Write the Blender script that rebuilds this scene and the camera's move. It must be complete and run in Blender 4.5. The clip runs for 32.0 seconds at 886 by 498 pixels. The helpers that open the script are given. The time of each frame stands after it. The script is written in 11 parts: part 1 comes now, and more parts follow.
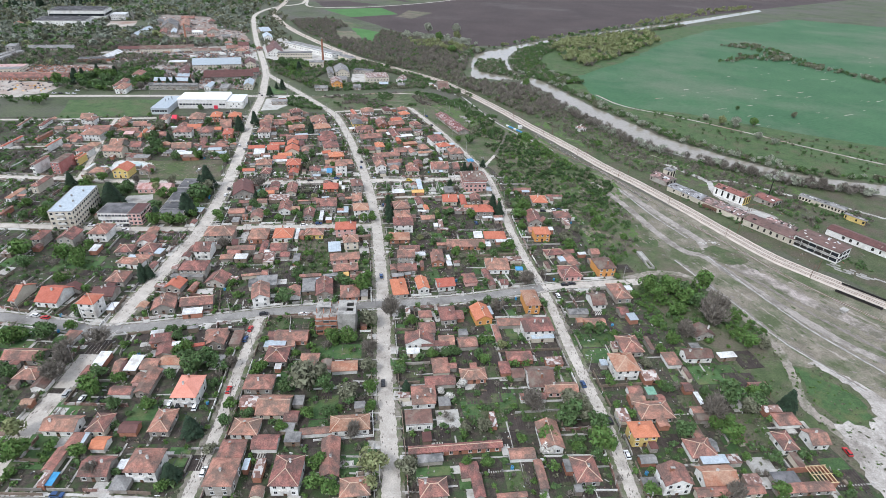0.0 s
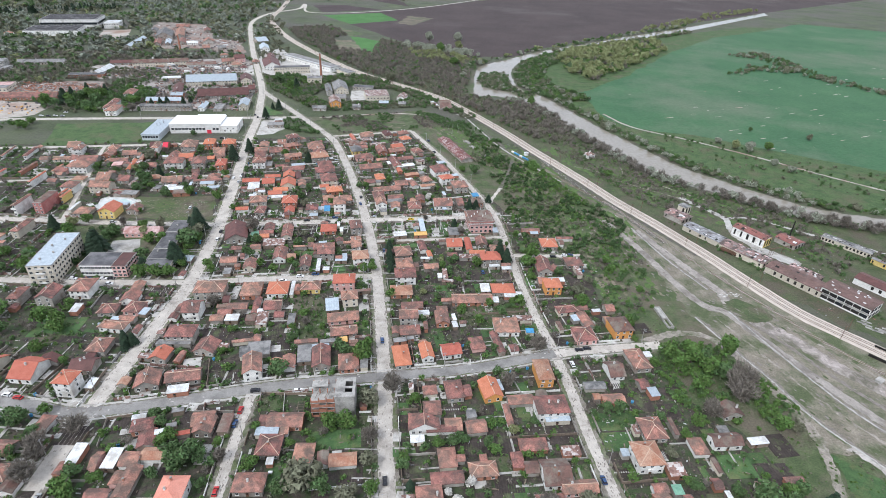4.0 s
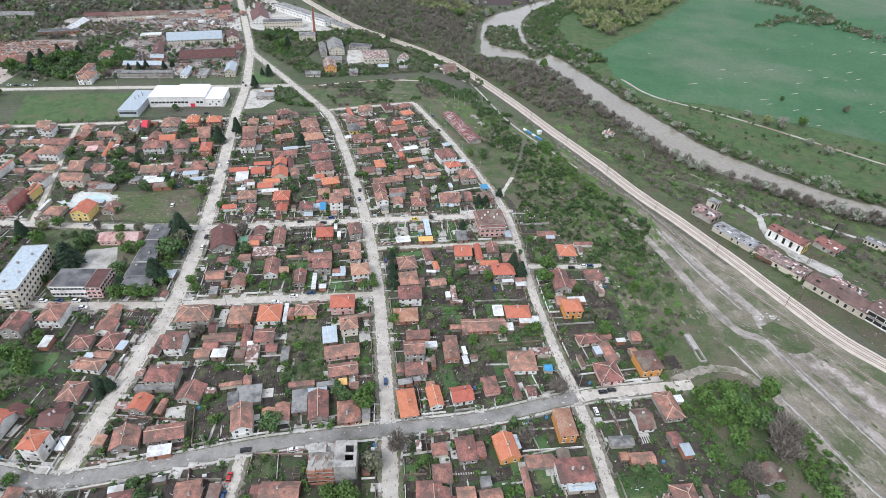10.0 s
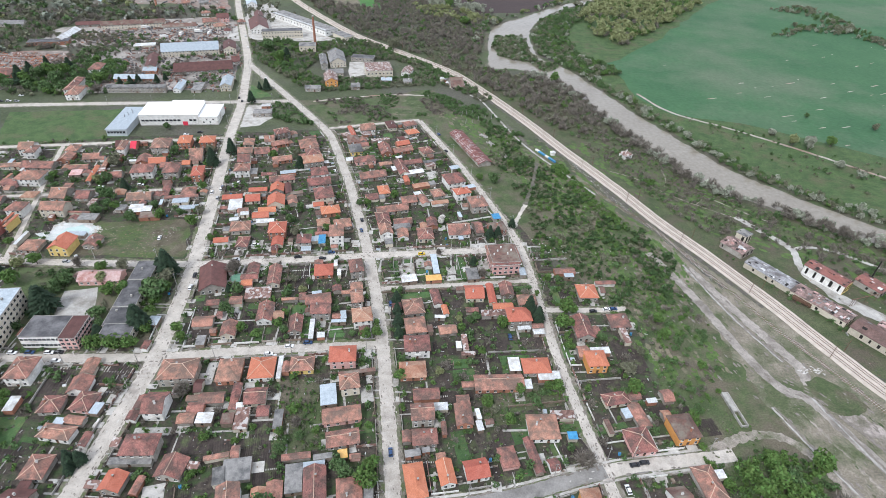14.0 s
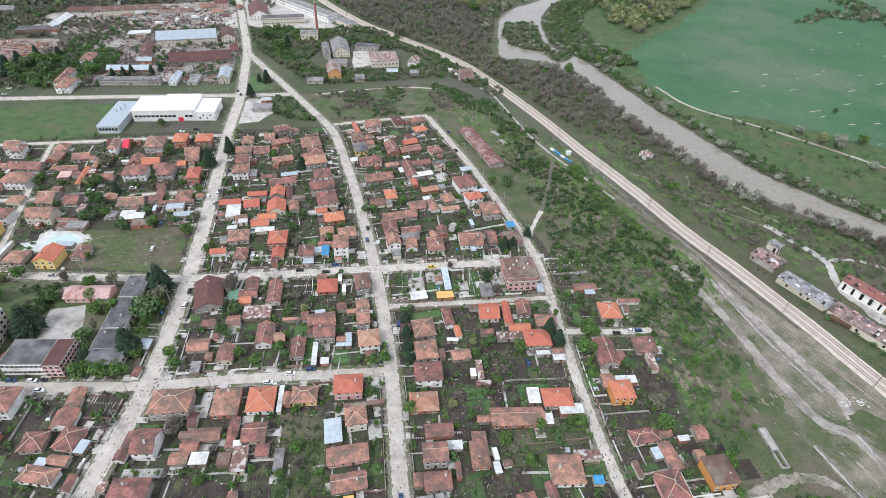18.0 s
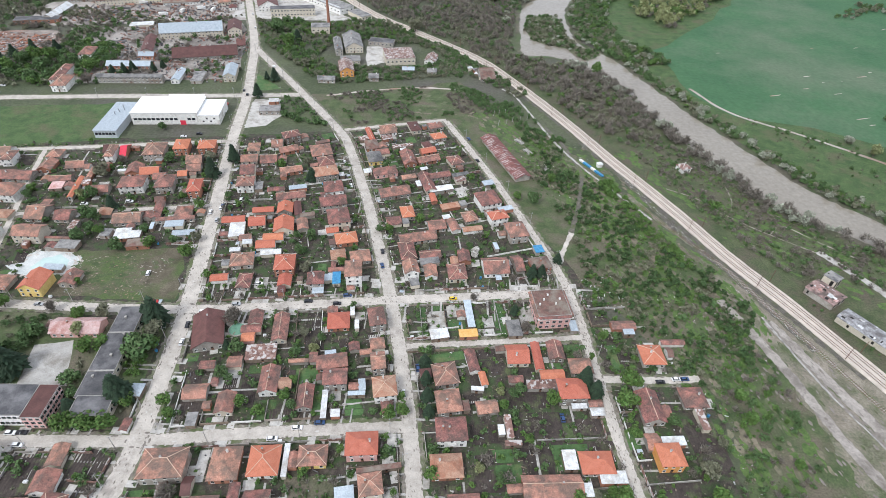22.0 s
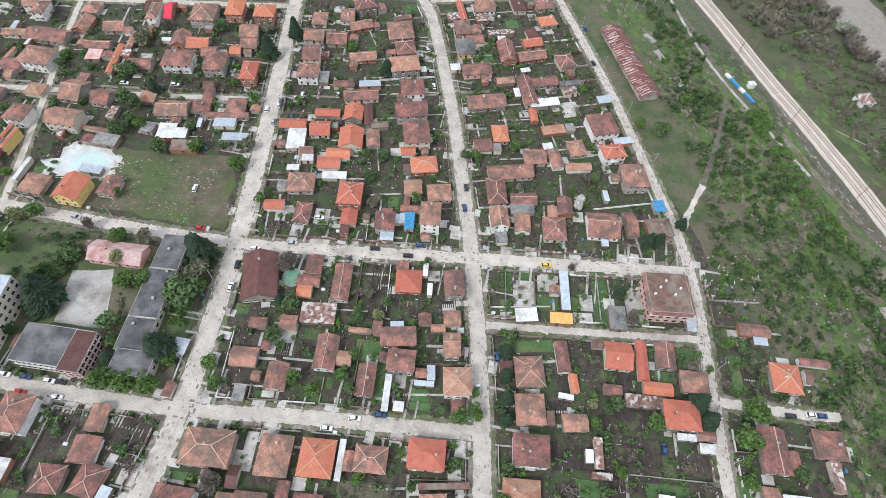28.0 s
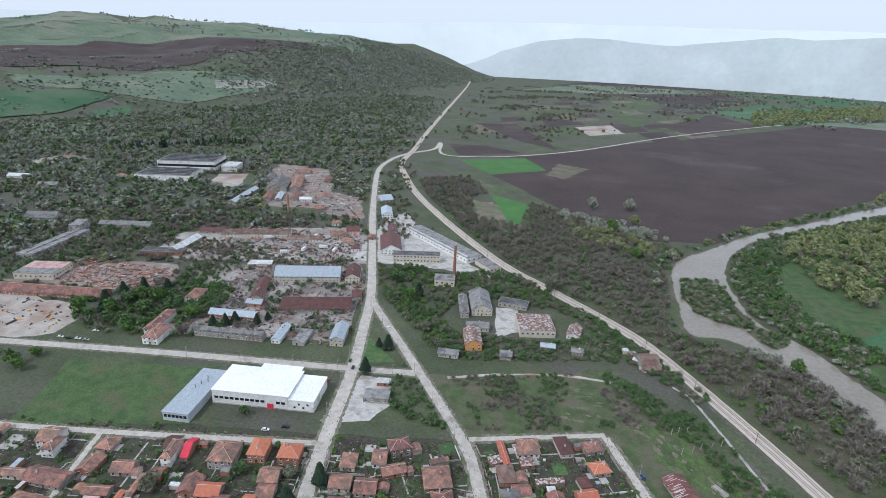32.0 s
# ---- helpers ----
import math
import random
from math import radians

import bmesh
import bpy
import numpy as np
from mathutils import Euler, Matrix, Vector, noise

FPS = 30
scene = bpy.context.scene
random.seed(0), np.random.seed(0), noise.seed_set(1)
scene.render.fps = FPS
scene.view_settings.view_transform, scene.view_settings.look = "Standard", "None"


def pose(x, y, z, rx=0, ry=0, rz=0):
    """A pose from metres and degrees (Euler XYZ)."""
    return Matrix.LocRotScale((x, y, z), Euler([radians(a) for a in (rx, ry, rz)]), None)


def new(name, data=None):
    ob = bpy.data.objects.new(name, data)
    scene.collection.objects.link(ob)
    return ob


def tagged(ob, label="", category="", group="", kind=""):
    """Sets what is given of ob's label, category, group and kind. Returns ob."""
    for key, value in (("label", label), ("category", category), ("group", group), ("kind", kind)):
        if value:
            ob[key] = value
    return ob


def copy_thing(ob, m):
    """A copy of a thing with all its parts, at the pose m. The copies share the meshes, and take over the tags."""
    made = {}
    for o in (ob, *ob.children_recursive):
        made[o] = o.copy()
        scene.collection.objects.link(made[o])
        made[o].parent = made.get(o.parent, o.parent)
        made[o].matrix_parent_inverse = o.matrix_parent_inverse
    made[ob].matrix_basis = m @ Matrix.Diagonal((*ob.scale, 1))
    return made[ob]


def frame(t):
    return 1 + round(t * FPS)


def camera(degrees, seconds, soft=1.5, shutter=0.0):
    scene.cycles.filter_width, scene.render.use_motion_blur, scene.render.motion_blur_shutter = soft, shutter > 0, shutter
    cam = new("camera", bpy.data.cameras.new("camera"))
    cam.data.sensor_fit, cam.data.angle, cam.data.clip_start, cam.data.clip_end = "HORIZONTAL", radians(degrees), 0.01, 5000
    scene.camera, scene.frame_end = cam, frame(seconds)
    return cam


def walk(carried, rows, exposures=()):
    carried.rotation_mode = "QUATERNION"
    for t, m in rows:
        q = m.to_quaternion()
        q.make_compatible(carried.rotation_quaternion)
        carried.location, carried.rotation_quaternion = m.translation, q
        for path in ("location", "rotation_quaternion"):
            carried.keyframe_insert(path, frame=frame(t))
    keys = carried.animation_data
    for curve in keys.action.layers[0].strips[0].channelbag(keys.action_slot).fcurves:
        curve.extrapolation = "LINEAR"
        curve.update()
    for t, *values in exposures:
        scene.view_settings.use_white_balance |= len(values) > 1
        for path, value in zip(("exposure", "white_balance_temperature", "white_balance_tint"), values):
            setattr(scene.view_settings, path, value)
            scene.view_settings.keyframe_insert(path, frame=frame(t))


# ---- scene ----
cam = camera(77.3, 32.0, soft=0.5)
METRES, EYE, TILT, LEAN, TURN = 320.0, 160.1, -29.83, -2.07, 0.0
ROWS = [
    (0.0, 0.0, 0.0, 0.0, 0.0, 0.0, -0.0),
    (0.5, -0.0016, 0.0081, 0.0129, -0.02, 0.03, -0.0),
    (1.0, -0.003, 0.0162, 0.0259, -0.06, 0.06, 0.02),
    (1.5, -0.0041, 0.0243, 0.0389, -0.06, 0.08, 0.02),
    (2.0, -0.0052, 0.0322, 0.0517, -0.07, 0.12, 0.02),
    (2.5, -0.0061, 0.04, 0.0646, -0.07, 0.14, -0.01),
    (4.5, -0.0097, 0.0719, 0.1151, 0.0, -1.32, 0.01),
    (5.0, -0.0102, 0.0805, 0.1259, 0.07, -5.33, -0.01),
    (5.5, -0.0107, 0.0889, 0.1374, 0.12, -9.16, -0.04),
    (6.0, -0.0119, 0.0971, 0.1498, 0.14, -11.8, -0.07),
    (6.5, -0.0132, 0.1051, 0.1625, 0.14, -11.86, -0.06),
    (7.0, -0.0138, 0.1127, 0.1741, 0.17, -11.77, -0.05),
    (7.5, -0.0158, 0.1202, 0.1862, 0.1, -11.71, -0.06),
    (8.0, -0.0173, 0.1276, 0.1977, 0.06, -11.63, -0.07),
    (8.5, -0.0181, 0.1371, 0.2077, 0.07, -10.81, -0.08),
    (9.0, -0.0202, 0.1471, 0.2163, 0.01, -8.07, -0.08),
    (9.5, -0.0213, 0.1588, 0.2237, 0.0, -6.91, -0.08),
    (10.0, -0.0228, 0.1716, 0.2311, -0.01, -6.86, -0.09),
    (10.5, -0.0245, 0.1849, 0.2392, -0.02, -6.85, -0.1),
    (11.0, -0.0262, 0.1975, 0.2469, 0.02, -6.83, -0.12),
    (11.5, -0.0277, 0.2104, 0.2548, 0.07, -6.82, -0.15),
    (12.0, -0.0294, 0.2227, 0.2622, 0.11, -6.81, -0.18),
    (12.5, -0.0312, 0.2348, 0.2697, 0.14, -6.79, -0.19),
    (13.0, -0.033, 0.2459, 0.2766, 0.14, -6.79, -0.2),
    (13.5, -0.0345, 0.2554, 0.2826, 0.17, -6.78, -0.21),
    (14.0, -0.0364, 0.2633, 0.2877, 0.17, -6.78, -0.21),
    (14.5, -0.0384, 0.2703, 0.2917, 0.18, -6.78, -0.23),
    (16.5, -0.0449, 0.3064, 0.3145, 0.33, -8.69, -0.29),
    (17.0, -0.0469, 0.3163, 0.32, 0.36, -8.66, -0.29),
    (17.5, -0.0496, 0.326, 0.3258, 0.38, -8.64, -0.32),
    (18.0, -0.0521, 0.3353, 0.332, 0.48, -8.63, -0.39),
    (18.5, -0.0547, 0.3445, 0.3372, 0.57, -8.61, -0.45),
    (19.0, -0.0576, 0.3538, 0.3428, 0.72, -8.6, -0.57),
    (19.5, -0.0604, 0.3642, 0.3489, 1.0, -8.6, -0.73),
    (20.0, -0.0639, 0.3762, 0.3557, 1.18, -8.57, -0.86),
    (20.5, -0.0671, 0.3894, 0.3634, 1.22, -8.56, -0.91),
    (21.0, -0.0701, 0.4036, 0.3715, 1.29, -8.53, -0.96),
    (21.5, -0.0739, 0.4184, 0.3802, 1.34, -8.52, -1.02),
    (22.0, -0.077, 0.4339, 0.3869, 1.45, -10.13, -1.08),
    (22.5, -0.0797, 0.4498, 0.3929, 1.62, -15.59, -1.13),
    (23.0, -0.0828, 0.4663, 0.3982, 1.82, -22.51, -1.22),
    (23.5, -0.086, 0.4829, 0.4059, 2.05, -26.66, -1.29),
    (24.0, -0.0906, 0.4992, 0.4148, 2.17, -27.26, -1.39),
    (24.5, -0.0956, 0.5151, 0.4235, 2.26, -27.17, -1.49),
    (26.5, -0.1193, 0.5784, 0.4612, 5.29, -27.01, -3.41),
    (27.0, -0.1267, 0.5955, 0.4707, 6.47, -27.04, -4.06),
    (27.5, -0.1352, 0.612, 0.4802, 7.66, -27.08, -4.75),
    (28.0, -0.1433, 0.6281, 0.4897, 9.09, -27.18, -5.53),
    (28.5, -0.1526, 0.6441, 0.499, 10.36, -27.25, -6.24),
    (29.0, -0.1614, 0.6606, 0.5091, 10.79, -27.31, -6.48),
    (29.5, -0.1708, 0.6776, 0.5213, 10.88, -25.69, -6.55),
    (30.0, -0.1816, 0.6945, 0.5365, 10.83, -20.23, -6.63),
    (30.5, -0.1915, 0.711, 0.5538, 10.8, -10.95, -6.63),
    (31.0, -0.2021, 0.7243, 0.5718, 10.69, -0.84, -6.59),
    (31.5, -0.2099, 0.7338, 0.5814, 10.63, 6.33, -6.57),
    (32.0, -0.2149, 0.7408, 0.5869, 10.64, 9.55, -6.57),
]
walk(cam, [(t, pose(0, 0, EYE, TILT, LEAN, TURN) @ pose(METRES * x, METRES * y, METRES * z, 90 + pitch, roll, yaw)) for t, x, y, z, yaw, pitch, roll in ROWS], exposures=[(0, 0.48, 5960, 10), (12, 0.48, 6010, 10), (29, 0.46, 6140, 10), (31, 0.43, 5980, 10), (32, 0.07, 5730, 9)])

# ---- sky and sun: a bright overcast spring day ----
world = bpy.data.worlds.new("world")
scene.world = world
world.use_nodes = True
wn = world.node_tree.nodes
sky = wn.new("ShaderNodeTexSky")
sky.sky_type, sky.sun_disc = "NISHITA", False
sky.sun_elevation, sky.sun_rotation = radians(48), radians(215)
sky.air_density, sky.dust_density, sky.ozone_density = 1.0, 4.0, 1.0
grey = wn.new("ShaderNodeMix")
grey.data_type, grey.inputs["Factor"].default_value = "RGBA", 0.9
grey.inputs["B"].default_value = (9.3, 9.7, 10.5, 1)
world.node_tree.links.new(sky.outputs["Color"], grey.inputs["A"])
world.node_tree.links.new(grey.outputs["Result"], wn["Background"].inputs["Color"])
wn["Background"].inputs["Strength"].default_value = 0.088
sun = new("sun", bpy.data.lights.new("sun", "SUN"))
sun.data.energy, sun.data.angle, sun.data.color = 1.75, radians(14), (1.0, 0.97, 0.92)
sun.rotation_euler = Euler((radians(42), 0, radians(-35)))

# ---- materials ----
def material(name, dark, light, scale=1.0, fine=8.0, rough=0.85, metal=0.0, bump=0.25, vary=0.25, third=None, amount=0.35, grain_amount=0.36, hue=0.0, panels=0.0, island=False):
    """A surface of two colours mixed at two scales (per metre), with relief, a third colour in patches, and its own shade per object."""
    m = bpy.data.materials.new(name)
    m.use_nodes = True
    n, ln = m.node_tree.nodes, m.node_tree.links
    b = n["Principled BSDF"]
    pos = n.new("ShaderNodeNewGeometry").outputs["Position"]

    def noise_at(s, detail):
        t = n.new("ShaderNodeTexNoise")
        t.inputs["Scale"].default_value, t.inputs["Detail"].default_value, t.inputs["Roughness"].default_value = s, detail, 0.65
        ln.new(pos, t.inputs["Vector"])
        return t.outputs["Fac"]

    def ramp(value, lo, hi):
        r = n.new("ShaderNodeMapRange")
        r.inputs["From Min"].default_value, r.inputs["From Max"].default_value = lo, hi
        ln.new(value, r.inputs["Value"])
        return r.outputs["Result"]

    def mix(fac, a, c):
        x = n.new("ShaderNodeMix")
        x.data_type = "RGBA"
        for s, v in (("Factor", fac), ("A", a), ("B", c)):
            if isinstance(v, (tuple, float)):
                x.inputs[s].default_value = v if isinstance(v, float) else (*v, 1)
            else:
                ln.new(v, x.inputs[s])
        return x.outputs["Result"]

    big, small = noise_at(scale, 5), noise_at(fine, 3)
    col = mix(ramp(big, 0.32, 0.68), dark, light)
    if third:
        col = mix(ramp(noise_at(scale * 0.37, 6), 0.62 - amount * 0.5, 0.72 - amount * 0.3), col, third)
    if panels:
        cell = n.new("ShaderNodeTexVoronoi")
        cell.distance, cell.inputs["Scale"].default_value = "CHEBYCHEV", panels
        ln.new(pos, cell.inputs["Vector"])
        bright = n.new("ShaderNodeRGBToBW")
        ln.new(cell.outputs["Color"], bright.inputs["Color"])
        col = mix(ramp(bright.outputs["Val"], 0.58, 0.72), mix(ramp(bright.outputs["Val"], 0.2, 0.5), dark, col), third)
    grain = ramp(small, 0.25, 0.75)
    value = n.new("ShaderNodeHueSaturation")
    ln.new(col, value.inputs["Color"])
    rnd = n.new("ShaderNodeNewGeometry").outputs["Random Per Island"] if island else n.new("ShaderNodeObjectInfo").outputs["Random"]
    shade = n.new("ShaderNodeMath")
    shade.operation = "MULTIPLY_ADD"
    ln.new(rnd, shade.inputs[0])
    shade.inputs[1].default_value, shade.inputs[2].default_value = vary, 1.0 - grain_amount / 2 - vary / 2
    add = n.new("ShaderNodeMath")
    add.operation = "MULTIPLY_ADD"
    ln.new(grain, add.inputs[0])
    add.inputs[1].default_value = grain_amount
    ln.new(shade.outputs[0], add.inputs[2])
    ln.new(add.outputs[0], value.inputs["Value"])
    if hue:
        turn = n.new("ShaderNodeMath")
        turn.operation = "MULTIPLY_ADD"
        ln.new(rnd, turn.inputs[0])
        turn.inputs[1].default_value, turn.inputs[2].default_value = hue, 0.5 - hue / 2
        ln.new(turn.outputs[0], value.inputs["Hue"])
    ln.new(value.outputs["Color"], b.inputs["Base Color"])
    b.inputs["Roughness"].default_value, b.inputs["Metallic"].default_value = rough, metal
    b.inputs["Specular IOR Level"].default_value = 0.3
    if bump:
        bp = n.new("ShaderNodeBump")
        bp.inputs["Strength"].default_value, bp.inputs["Distance"].default_value = bump, 0.4 / fine
        ln.new(small, bp.inputs["Height"])
        ln.new(bp.outputs["Normal"], b.inputs["Normal"])
    return m


def glass_pane(name, tint):
    m = bpy.data.materials.new(name)
    m.use_nodes = True
    b = m.node_tree.nodes["Principled BSDF"]
    b.inputs["Base Color"].default_value, b.inputs["Roughness"].default_value = (*tint, 1), 0.08
    b.inputs["IOR"].default_value = 1.5
    return m


TILE = dict(
    r=material("weathered_red_tile", (0.25, 0.115, 0.09), (0.43, 0.212, 0.165), 0.6, 3.4, vary=0.45, third=(0.15, 0.1, 0.083), amount=0.45, hue=0.025, grain_amount=1.1, bump=0.5),
    o=material("new_orange_tile", (0.39, 0.125, 0.075), (0.47, 0.175, 0.115), 0.5, 3.2, vary=0.3, hue=0.02, grain_amount=0.65),
    b=material("dark_brown_tile", (0.1, 0.065, 0.055), (0.19, 0.105, 0.085), 0.4, 2.2, vary=0.35, third=(0.2, 0.17, 0.14), amount=0.3),
    D=material("dark_red_sheet_roof", (0.085, 0.04, 0.036), (0.145, 0.066, 0.058), 0.3, 2.5, rough=0.6, vary=0.35),
    R=material("bright_red_sheet_roof", (0.5, 0.03, 0.06), (0.6, 0.05, 0.08), 0.3, 2.5, rough=0.5),
    a=material("tan_faded_tile", (0.29, 0.165, 0.115), (0.43, 0.28, 0.2), 0.5, 2.4, vary=0.25, grain_amount=0.7, third=(0.3, 0.14, 0.09), amount=0.35),
    p=material("salmon_tile", (0.55, 0.22, 0.16), (0.64, 0.29, 0.22), 0.3, 2.5, vary=0.2),
    w=material("pale_sheet_roof", (0.46, 0.47, 0.47), (0.7, 0.71, 0.72), 0.5, 2.0, rough=0.5, vary=0.3, third=(0.4, 0.38, 0.35), amount=0.25),
    m=material("grey_blue_sheet_roof", (0.33, 0.38, 0.42), (0.47, 0.52, 0.56), 0.5, 2.0, rough=0.45, metal=0.2, vary=0.3),
    c=material("grey_concrete_roof", (0.17, 0.165, 0.16), (0.28, 0.27, 0.26), 0.5, 2.5, vary=0.4, third=(0.1, 0.1, 0.1), amount=0.3),
    t=material("patched_rusty_sheet_roof", (0.15, 0.085, 0.07), (0.32, 0.2, 0.165), 0.9, 2.5, rough=0.7, vary=0.4, third=(0.46, 0.43, 0.41), amount=0.05, panels=0.75),
    G=material("green_plastic_roof", (0.12, 0.25, 0.18), (0.2, 0.36, 0.26), 0.5, 2.5, rough=0.5),
    B=material("blue_plastic_sheet", (0.03, 0.16, 0.34), (0.08, 0.3, 0.5), 0.7, 2.5, rough=0.4),
    A=material("amber_plastic_roof", (0.55, 0.3, 0.08), (0.62, 0.4, 0.15), 0.5, 2.5, rough=0.5),
    P=material("faded_pink_sheet_roof", (0.45, 0.27, 0.25), (0.62, 0.47, 0.45), 0.4, 2.0, rough=0.6, third=(0.4, 0.2, 0.17), amount=0.3),
    k=material("black_bitumen_roof", (0.055, 0.055, 0.06), (0.115, 0.112, 0.115), 0.25, 2.5, vary=0.25, third=(0.17, 0.165, 0.17), amount=0.3),
)
WALL = dict(
    white=material("white_plaster", (0.6, 0.59, 0.56), (0.78, 0.77, 0.74), 0.4, 3.0, vary=0.2, third=(0.45, 0.42, 0.38), amount=0.2),
    grey=material("grey_render", (0.24, 0.225, 0.2), (0.37, 0.345, 0.31), 0.4, 3.0, vary=0.45, third=(0.2, 0.15, 0.12), amount=0.25),
    cream=material("cream_plaster", (0.46, 0.41, 0.33), (0.58, 0.53, 0.44), 0.4, 3.0, vary=0.3),
    yellow=material("yellow_plaster", (0.55, 0.4, 0.13), (0.65, 0.5, 0.2), 0.4, 3.0, vary=0.2),
    pink=material("pink_plaster", (0.55, 0.31, 0.28), (0.66, 0.42, 0.38), 0.4, 3.0, vary=0.15),
    orange=material("orange_plaster", (0.55, 0.25, 0.07), (0.63, 0.32, 0.11), 0.4, 3.0, vary=0.15),
    pinkred=material("red_pink_plaster", (0.34, 0.12, 0.11), (0.45, 0.2, 0.18), 0.4, 3.0, vary=0.15),
    brick=material("bare_red_brick", (0.26, 0.11, 0.07), (0.38, 0.19, 0.13), 0.6, 5.0, vary=0.4),
)
CAP = material("pale_ridge_tile", (0.48, 0.33, 0.24), (0.62, 0.47, 0.37), 1.0, 6.0)
FRAME = material("white_window_frame", (0.6, 0.6, 0.58), (0.75, 0.75, 0.73), 1.0, 6.0)
GLASS = glass_pane("window_glass", (0.02, 0.024, 0.028))
TIMBER = material("grey_timber", (0.13, 0.1, 0.075), (0.24, 0.19, 0.15), 0.8, 6.0, vary=0.4)
DOOR = material("brown_door_paint", (0.1, 0.055, 0.035), (0.17, 0.1, 0.065), 1.0, 6.0, vary=0.4)
CONCRETE = material("stained_concrete", (0.28, 0.27, 0.25), (0.43, 0.41, 0.38), 0.5, 3.0, vary=0.2, third=(0.17, 0.16, 0.15), amount=0.25)
STEEL = material("galvanised_steel", (0.28, 0.29, 0.3), (0.4, 0.41, 0.42), 1.0, 6.0, rough=0.45, metal=0.6)
RUST = material("rusty_rail_steel", (0.11, 0.065, 0.045), (0.2, 0.12, 0.085), 1.0, 5.0, rough=0.6, metal=0.4)
SLEEPER = material("concrete_sleeper", (0.3, 0.275, 0.25), (0.42, 0.385, 0.35), 1.0, 5.0)
BALLAST = material("pale_ballast", (0.4, 0.35, 0.3), (0.55, 0.485, 0.42), 0.25, 2.5, bump=0.5)
ROAD = material("dusty_pale_asphalt", (0.37, 0.335, 0.295), (0.53, 0.487, 0.435), 0.2, 2.0, third=(0.29, 0.26, 0.23), amount=0.12, grain_amount=0.4, vary=0.1)
TARRED = material("grey_asphalt", (0.21, 0.2, 0.19), (0.33, 0.315, 0.295), 0.12, 1.6, third=(0.15, 0.14, 0.13), amount=0.25)
VERGE = material("trodden_verge", (0.12, 0.105, 0.085), (0.29, 0.26, 0.225), 0.4, 2.0, third=(0.1, 0.12, 0.055), amount=0.42, grain_amount=0.6, vary=0.1)
PAVE = material("cracked_concrete_paving", (0.36, 0.345, 0.32), (0.5, 0.48, 0.45), 0.3, 2.2, third=(0.26, 0.24, 0.21), amount=0.3)
YARD = material("village_yard_ground", (0.03, 0.024, 0.021), (0.1, 0.083, 0.068), 0.45, 2.6, third=(0.05, 0.08, 0.03), amount=0.34, bump=0.7, grain_amount=0.9)
GROUND = material("scrub_grassland", (0.046, 0.06, 0.03), (0.092, 0.106, 0.058), 0.02, 0.5, third=(0.09, 0.085, 0.07), amount=0.36, bump=0.6, grain_amount=0.7)
MEADOW = material("rough_meadow", (0.045, 0.068, 0.026), (0.095, 0.122, 0.054), 0.13, 1.4, third=(0.125, 0.108, 0.078), amount=0.34, bump=0.6, grain_amount=0.8)
LAWN = material("green_lawn", (0.042, 0.085, 0.03), (0.078, 0.14, 0.05), 0.3, 2.0, vary=0.45, grain_amount=0.6, third=(0.11, 0.13, 0.055), amount=0.25, bump=0.5)
SOIL = material("dug_soil", (0.033, 0.026, 0.023), (0.07, 0.056, 0.049), 0.35, 2.4, vary=0.4, grain_amount=0.6, third=(0.09, 0.11, 0.05), amount=0.2, bump=0.6)
CROP = material("young_green_crop", (0.036, 0.1, 0.044), (0.057, 0.132, 0.058), 0.012, 0.25, third=(0.1, 0.14, 0.085), amount=0.25)
PLOUGH = material("ploughed_dark_field", (0.043, 0.03, 0.029), (0.068, 0.049, 0.046), 0.01, 0.2, third=(0.09, 0.074, 0.068), amount=0.15)
CLAY = material("red_clay_rubble", (0.18, 0.15, 0.13), (0.36, 0.315, 0.28), 0.1, 0.9, third=(0.26, 0.17, 0.135), amount=0.3, grain_amount=0.8)
MUD = material("dry_clay_yard", (0.3, 0.265, 0.23), (0.46, 0.42, 0.375), 0.06, 0.8, third=(0.26, 0.17, 0.13), amount=0.3)
BARK = material("tree_bark", (0.1, 0.085, 0.07), (0.19, 0.162, 0.138), 1.5, 8.0)
LEAF = dict(
    fresh=material("fresh_spring_leaves", (0.058, 0.115, 0.026), (0.122, 0.195, 0.054), 0.5, 2.0, vary=0.6, hue=0.03, island=True),
    deep=material("mid_green_leaves", (0.055, 0.1, 0.036), (0.11, 0.172, 0.066), 0.5, 2.0, vary=0.6, hue=0.03, island=True),
    pale=material("pale_catkin_leaves", (0.16, 0.185, 0.08), (0.27, 0.285, 0.14), 0.4, 2.0, vary=0.6, hue=0.03, island=True),
    bare=material("leafless_twigs", (0.122, 0.107, 0.089), (0.22, 0.196, 0.167), 0.4, 2.0, vary=0.6, hue=0.03, island=True),
    olive=material("olive_budding_twigs", (0.112, 0.116, 0.075), (0.195, 0.198, 0.132), 0.3, 2.0, vary=0.6, hue=0.03, island=True),
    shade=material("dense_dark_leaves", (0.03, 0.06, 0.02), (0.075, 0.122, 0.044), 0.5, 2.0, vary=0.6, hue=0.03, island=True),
    dark=material("dark_conifer_needles", (0.016, 0.032, 0.018), (0.035, 0.06, 0.032), 0.6, 3.0, vary=0.6, hue=0.03, island=True),
    bloom=material("white_blossom", (0.42, 0.4, 0.36), (0.66, 0.64, 0.6), 0.8, 4.0, vary=0.6, hue=0.03, island=True),
    # Grey budding twigs, paled further so the colour carries distance haze.
    far=material("budding_far_woodland", (0.16, 0.18, 0.14), (0.27, 0.29, 0.235), 0.012, 0.2, vary=0.6, hue=0.03, island=True),
    silver=material("silver_willow_leaves", (0.21, 0.225, 0.17), (0.33, 0.345, 0.27), 0.4, 2.0, vary=0.6, hue=0.03, island=True),
)
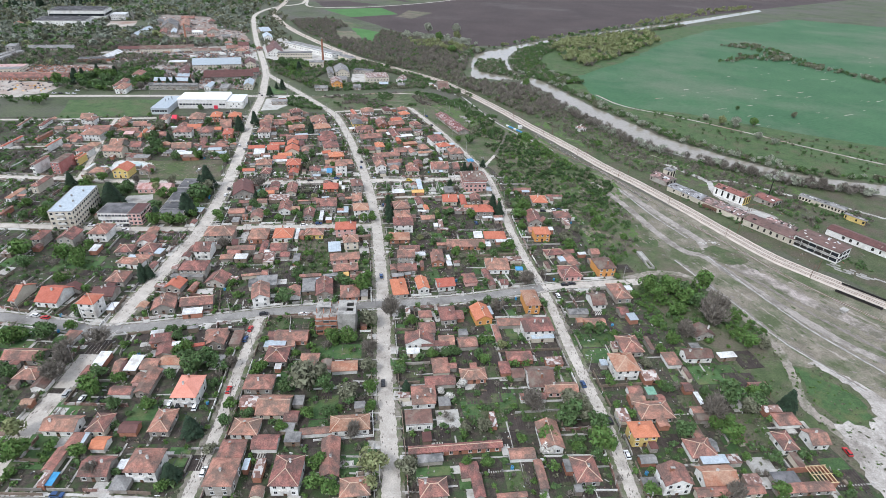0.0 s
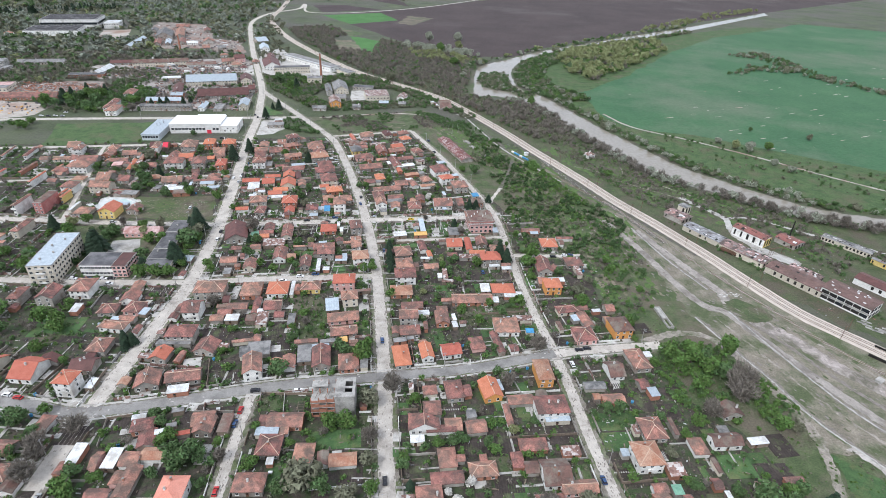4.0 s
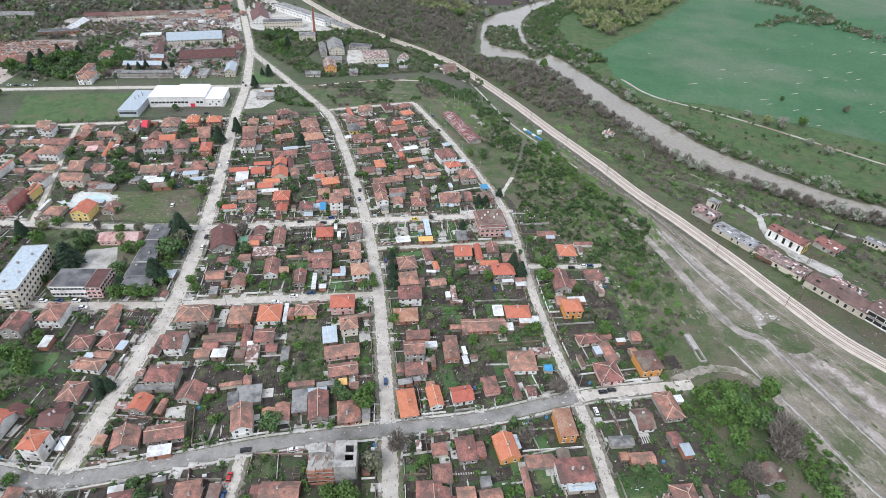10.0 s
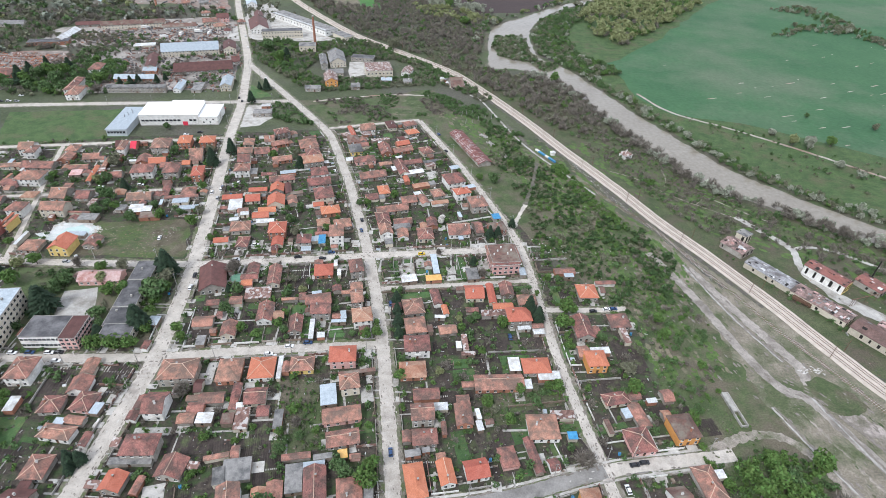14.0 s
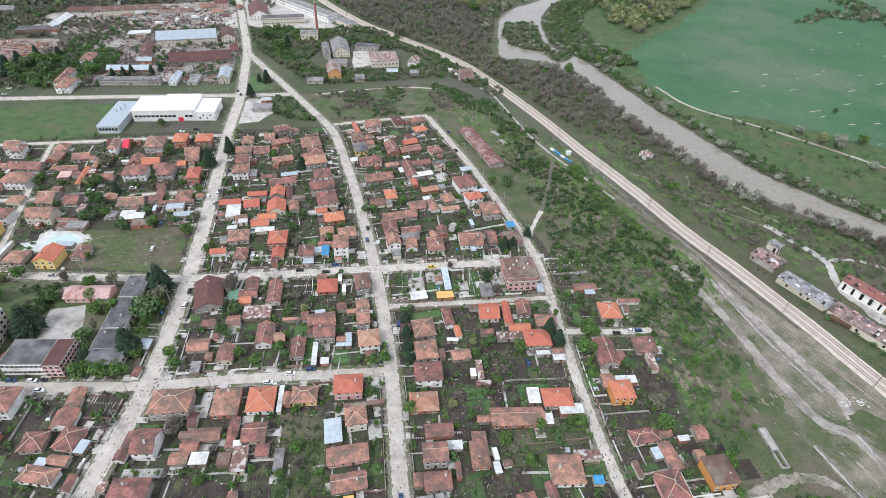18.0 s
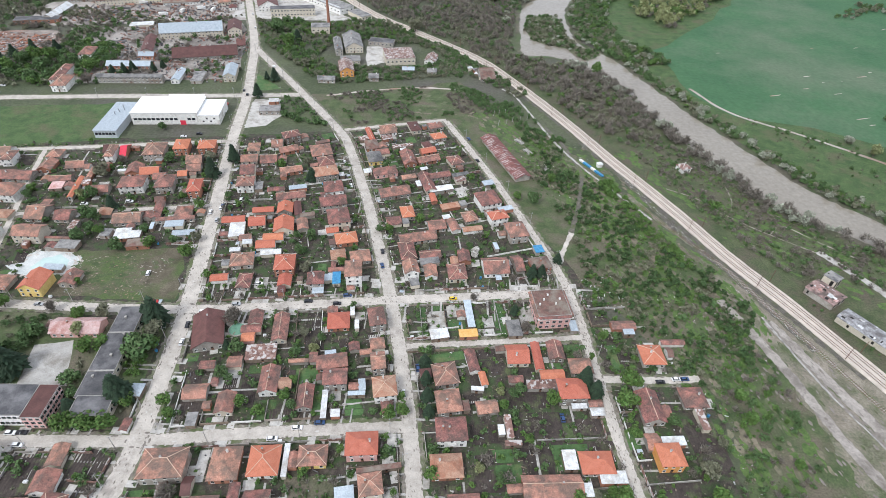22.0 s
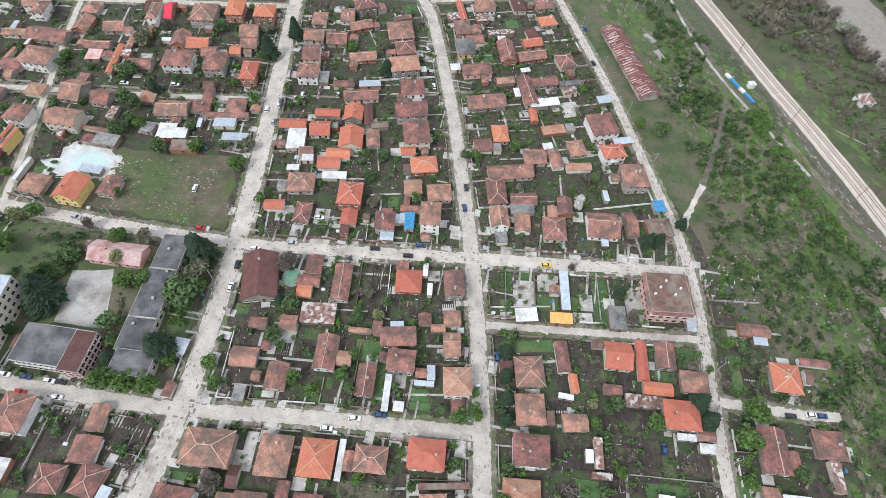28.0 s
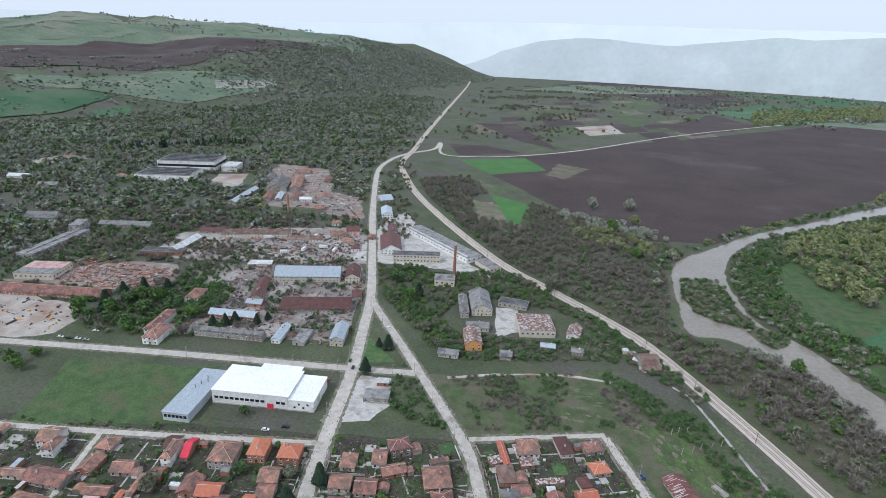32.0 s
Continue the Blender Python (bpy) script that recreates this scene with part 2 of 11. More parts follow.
WATER = material("brown_river_water", (0.21, 0.185, 0.15), (0.25, 0.225, 0.185), 0.02, 0.3, rough=0.12, bump=0.04, vary=0.0)

# ---- building kit: geometry is (vertices, faces) ----
def box(x0, y0, z0, x1, y1, z1):
    v = [(x, y, z) for z in (z0, z1) for x, y in ((x0, y0), (x1, y0), (x1, y1), (x0, y1))]
    return v, [(3, 2, 1, 0), (4, 5, 6, 7), (0, 1, 5, 4), (1, 2, 6, 5), (2, 3, 7, 6), (3, 0, 4, 7)]


def tube(p, q, r0, r1, sides=6):
    a, b = Vector(p), Vector(q)
    t = (b - a).to_track_quat("Z", "Y")
    v = [tuple(c + t @ Vector((r * math.cos(math.tau * i / sides), r * math.sin(math.tau * i / sides), 0))) for c, r in ((a, r0), (b, r1)) for i in range(sides)]
    f = [(i, (i + 1) % sides, sides + (i + 1) % sides, sides + i) for i in range(sides)]
    return v, f + [tuple(range(sides, 2 * sides)), tuple(range(sides - 1, -1, -1))]


def join(*geos):
    v, f = [], []
    for a, b in geos:
        k = len(v)
        v += a
        f += [tuple(i + k for i in g) for g in b]
    return v, f


def mesh_of(name, geo, mats, slots=None):
    me = bpy.data.meshes.new(name)
    me.from_pydata(geo[0], [], geo[1])
    for m in mats if isinstance(mats, (list, tuple)) else (mats,):
        me.materials.append(m)
    if slots:
        me.polygons.foreach_set("material_index", slots)
    me.update()
    return me


def part(name, geo, mats, parent=None, label="", slots=None):
    ob = new(name, geo if isinstance(geo, bpy.types.Mesh) else mesh_of(name, geo, mats, slots))
    ob.parent = parent
    return tagged(ob, label)


def thing(name, m, label, category, group="", kind=""):
    ob = new(name)
    ob.matrix_basis = m
    return tagged(ob, label, category, group, kind)


def curve(points, step):
    """Points along a smooth line through the given ones."""
    p = [Vector(q[:2]) for q in points]
    p = [2 * p[0] - p[1], *p, 2 * p[-1] - p[-2]]
    out = []
    for a, b, c, d in zip(p, p[1:], p[2:], p[3:]):
        n = max(1, round((c - b).length / step))
        for i in range(n):
            t = i / n
            out.append(0.5 * (2 * b + (c - a) * t + (2 * a - 5 * b + 4 * c - d) * t * t + (3 * b - a - 3 * c + d) * t**3))
    return out + [p[-2]]


def ribbon(points, width, z, step=5.0, ragged=0.0, thick=0.0, seed=1):
    """A strip of ground along a line, with uneven edges."""
    rnd, c, v = random.Random(seed), curve(points, step), []
    for i, q in enumerate(c):
        d = (c[min(i + 1, len(c) - 1)] - c[max(i - 1, 0)]).normalized()
        side = Vector((d.y, -d.x))
        a, b = (width / 2 + rnd.uniform(-ragged, ragged) for _ in "ab")
        for s, zz in ((-a - thick, z - thick), (-a, z), (b, z), (b + thick, z - thick)):
            v.append((*(q + side * s), zz))
    cols = (0, 1, 2) if thick else (1,)
    f = [(4 * i + k, 4 * i + k + 1, 4 * i + k + 5, 4 * i + k + 4) for i in range(len(c) - 1) for k in cols]
    return v, f


def sheet(points, z, ragged=0.0, step=12.0, seed=1):
    """A flat patch of ground inside a closed outline, with an uneven edge."""
    rnd, v = random.Random(seed), []
    for (ax, ay), (bx, by) in zip(points, [*points[1:], points[0]]):
        n = max(1, round(math.hypot(bx - ax, by - ay) / step))
        for i in range(n):
            v.append((ax + (bx - ax) * i / n + rnd.uniform(-ragged, ragged), ay + (by - ay) * i / n + rnd.uniform(-ragged, ragged), z))
    return v, [tuple(range(len(v)))]


def ground_patch(name, geo, mat, label, category="ground"):
    me = mesh_of(name, geo, mat)
    if len(geo[1]) == 1:
        bm = bmesh.new()
        bm.from_mesh(me)
        bmesh.ops.triangulate(bm, faces=bm.faces)
        bmesh.ops.recalc_face_normals(bm, faces=bm.faces)
        if bm.faces and sum(f.normal.z for f in bm.faces) < 0:
            bmesh.ops.reverse_faces(bm, faces=bm.faces)
        bm.to_mesh(me)
        bm.free()
    return tagged(new(name, me), label, category, kind="structure")


TAKEN = []  # footprints of what is built: x, y, half width, half depth, cos, sin


def claim(x, y, w, d, rot):
    TAKEN.append((x, y, w / 2, d / 2, math.cos(radians(rot)), math.sin(radians(rot))))


def free(x, y, r):
    for a, b, w, d, c, s in TAKEN:
        dx, dy = x - a, y - b
        if abs(dx) < 40 and abs(dy) < 40 and abs(c * dx + s * dy) < w + r and abs(c * dy - s * dx) < d + r:
            return False
    return True

# ---- the land: flat valley floor, hills to the north-west and beyond the valley ----
FOOT = [(-2600, 200), (-1700, 900), (-1308, 1322), (-1060, 1941), (-803, 2693), (-770, 3500), (-680, 4100), (-640, 4700)]


def past_foot(x, y):
    """How far a place lies behind the foot of the hills; minus in the valley."""
    best, sign = 1e9, -1
    for (ax, ay), (bx, by) in zip(FOOT, FOOT[1:]):
        dx, dy = bx - ax, by - ay
        t = min(1, max(0, ((x - ax) * dx + (y - ay) * dy) / (dx * dx + dy * dy)))
        q = math.hypot(x - ax - t * dx, y - ay - t * dy)
        if q < best:
            best, sign = q, (1 if (x - ax) * dy - (y - ay) * dx < 0 else -1)
    return best * sign


def height(x, y):
    h = 0.0
    if y > 500 and x < 300:
        s = past_foot(x, y)
        if s > 0:
            n = noise.fractal(Vector((x / 420, y / 420, 0.3)), 1.0, 2.0, 4)
            far = min(1, max(0, (y - 2000) / 1200))
            h += min(1, s / (230 + 420 * far)) * (44 + 22 * n + 130 * far) + min(1, max(0, (s - 150) / 1900)) ** 1.1 * (138 + 45 * n + 0.03 * (x + 1300))
    return h


xs = sorted({*range(-4600, -1400, 130), *range(-1400, -600, 55), *range(-600, 600, 100), *range(600, 1500, 150), *range(1500, 4801, 300)})
ys = sorted({*range(-1600, 0, 400), *range(0, 900, 100), *range(900, 3200, 62), *range(3200, 4901, 110)})
gv = [(x, y, height(x, y)) for y in ys for x in xs]
nx = len(xs)
gf = [(j * nx + i, j * nx + i + 1, (j + 1) * nx + i + 1, (j + 1) * nx + i) for j in range(len(ys) - 1) for i in range(nx - 1)]
ground = tagged(new("ground", mesh_of("ground", (gv, gf), GROUND)), "rough olive and brown scrubland and wooded hills under spring growth", "ground", kind="structure")
for p in ground.data.polygons:
    p.use_smooth = True

CINDER = material("grey_brown_works_yard", (0.15, 0.13, 0.115), (0.27, 0.245, 0.22), 0.08, 0.9, third=(0.36, 0.33, 0.3), amount=0.3, grain_amount=0.7)
LOT = material("trampled_lot_grass", (0.062, 0.052, 0.036), (0.135, 0.118, 0.082), 0.12, 1.6, third=(0.07, 0.1, 0.035), amount=0.36, bump=0.6, grain_amount=0.9)
TURF_GREEN = material("bright_meadow_turf", (0.05, 0.09, 0.024), (0.11, 0.165, 0.05), 0.4, 2.2, grain_amount=0.8, vary=0.1)
CINDER_BED = material("dark_cinder_bed", (0.075, 0.068, 0.058), (0.15, 0.135, 0.115), 0.3, 2.4, third=(0.09, 0.1, 0.05), amount=0.3, grain_amount=0.8)
MOWN = material("mottled_mown_grass", (0.04, 0.078, 0.026), (0.09, 0.138, 0.05), 0.12, 1.0, third=(0.1, 0.105, 0.055), amount=0.24, grain_amount=0.8, bump=0.5)
HEATH = material("dry_brown_heath", (0.1, 0.085, 0.062), (0.2, 0.17, 0.125), 0.06, 0.6, third=(0.09, 0.11, 0.055), amount=0.3, grain_amount=0.8)
CROP_NEAR = material("bright_green_cereal", (0.045, 0.125, 0.03), (0.07, 0.165, 0.045), 0.03, 0.5, grain_amount=0.5)
# patches of land
ground_patch("ground_village", sheet([(-330, 60), (165, 60), (158, 120), (136, 168), (128, 196), (114, 212), (104, 245), (94, 270), (90, 300), (97, 326), (72, 345), (60, 372), (50, 390), (10, 480), (-27, 566), (-104, 546), (-180, 530), (-300, 512), (-420, 488), (-430, 200)], 0.03, 2, 15), YARD, "dark soil and grass of the village yards")
ground_patch("ground_meadow", sheet([(70, 60), (230, 60), (215, 150), (180, 240), (150, 330), (118, 420), (60, 540), (-8, 624), (-19, 645), (-135, 602), (-101, 552), (-27, 570), (12, 482), (46, 400), (98, 330), (90, 240)], 0.025, 4, 18), MEADOW, "rough green meadow beside the railway with bare patches")
ground_patch("ground_sports_field", sheet([(-368, 556), (-270, 574), (-252, 520), (-347, 494)], 0.04, 1.5), MOWN, "mown green field beside the white factory")
ground_patch("ground_far_bank", sheet([(150, 640), (190, 560), (230, 490), (300, 425), (360, 395), (480, 330), (700, 400), (1100, 900), (1050, 1400), (700, 1400), (400, 1180), (230, 1040), (140, 940), (110, 880), (108, 780), (125, 720)], 0.026, 3, 20), MOWN, "pale green river meadow")
ground_patch("field_green", sheet([(179, 745), (274, 860), (413, 1061), (555, 1228), (724, 1353), (878, 1490), (1200, 1342), (1100, 700), (430, 494), (355, 530), (311, 562), (261, 588), (208, 606), (182, 640)], 0.05, 3, 25), CROP, "wide field of young green crop beyond the river", "field")
ground_patch("field_ploughed", sheet([(-264, 1354), (-119, 1449), (-63, 1518), (67, 1678), (307, 1928), (638, 2294), (1232, 2997), (2000, 2600), (900, 1700), (458, 1320), (335, 1196), (178, 1045), (119, 963), (70, 950), (16, 945), (7, 994), (-56, 1037), (-107, 1112), (-183, 1223), (-90, 1298), (-139, 1407)], 0.05, 3, 25), PLOUGH, "wide dark purplish ploughed field", "field")
ground_patch("fallow_island", sheet([(-93, 1262), (-72, 1377), (-19, 1345), (-59, 1240)], 0.09, 4, 8), HEATH, "rough fallow island in the ploughed field", "field")
ground_patch("field_strip", sheet([(-259, 1332), (-139, 1403), (-92, 1302), (-184, 1228)], 0.06, 1, 20), CROP_NEAR, "bright green strip field", "field")
ground_patch("field_strip", sheet([(-219, 1163), (-194, 1182), (-141, 1116), (-163, 1090)], 0.06, 2, 12), MEADOW, "thin grass strip beside the green field", "field")
ground_patch("field_corner", sheet([(-165, 1089), (-149, 1083), (-79, 1031), (-96, 956), (-124, 958)], 0.06, 2, 12), CROP_NEAR, "small green field by the scrub", "field")
ground_patch("field_reeds", sheet([(-185, 1050), (-130, 1040), (-100, 950), (-120, 905), (-160, 960)], 0.055, 6, 10), HEATH, "dry brown reed patch by the railway", "field")
ground_patch("field_brown", sheet([(-320, 1885), (-204, 1928), (-75, 1534), (-168, 1618)], 0.05, 4, 40), PLOUGH, "brown fallow field", "field")
ground_patch("field_brown", sheet([(-313, 1500), (-234, 1517), (-143, 1458), (-265, 1379)], 0.05, 3, 30), PLOUGH, "narrow brown field beside the farm road", "field")
ground_patch("field_brown", sheet([(216, 2106), (475, 2636), (537, 2293), (277, 1935)], 0.05, 4, 50), PLOUGH, "dark fallow field beyond the farm road", "field")
ground_patch("field_far_green", sheet([(466, 2694), (834, 3254), (1278, 3236), (973, 2725), (600, 2336), (535, 2634)], 0.06, 5, 60), CROP, "distant green field", "field")
ground_patch("field_tan", sheet([(-44, 1955), (64, 2058), (90, 1887), (-2, 1793)], 0.07, 3, 30), MUD, "small tan stubble field", "field")
ground_patch("field_far_brown", sheet([(-167, 4042), (100, 4700), (900, 4700), (836, 3446), (469, 2810), (90, 3486)], 0.05, 6, 80), PLOUGH, "distant purplish ploughed field", "field")
ground_patch("ground_clay_yard", sheet([(-520, 640), (-499, 681), (-445, 714), (-406, 718), (-394, 702), (-388, 680), (-422, 654)], 0.052, 3, 10), CLAY, "reddish clay yard of the old brickworks")
ground_patch("ground_depot_yard", sheet([(-520, 575), (-520, 625), (-421, 623), (-406, 607), (-404, 581), (-433, 565)], 0.05, 3, 12), MUD, "pale gravel yard beside the town road")
ground_patch("ground_north_yard", sheet([(-438, 918), (-531, 1117), (-536, 1164), (-444, 1156), (-381, 1019), (-333, 1005), (-290, 897), (-373, 935)], 0.048, 5, 12), CLAY, "rubble-strewn yard of the northern works")
ground_patch("ground_east_yard", sheet([(-262, 780), (-270, 930), (-254, 960), (-230, 907), (-169, 828), (-120, 780), (-150, 775), (-168, 785)], 0.058, 2, 12), PAVE, "pale concrete yard between the halls")
ground_patch("ground_plant_yard", sheet([(-568, 996), (-585, 1057), (-547, 1074), (-511, 983)], 0.045, 2, 15), MUD, "pale concrete yard beside the assembly plant")
ground_patch("ground_coal_yard", sheet([(-108, 716), (-92, 722), (-84, 680), (-103, 668)], 0.045, 1, 8), PAVE, "pale yard between the ruined depot halls")
ground_patch("ground_farmyard", sheet([(-900, 1060), (-880, 1095), (-840, 1080), (-845, 1040), (-880, 1010), (-910, 1020)], 0.045, 3, 15), MUD, "pale yard of a small farm")
ground_patch("ground_wedge_lawn", sheet([(-197, 636), (-191, 639), (-164, 612), (-185, 606), (-189, 607)], 0.05, 0.6, 6), LAWN, "triangular lawn with two conifers")
ground_patch("ground_works_yard", sheet([(-345, 600), (-206, 628), (-216, 680), (-235, 745), (-262, 790), (-330, 745), (-400, 722), (-375, 684), (-360, 655)], 0.04, 3, 12), CINDER, "bare grey yard between the workshops")
ground_patch("ground_scrapyard", sheet([(-455, 745), (-462, 800), (-416, 830), (-290, 880), (-258, 835), (-241, 775), (-334, 752), (-422, 728)], 0.052, 3, 12), CINDER, "brown scrapyard ground littered with metal")
ground_patch("ground_station_yard", sheet([(-186, 540), (-160, 548), (-153, 566), (-160, 592), (-181, 591), (-180, 570)], 0.05, 1, 8), PAVE, "pale paved forecourt")
ground_patch("ground_school_yard", sheet([(-204, 337), (-189, 341), (-179, 317), (-199, 315)], 0.05, 0.4, 8), PAVE, "cracked pale school yard")
ground_patch("ground_school_grass", sheet([(-235, 298), (-146, 298), (-152, 354), (-240, 356)], 0.035, 1, 8), MEADOW, "grass and trees round the school")
ground_patch("ground_vacant_lot", sheet([(-222, 368), (-154, 368), (-164, 408), (-226, 400)], 0.045, 1.2, 8), LOT, "vacant lot of rough grass and bare soil")

DAMP_BANK = material("wet_bank_mud", (0.06, 0.055, 0.04), (0.12, 0.11, 0.08), 0.1, 0.8, third=(0.06, 0.085, 0.035), amount=0.35)
RIVERSIDE_GROUND = material("weedy_riverside_ground", (0.045, 0.066, 0.026), (0.1, 0.115, 0.058), 0.12, 1.2, third=(0.1, 0.085, 0.062), amount=0.32, bump=0.6, grain_amount=0.9)
ground_patch("ground_riverside", sheet([(270, 200), (330, 160), (420, 200), (350, 365), (240, 426), (186, 464), (150, 540), (126, 610), (96, 676), (40, 716), (-20, 760), (-30, 735), (40, 640), (120, 460), (190, 310)], 0.03, 4, 16), RIVERSIDE_GROUND, "weedy brown and green ground between railway and river")
WHITE_DUST = material("white_stone_dust", (0.42, 0.45, 0.44), (0.62, 0.62, 0.6), 0.2, 2.0, vary=0)
# river
NEAR_BANK = [(900, 1700), (560, 1370), (428, 1254), (344, 1180), (274, 1111), (235, 1078), (171, 1018), (135, 977), (94, 928), (64, 891), (48, 849), (43, 794), (41, 756), (39, 728), (46, 712), (70, 712), (84, 700), (99, 677), (113, 658), (123, 638), (130, 606), (142, 570), (158, 530), (174, 492), (190, 466), (210, 450), (244, 425), (276, 399), (312, 386), (336, 377), (420, 330), (600, 200)]
FAR_BANK = [(880, 1640), (520, 1290), (392, 1178), (340, 1135), (288, 1092), (222, 1036), (178, 998), (139, 944), (114, 891), (104, 848), (102, 800), (104, 757), (121, 732), (134, 711), (142, 687), (154, 655), (172, 602), (186, 571), (200, 538), (213, 506), (226, 488), (257, 453), (290, 423), (327, 409), (354, 402), (440, 355), (620, 225)]
ground_patch("water", sheet([*[(p.x, p.y) for p in curve(NEAR_BANK, 9)], *[(p.x, p.y) for p in reversed(curve(FAR_BANK, 9))]], 0.09, 0.8, 6), WATER, "slow brown river reflecting the pale sky", "river")
for side, bank in ((1, NEAR_BANK), (2, FAR_BANK)):
    ground_patch("river_bank", ribbon(bank, 5.0, 0.1 + 0.004 * side, 5, 1.2, seed=5 + side), DAMP_BANK, "dark muddy river bank", "bank")
ISLE = [(55, 829), (85, 845), (93, 824), (94, 780), (97, 749), (112, 735), (119, 724), (104, 708), (93, 719), (90, 738), (70, 744), (55, 757), (50, 784)]
ground_patch("island", sheet(ISLE, 0.12, 1.5, 6), MEADOW, "overgrown river island")

# ---- roads ----
ROADS = dict(
    C=[(-8, 60), (-11, 116), (-19, 178), (-24, 225), (-33, 290), (-40, 330), (-50, 376), (-60, 413), (-73, 459), (-93, 519), (-104, 544), (-130, 583), (-166, 635), (-205, 690), (-212, 703)],
    L=[(-143, 60), (-143, 138), (-143, 199), (-141, 250), (-139, 290), (-144, 342), (-148, 370), (-158, 427), (-177, 525), (-187, 589), (-199, 643), (-216, 711), (-252, 817), (-300, 957), (-365, 1167), (-377, 1266), (-366, 1345), (-330, 1420), (-335, 1510)],
    R=[(71, 60), (69, 120), (68, 147), (63, 192), (58, 240), (52, 275), (48, 305), (45, 340), (42, 375), (37, 402), (22, 446), (6, 490), (-12, 533), (-28, 570)],
    X0=[(-102, 548), (-28, 572)],
    X0w=[(-440, 480), (-350, 492), (-258, 508), (-180, 523)],
    F=[(-520, 548), (-431, 562), (-313, 580), (-193, 596), (-147, 603)],
    X1=[(-360, 362), (-251, 361), (-200, 361), (-146, 363), (-105, 368), (-50, 376), (-12, 381), (41, 388)],
    X1b=[(-40, 347), (44, 358)],
    X2=[(-300, 291), (-205, 291), (-173, 292), (-139, 294), (-93, 300), (-35, 306)],
    X3=[(-260, 214), (-174, 201), (-147, 197), (-110, 205), (-80, 213), (-54, 218), (-23, 223), (18, 230), (55, 241), (82, 246), (110, 250)],
    D=[(-80, 210), (-79, 179), (-77, 153), (-76, 130), (-76, 60)],
    T1=[(47, 334), (73, 335), (91, 337)],
    W1=[(-250, 361), (-262, 400), (-275, 440), (-285, 470), (-294, 500)],
    W2=[(-345, 418), (-280, 428), (-225, 436), (-164, 447)],
    S=[(-260, 100), (-200, 105), (-143, 110), (-76, 109), (-10, 96)],
)
WIDE = dict(C=6.2, L=7.6, R=4.6, X1=5.6, X2=5.2, X3=5.8, F=6.5, D=4.2, X0=3.6, X0w=4.0, X1b=3.0, T1=3.6, W1=3.0, W2=3.4, S=5.0)
for rank, (key, line) in enumerate(ROADS.items()):
    k, w = rank + 60, WIDE[key]
    dark = key in ("X3", "S")
    ground_patch("road_verge", ribbon(line, w + 3.6, 0.06 + 0.002 * rank, 1.2, 0.7, seed=k), VERGE, "dusty trodden verge of a village street", "verge")
    ground_patch("road", ribbon(line, w, 0.10 + 0.004 * rank, 0.9, 0.28, seed=k + 1), TARRED if dark else ROAD, "patched grey asphalt village street" if dark else "pale dusty broken asphalt street", "road")
    for q in curve(line, 4):
        claim(q.x, q.y, w + 1, w + 1, 0)
    if key in ("X3", "S"):
        for side in (-1, 1):
            c = curve(line, 9)
            off = []
            for a, b in zip(c, c[1:]):
                d = (b - a).normalized()
                off.append(a + Vector((d.y, -d.x)) * side * (w / 2 + 1.1))
            ground_patch("pavement", ribbon(off, 0.9, 0.16, 9, 0.1, 0.06, k + side), PAVE, "narrow broken concrete footway with low kerb", "pavement")



def blotches(line, spread, count, r0, r1, z, seed, where=None):
    """Flat uneven patches scattered along a line, joined."""
    rnd, c, v, f = random.Random(seed), curve(line, 3), [], []
    for _ in range(count):
        i = rnd.randrange(len(c) - 1)
        d = (c[i + 1] - c[i]).normalized()
        q = c[i] + d * rnd.uniform(0, 3) + Vector((d.y, -d.x)) * (rnd.choice((-1, 1)) * rnd.uniform(0.62, 1.1) if where == "edge" else rnd.uniform(-1, 1)) * spread
        r, zz = rnd.uniform(r0, r1), z + rnd.uniform(0, 0.012)
        a0, long = math.atan2(d.y, d.x), rnd.uniform(1.2, 3.0) * (4 if spread > 100 else 1)
        k = len(v)
        for j in range(9):
            t = math.tau * j / 9
            p, s = r * long * math.cos(t) * rnd.uniform(0.6, 1.2), r * math.sin(t) * rnd.uniform(0.6, 1.2)
            v.append((q.x + p * math.cos(a0) - s * math.sin(a0), q.y + p * math.sin(a0) + s * math.cos(a0), zz))
        f.append(tuple(range(k, k + 9)))
    return v, f


DUST = material("white_road_dust", (0.44, 0.42, 0.39), (0.56, 0.54, 0.505), 0.5, 3.0, vary=0.0, grain_amount=0.4)
DAMP = material("damp_dark_mud", (0.15, 0.13, 0.112), (0.24, 0.215, 0.19), 0.5, 3.0, vary=0.0, grain_amount=0.5)
for i, key in enumerate(("C", "L", "R", "X1", "X2", "X1b", "D", "T1", "X3", "W2")):
    line = [p for p in ROADS[key] if p[1] < 720]
    n = round(sum(math.hypot(b[0] - a[0], b[1] - a[1]) for a, b in zip(line, line[1:])))
    for nm, mat, words, cnt, wh, r1 in (("road_mud", DAMP, "dark mud patches along the broken street edge", n * 2 // 3, "edge", 0.5), ("road_dust", DUST, "pale dust and gravel patches on the street", n // 8, None, 0.35)):
        tagged(new(nm, mesh_of(nm, blotches(line, WIDE[key] / 2 + 0.6, cnt, 0.1, r1, 0.175, 90 + i + len(nm), wh), mat)), words, "road surface", kind="stuff")
for i, (key, spread, count) in enumerate((("R", 1.9, 900), ("L", 3.4, 500), ("C", 2.6, 260), ("X1", 2.2, 260), ("D", 1.7, 200))):
    line = [p for p in ROADS[key] if p[1] < 720]
    tagged(new("wet_streaks", mesh_of("wet_streaks", blotches(line, spread, count, 0.08, 0.3, 0.2, 130 + i), DAMP)), "dark wet wheel streaks and potholes in the street", "road surface", kind="stuff")
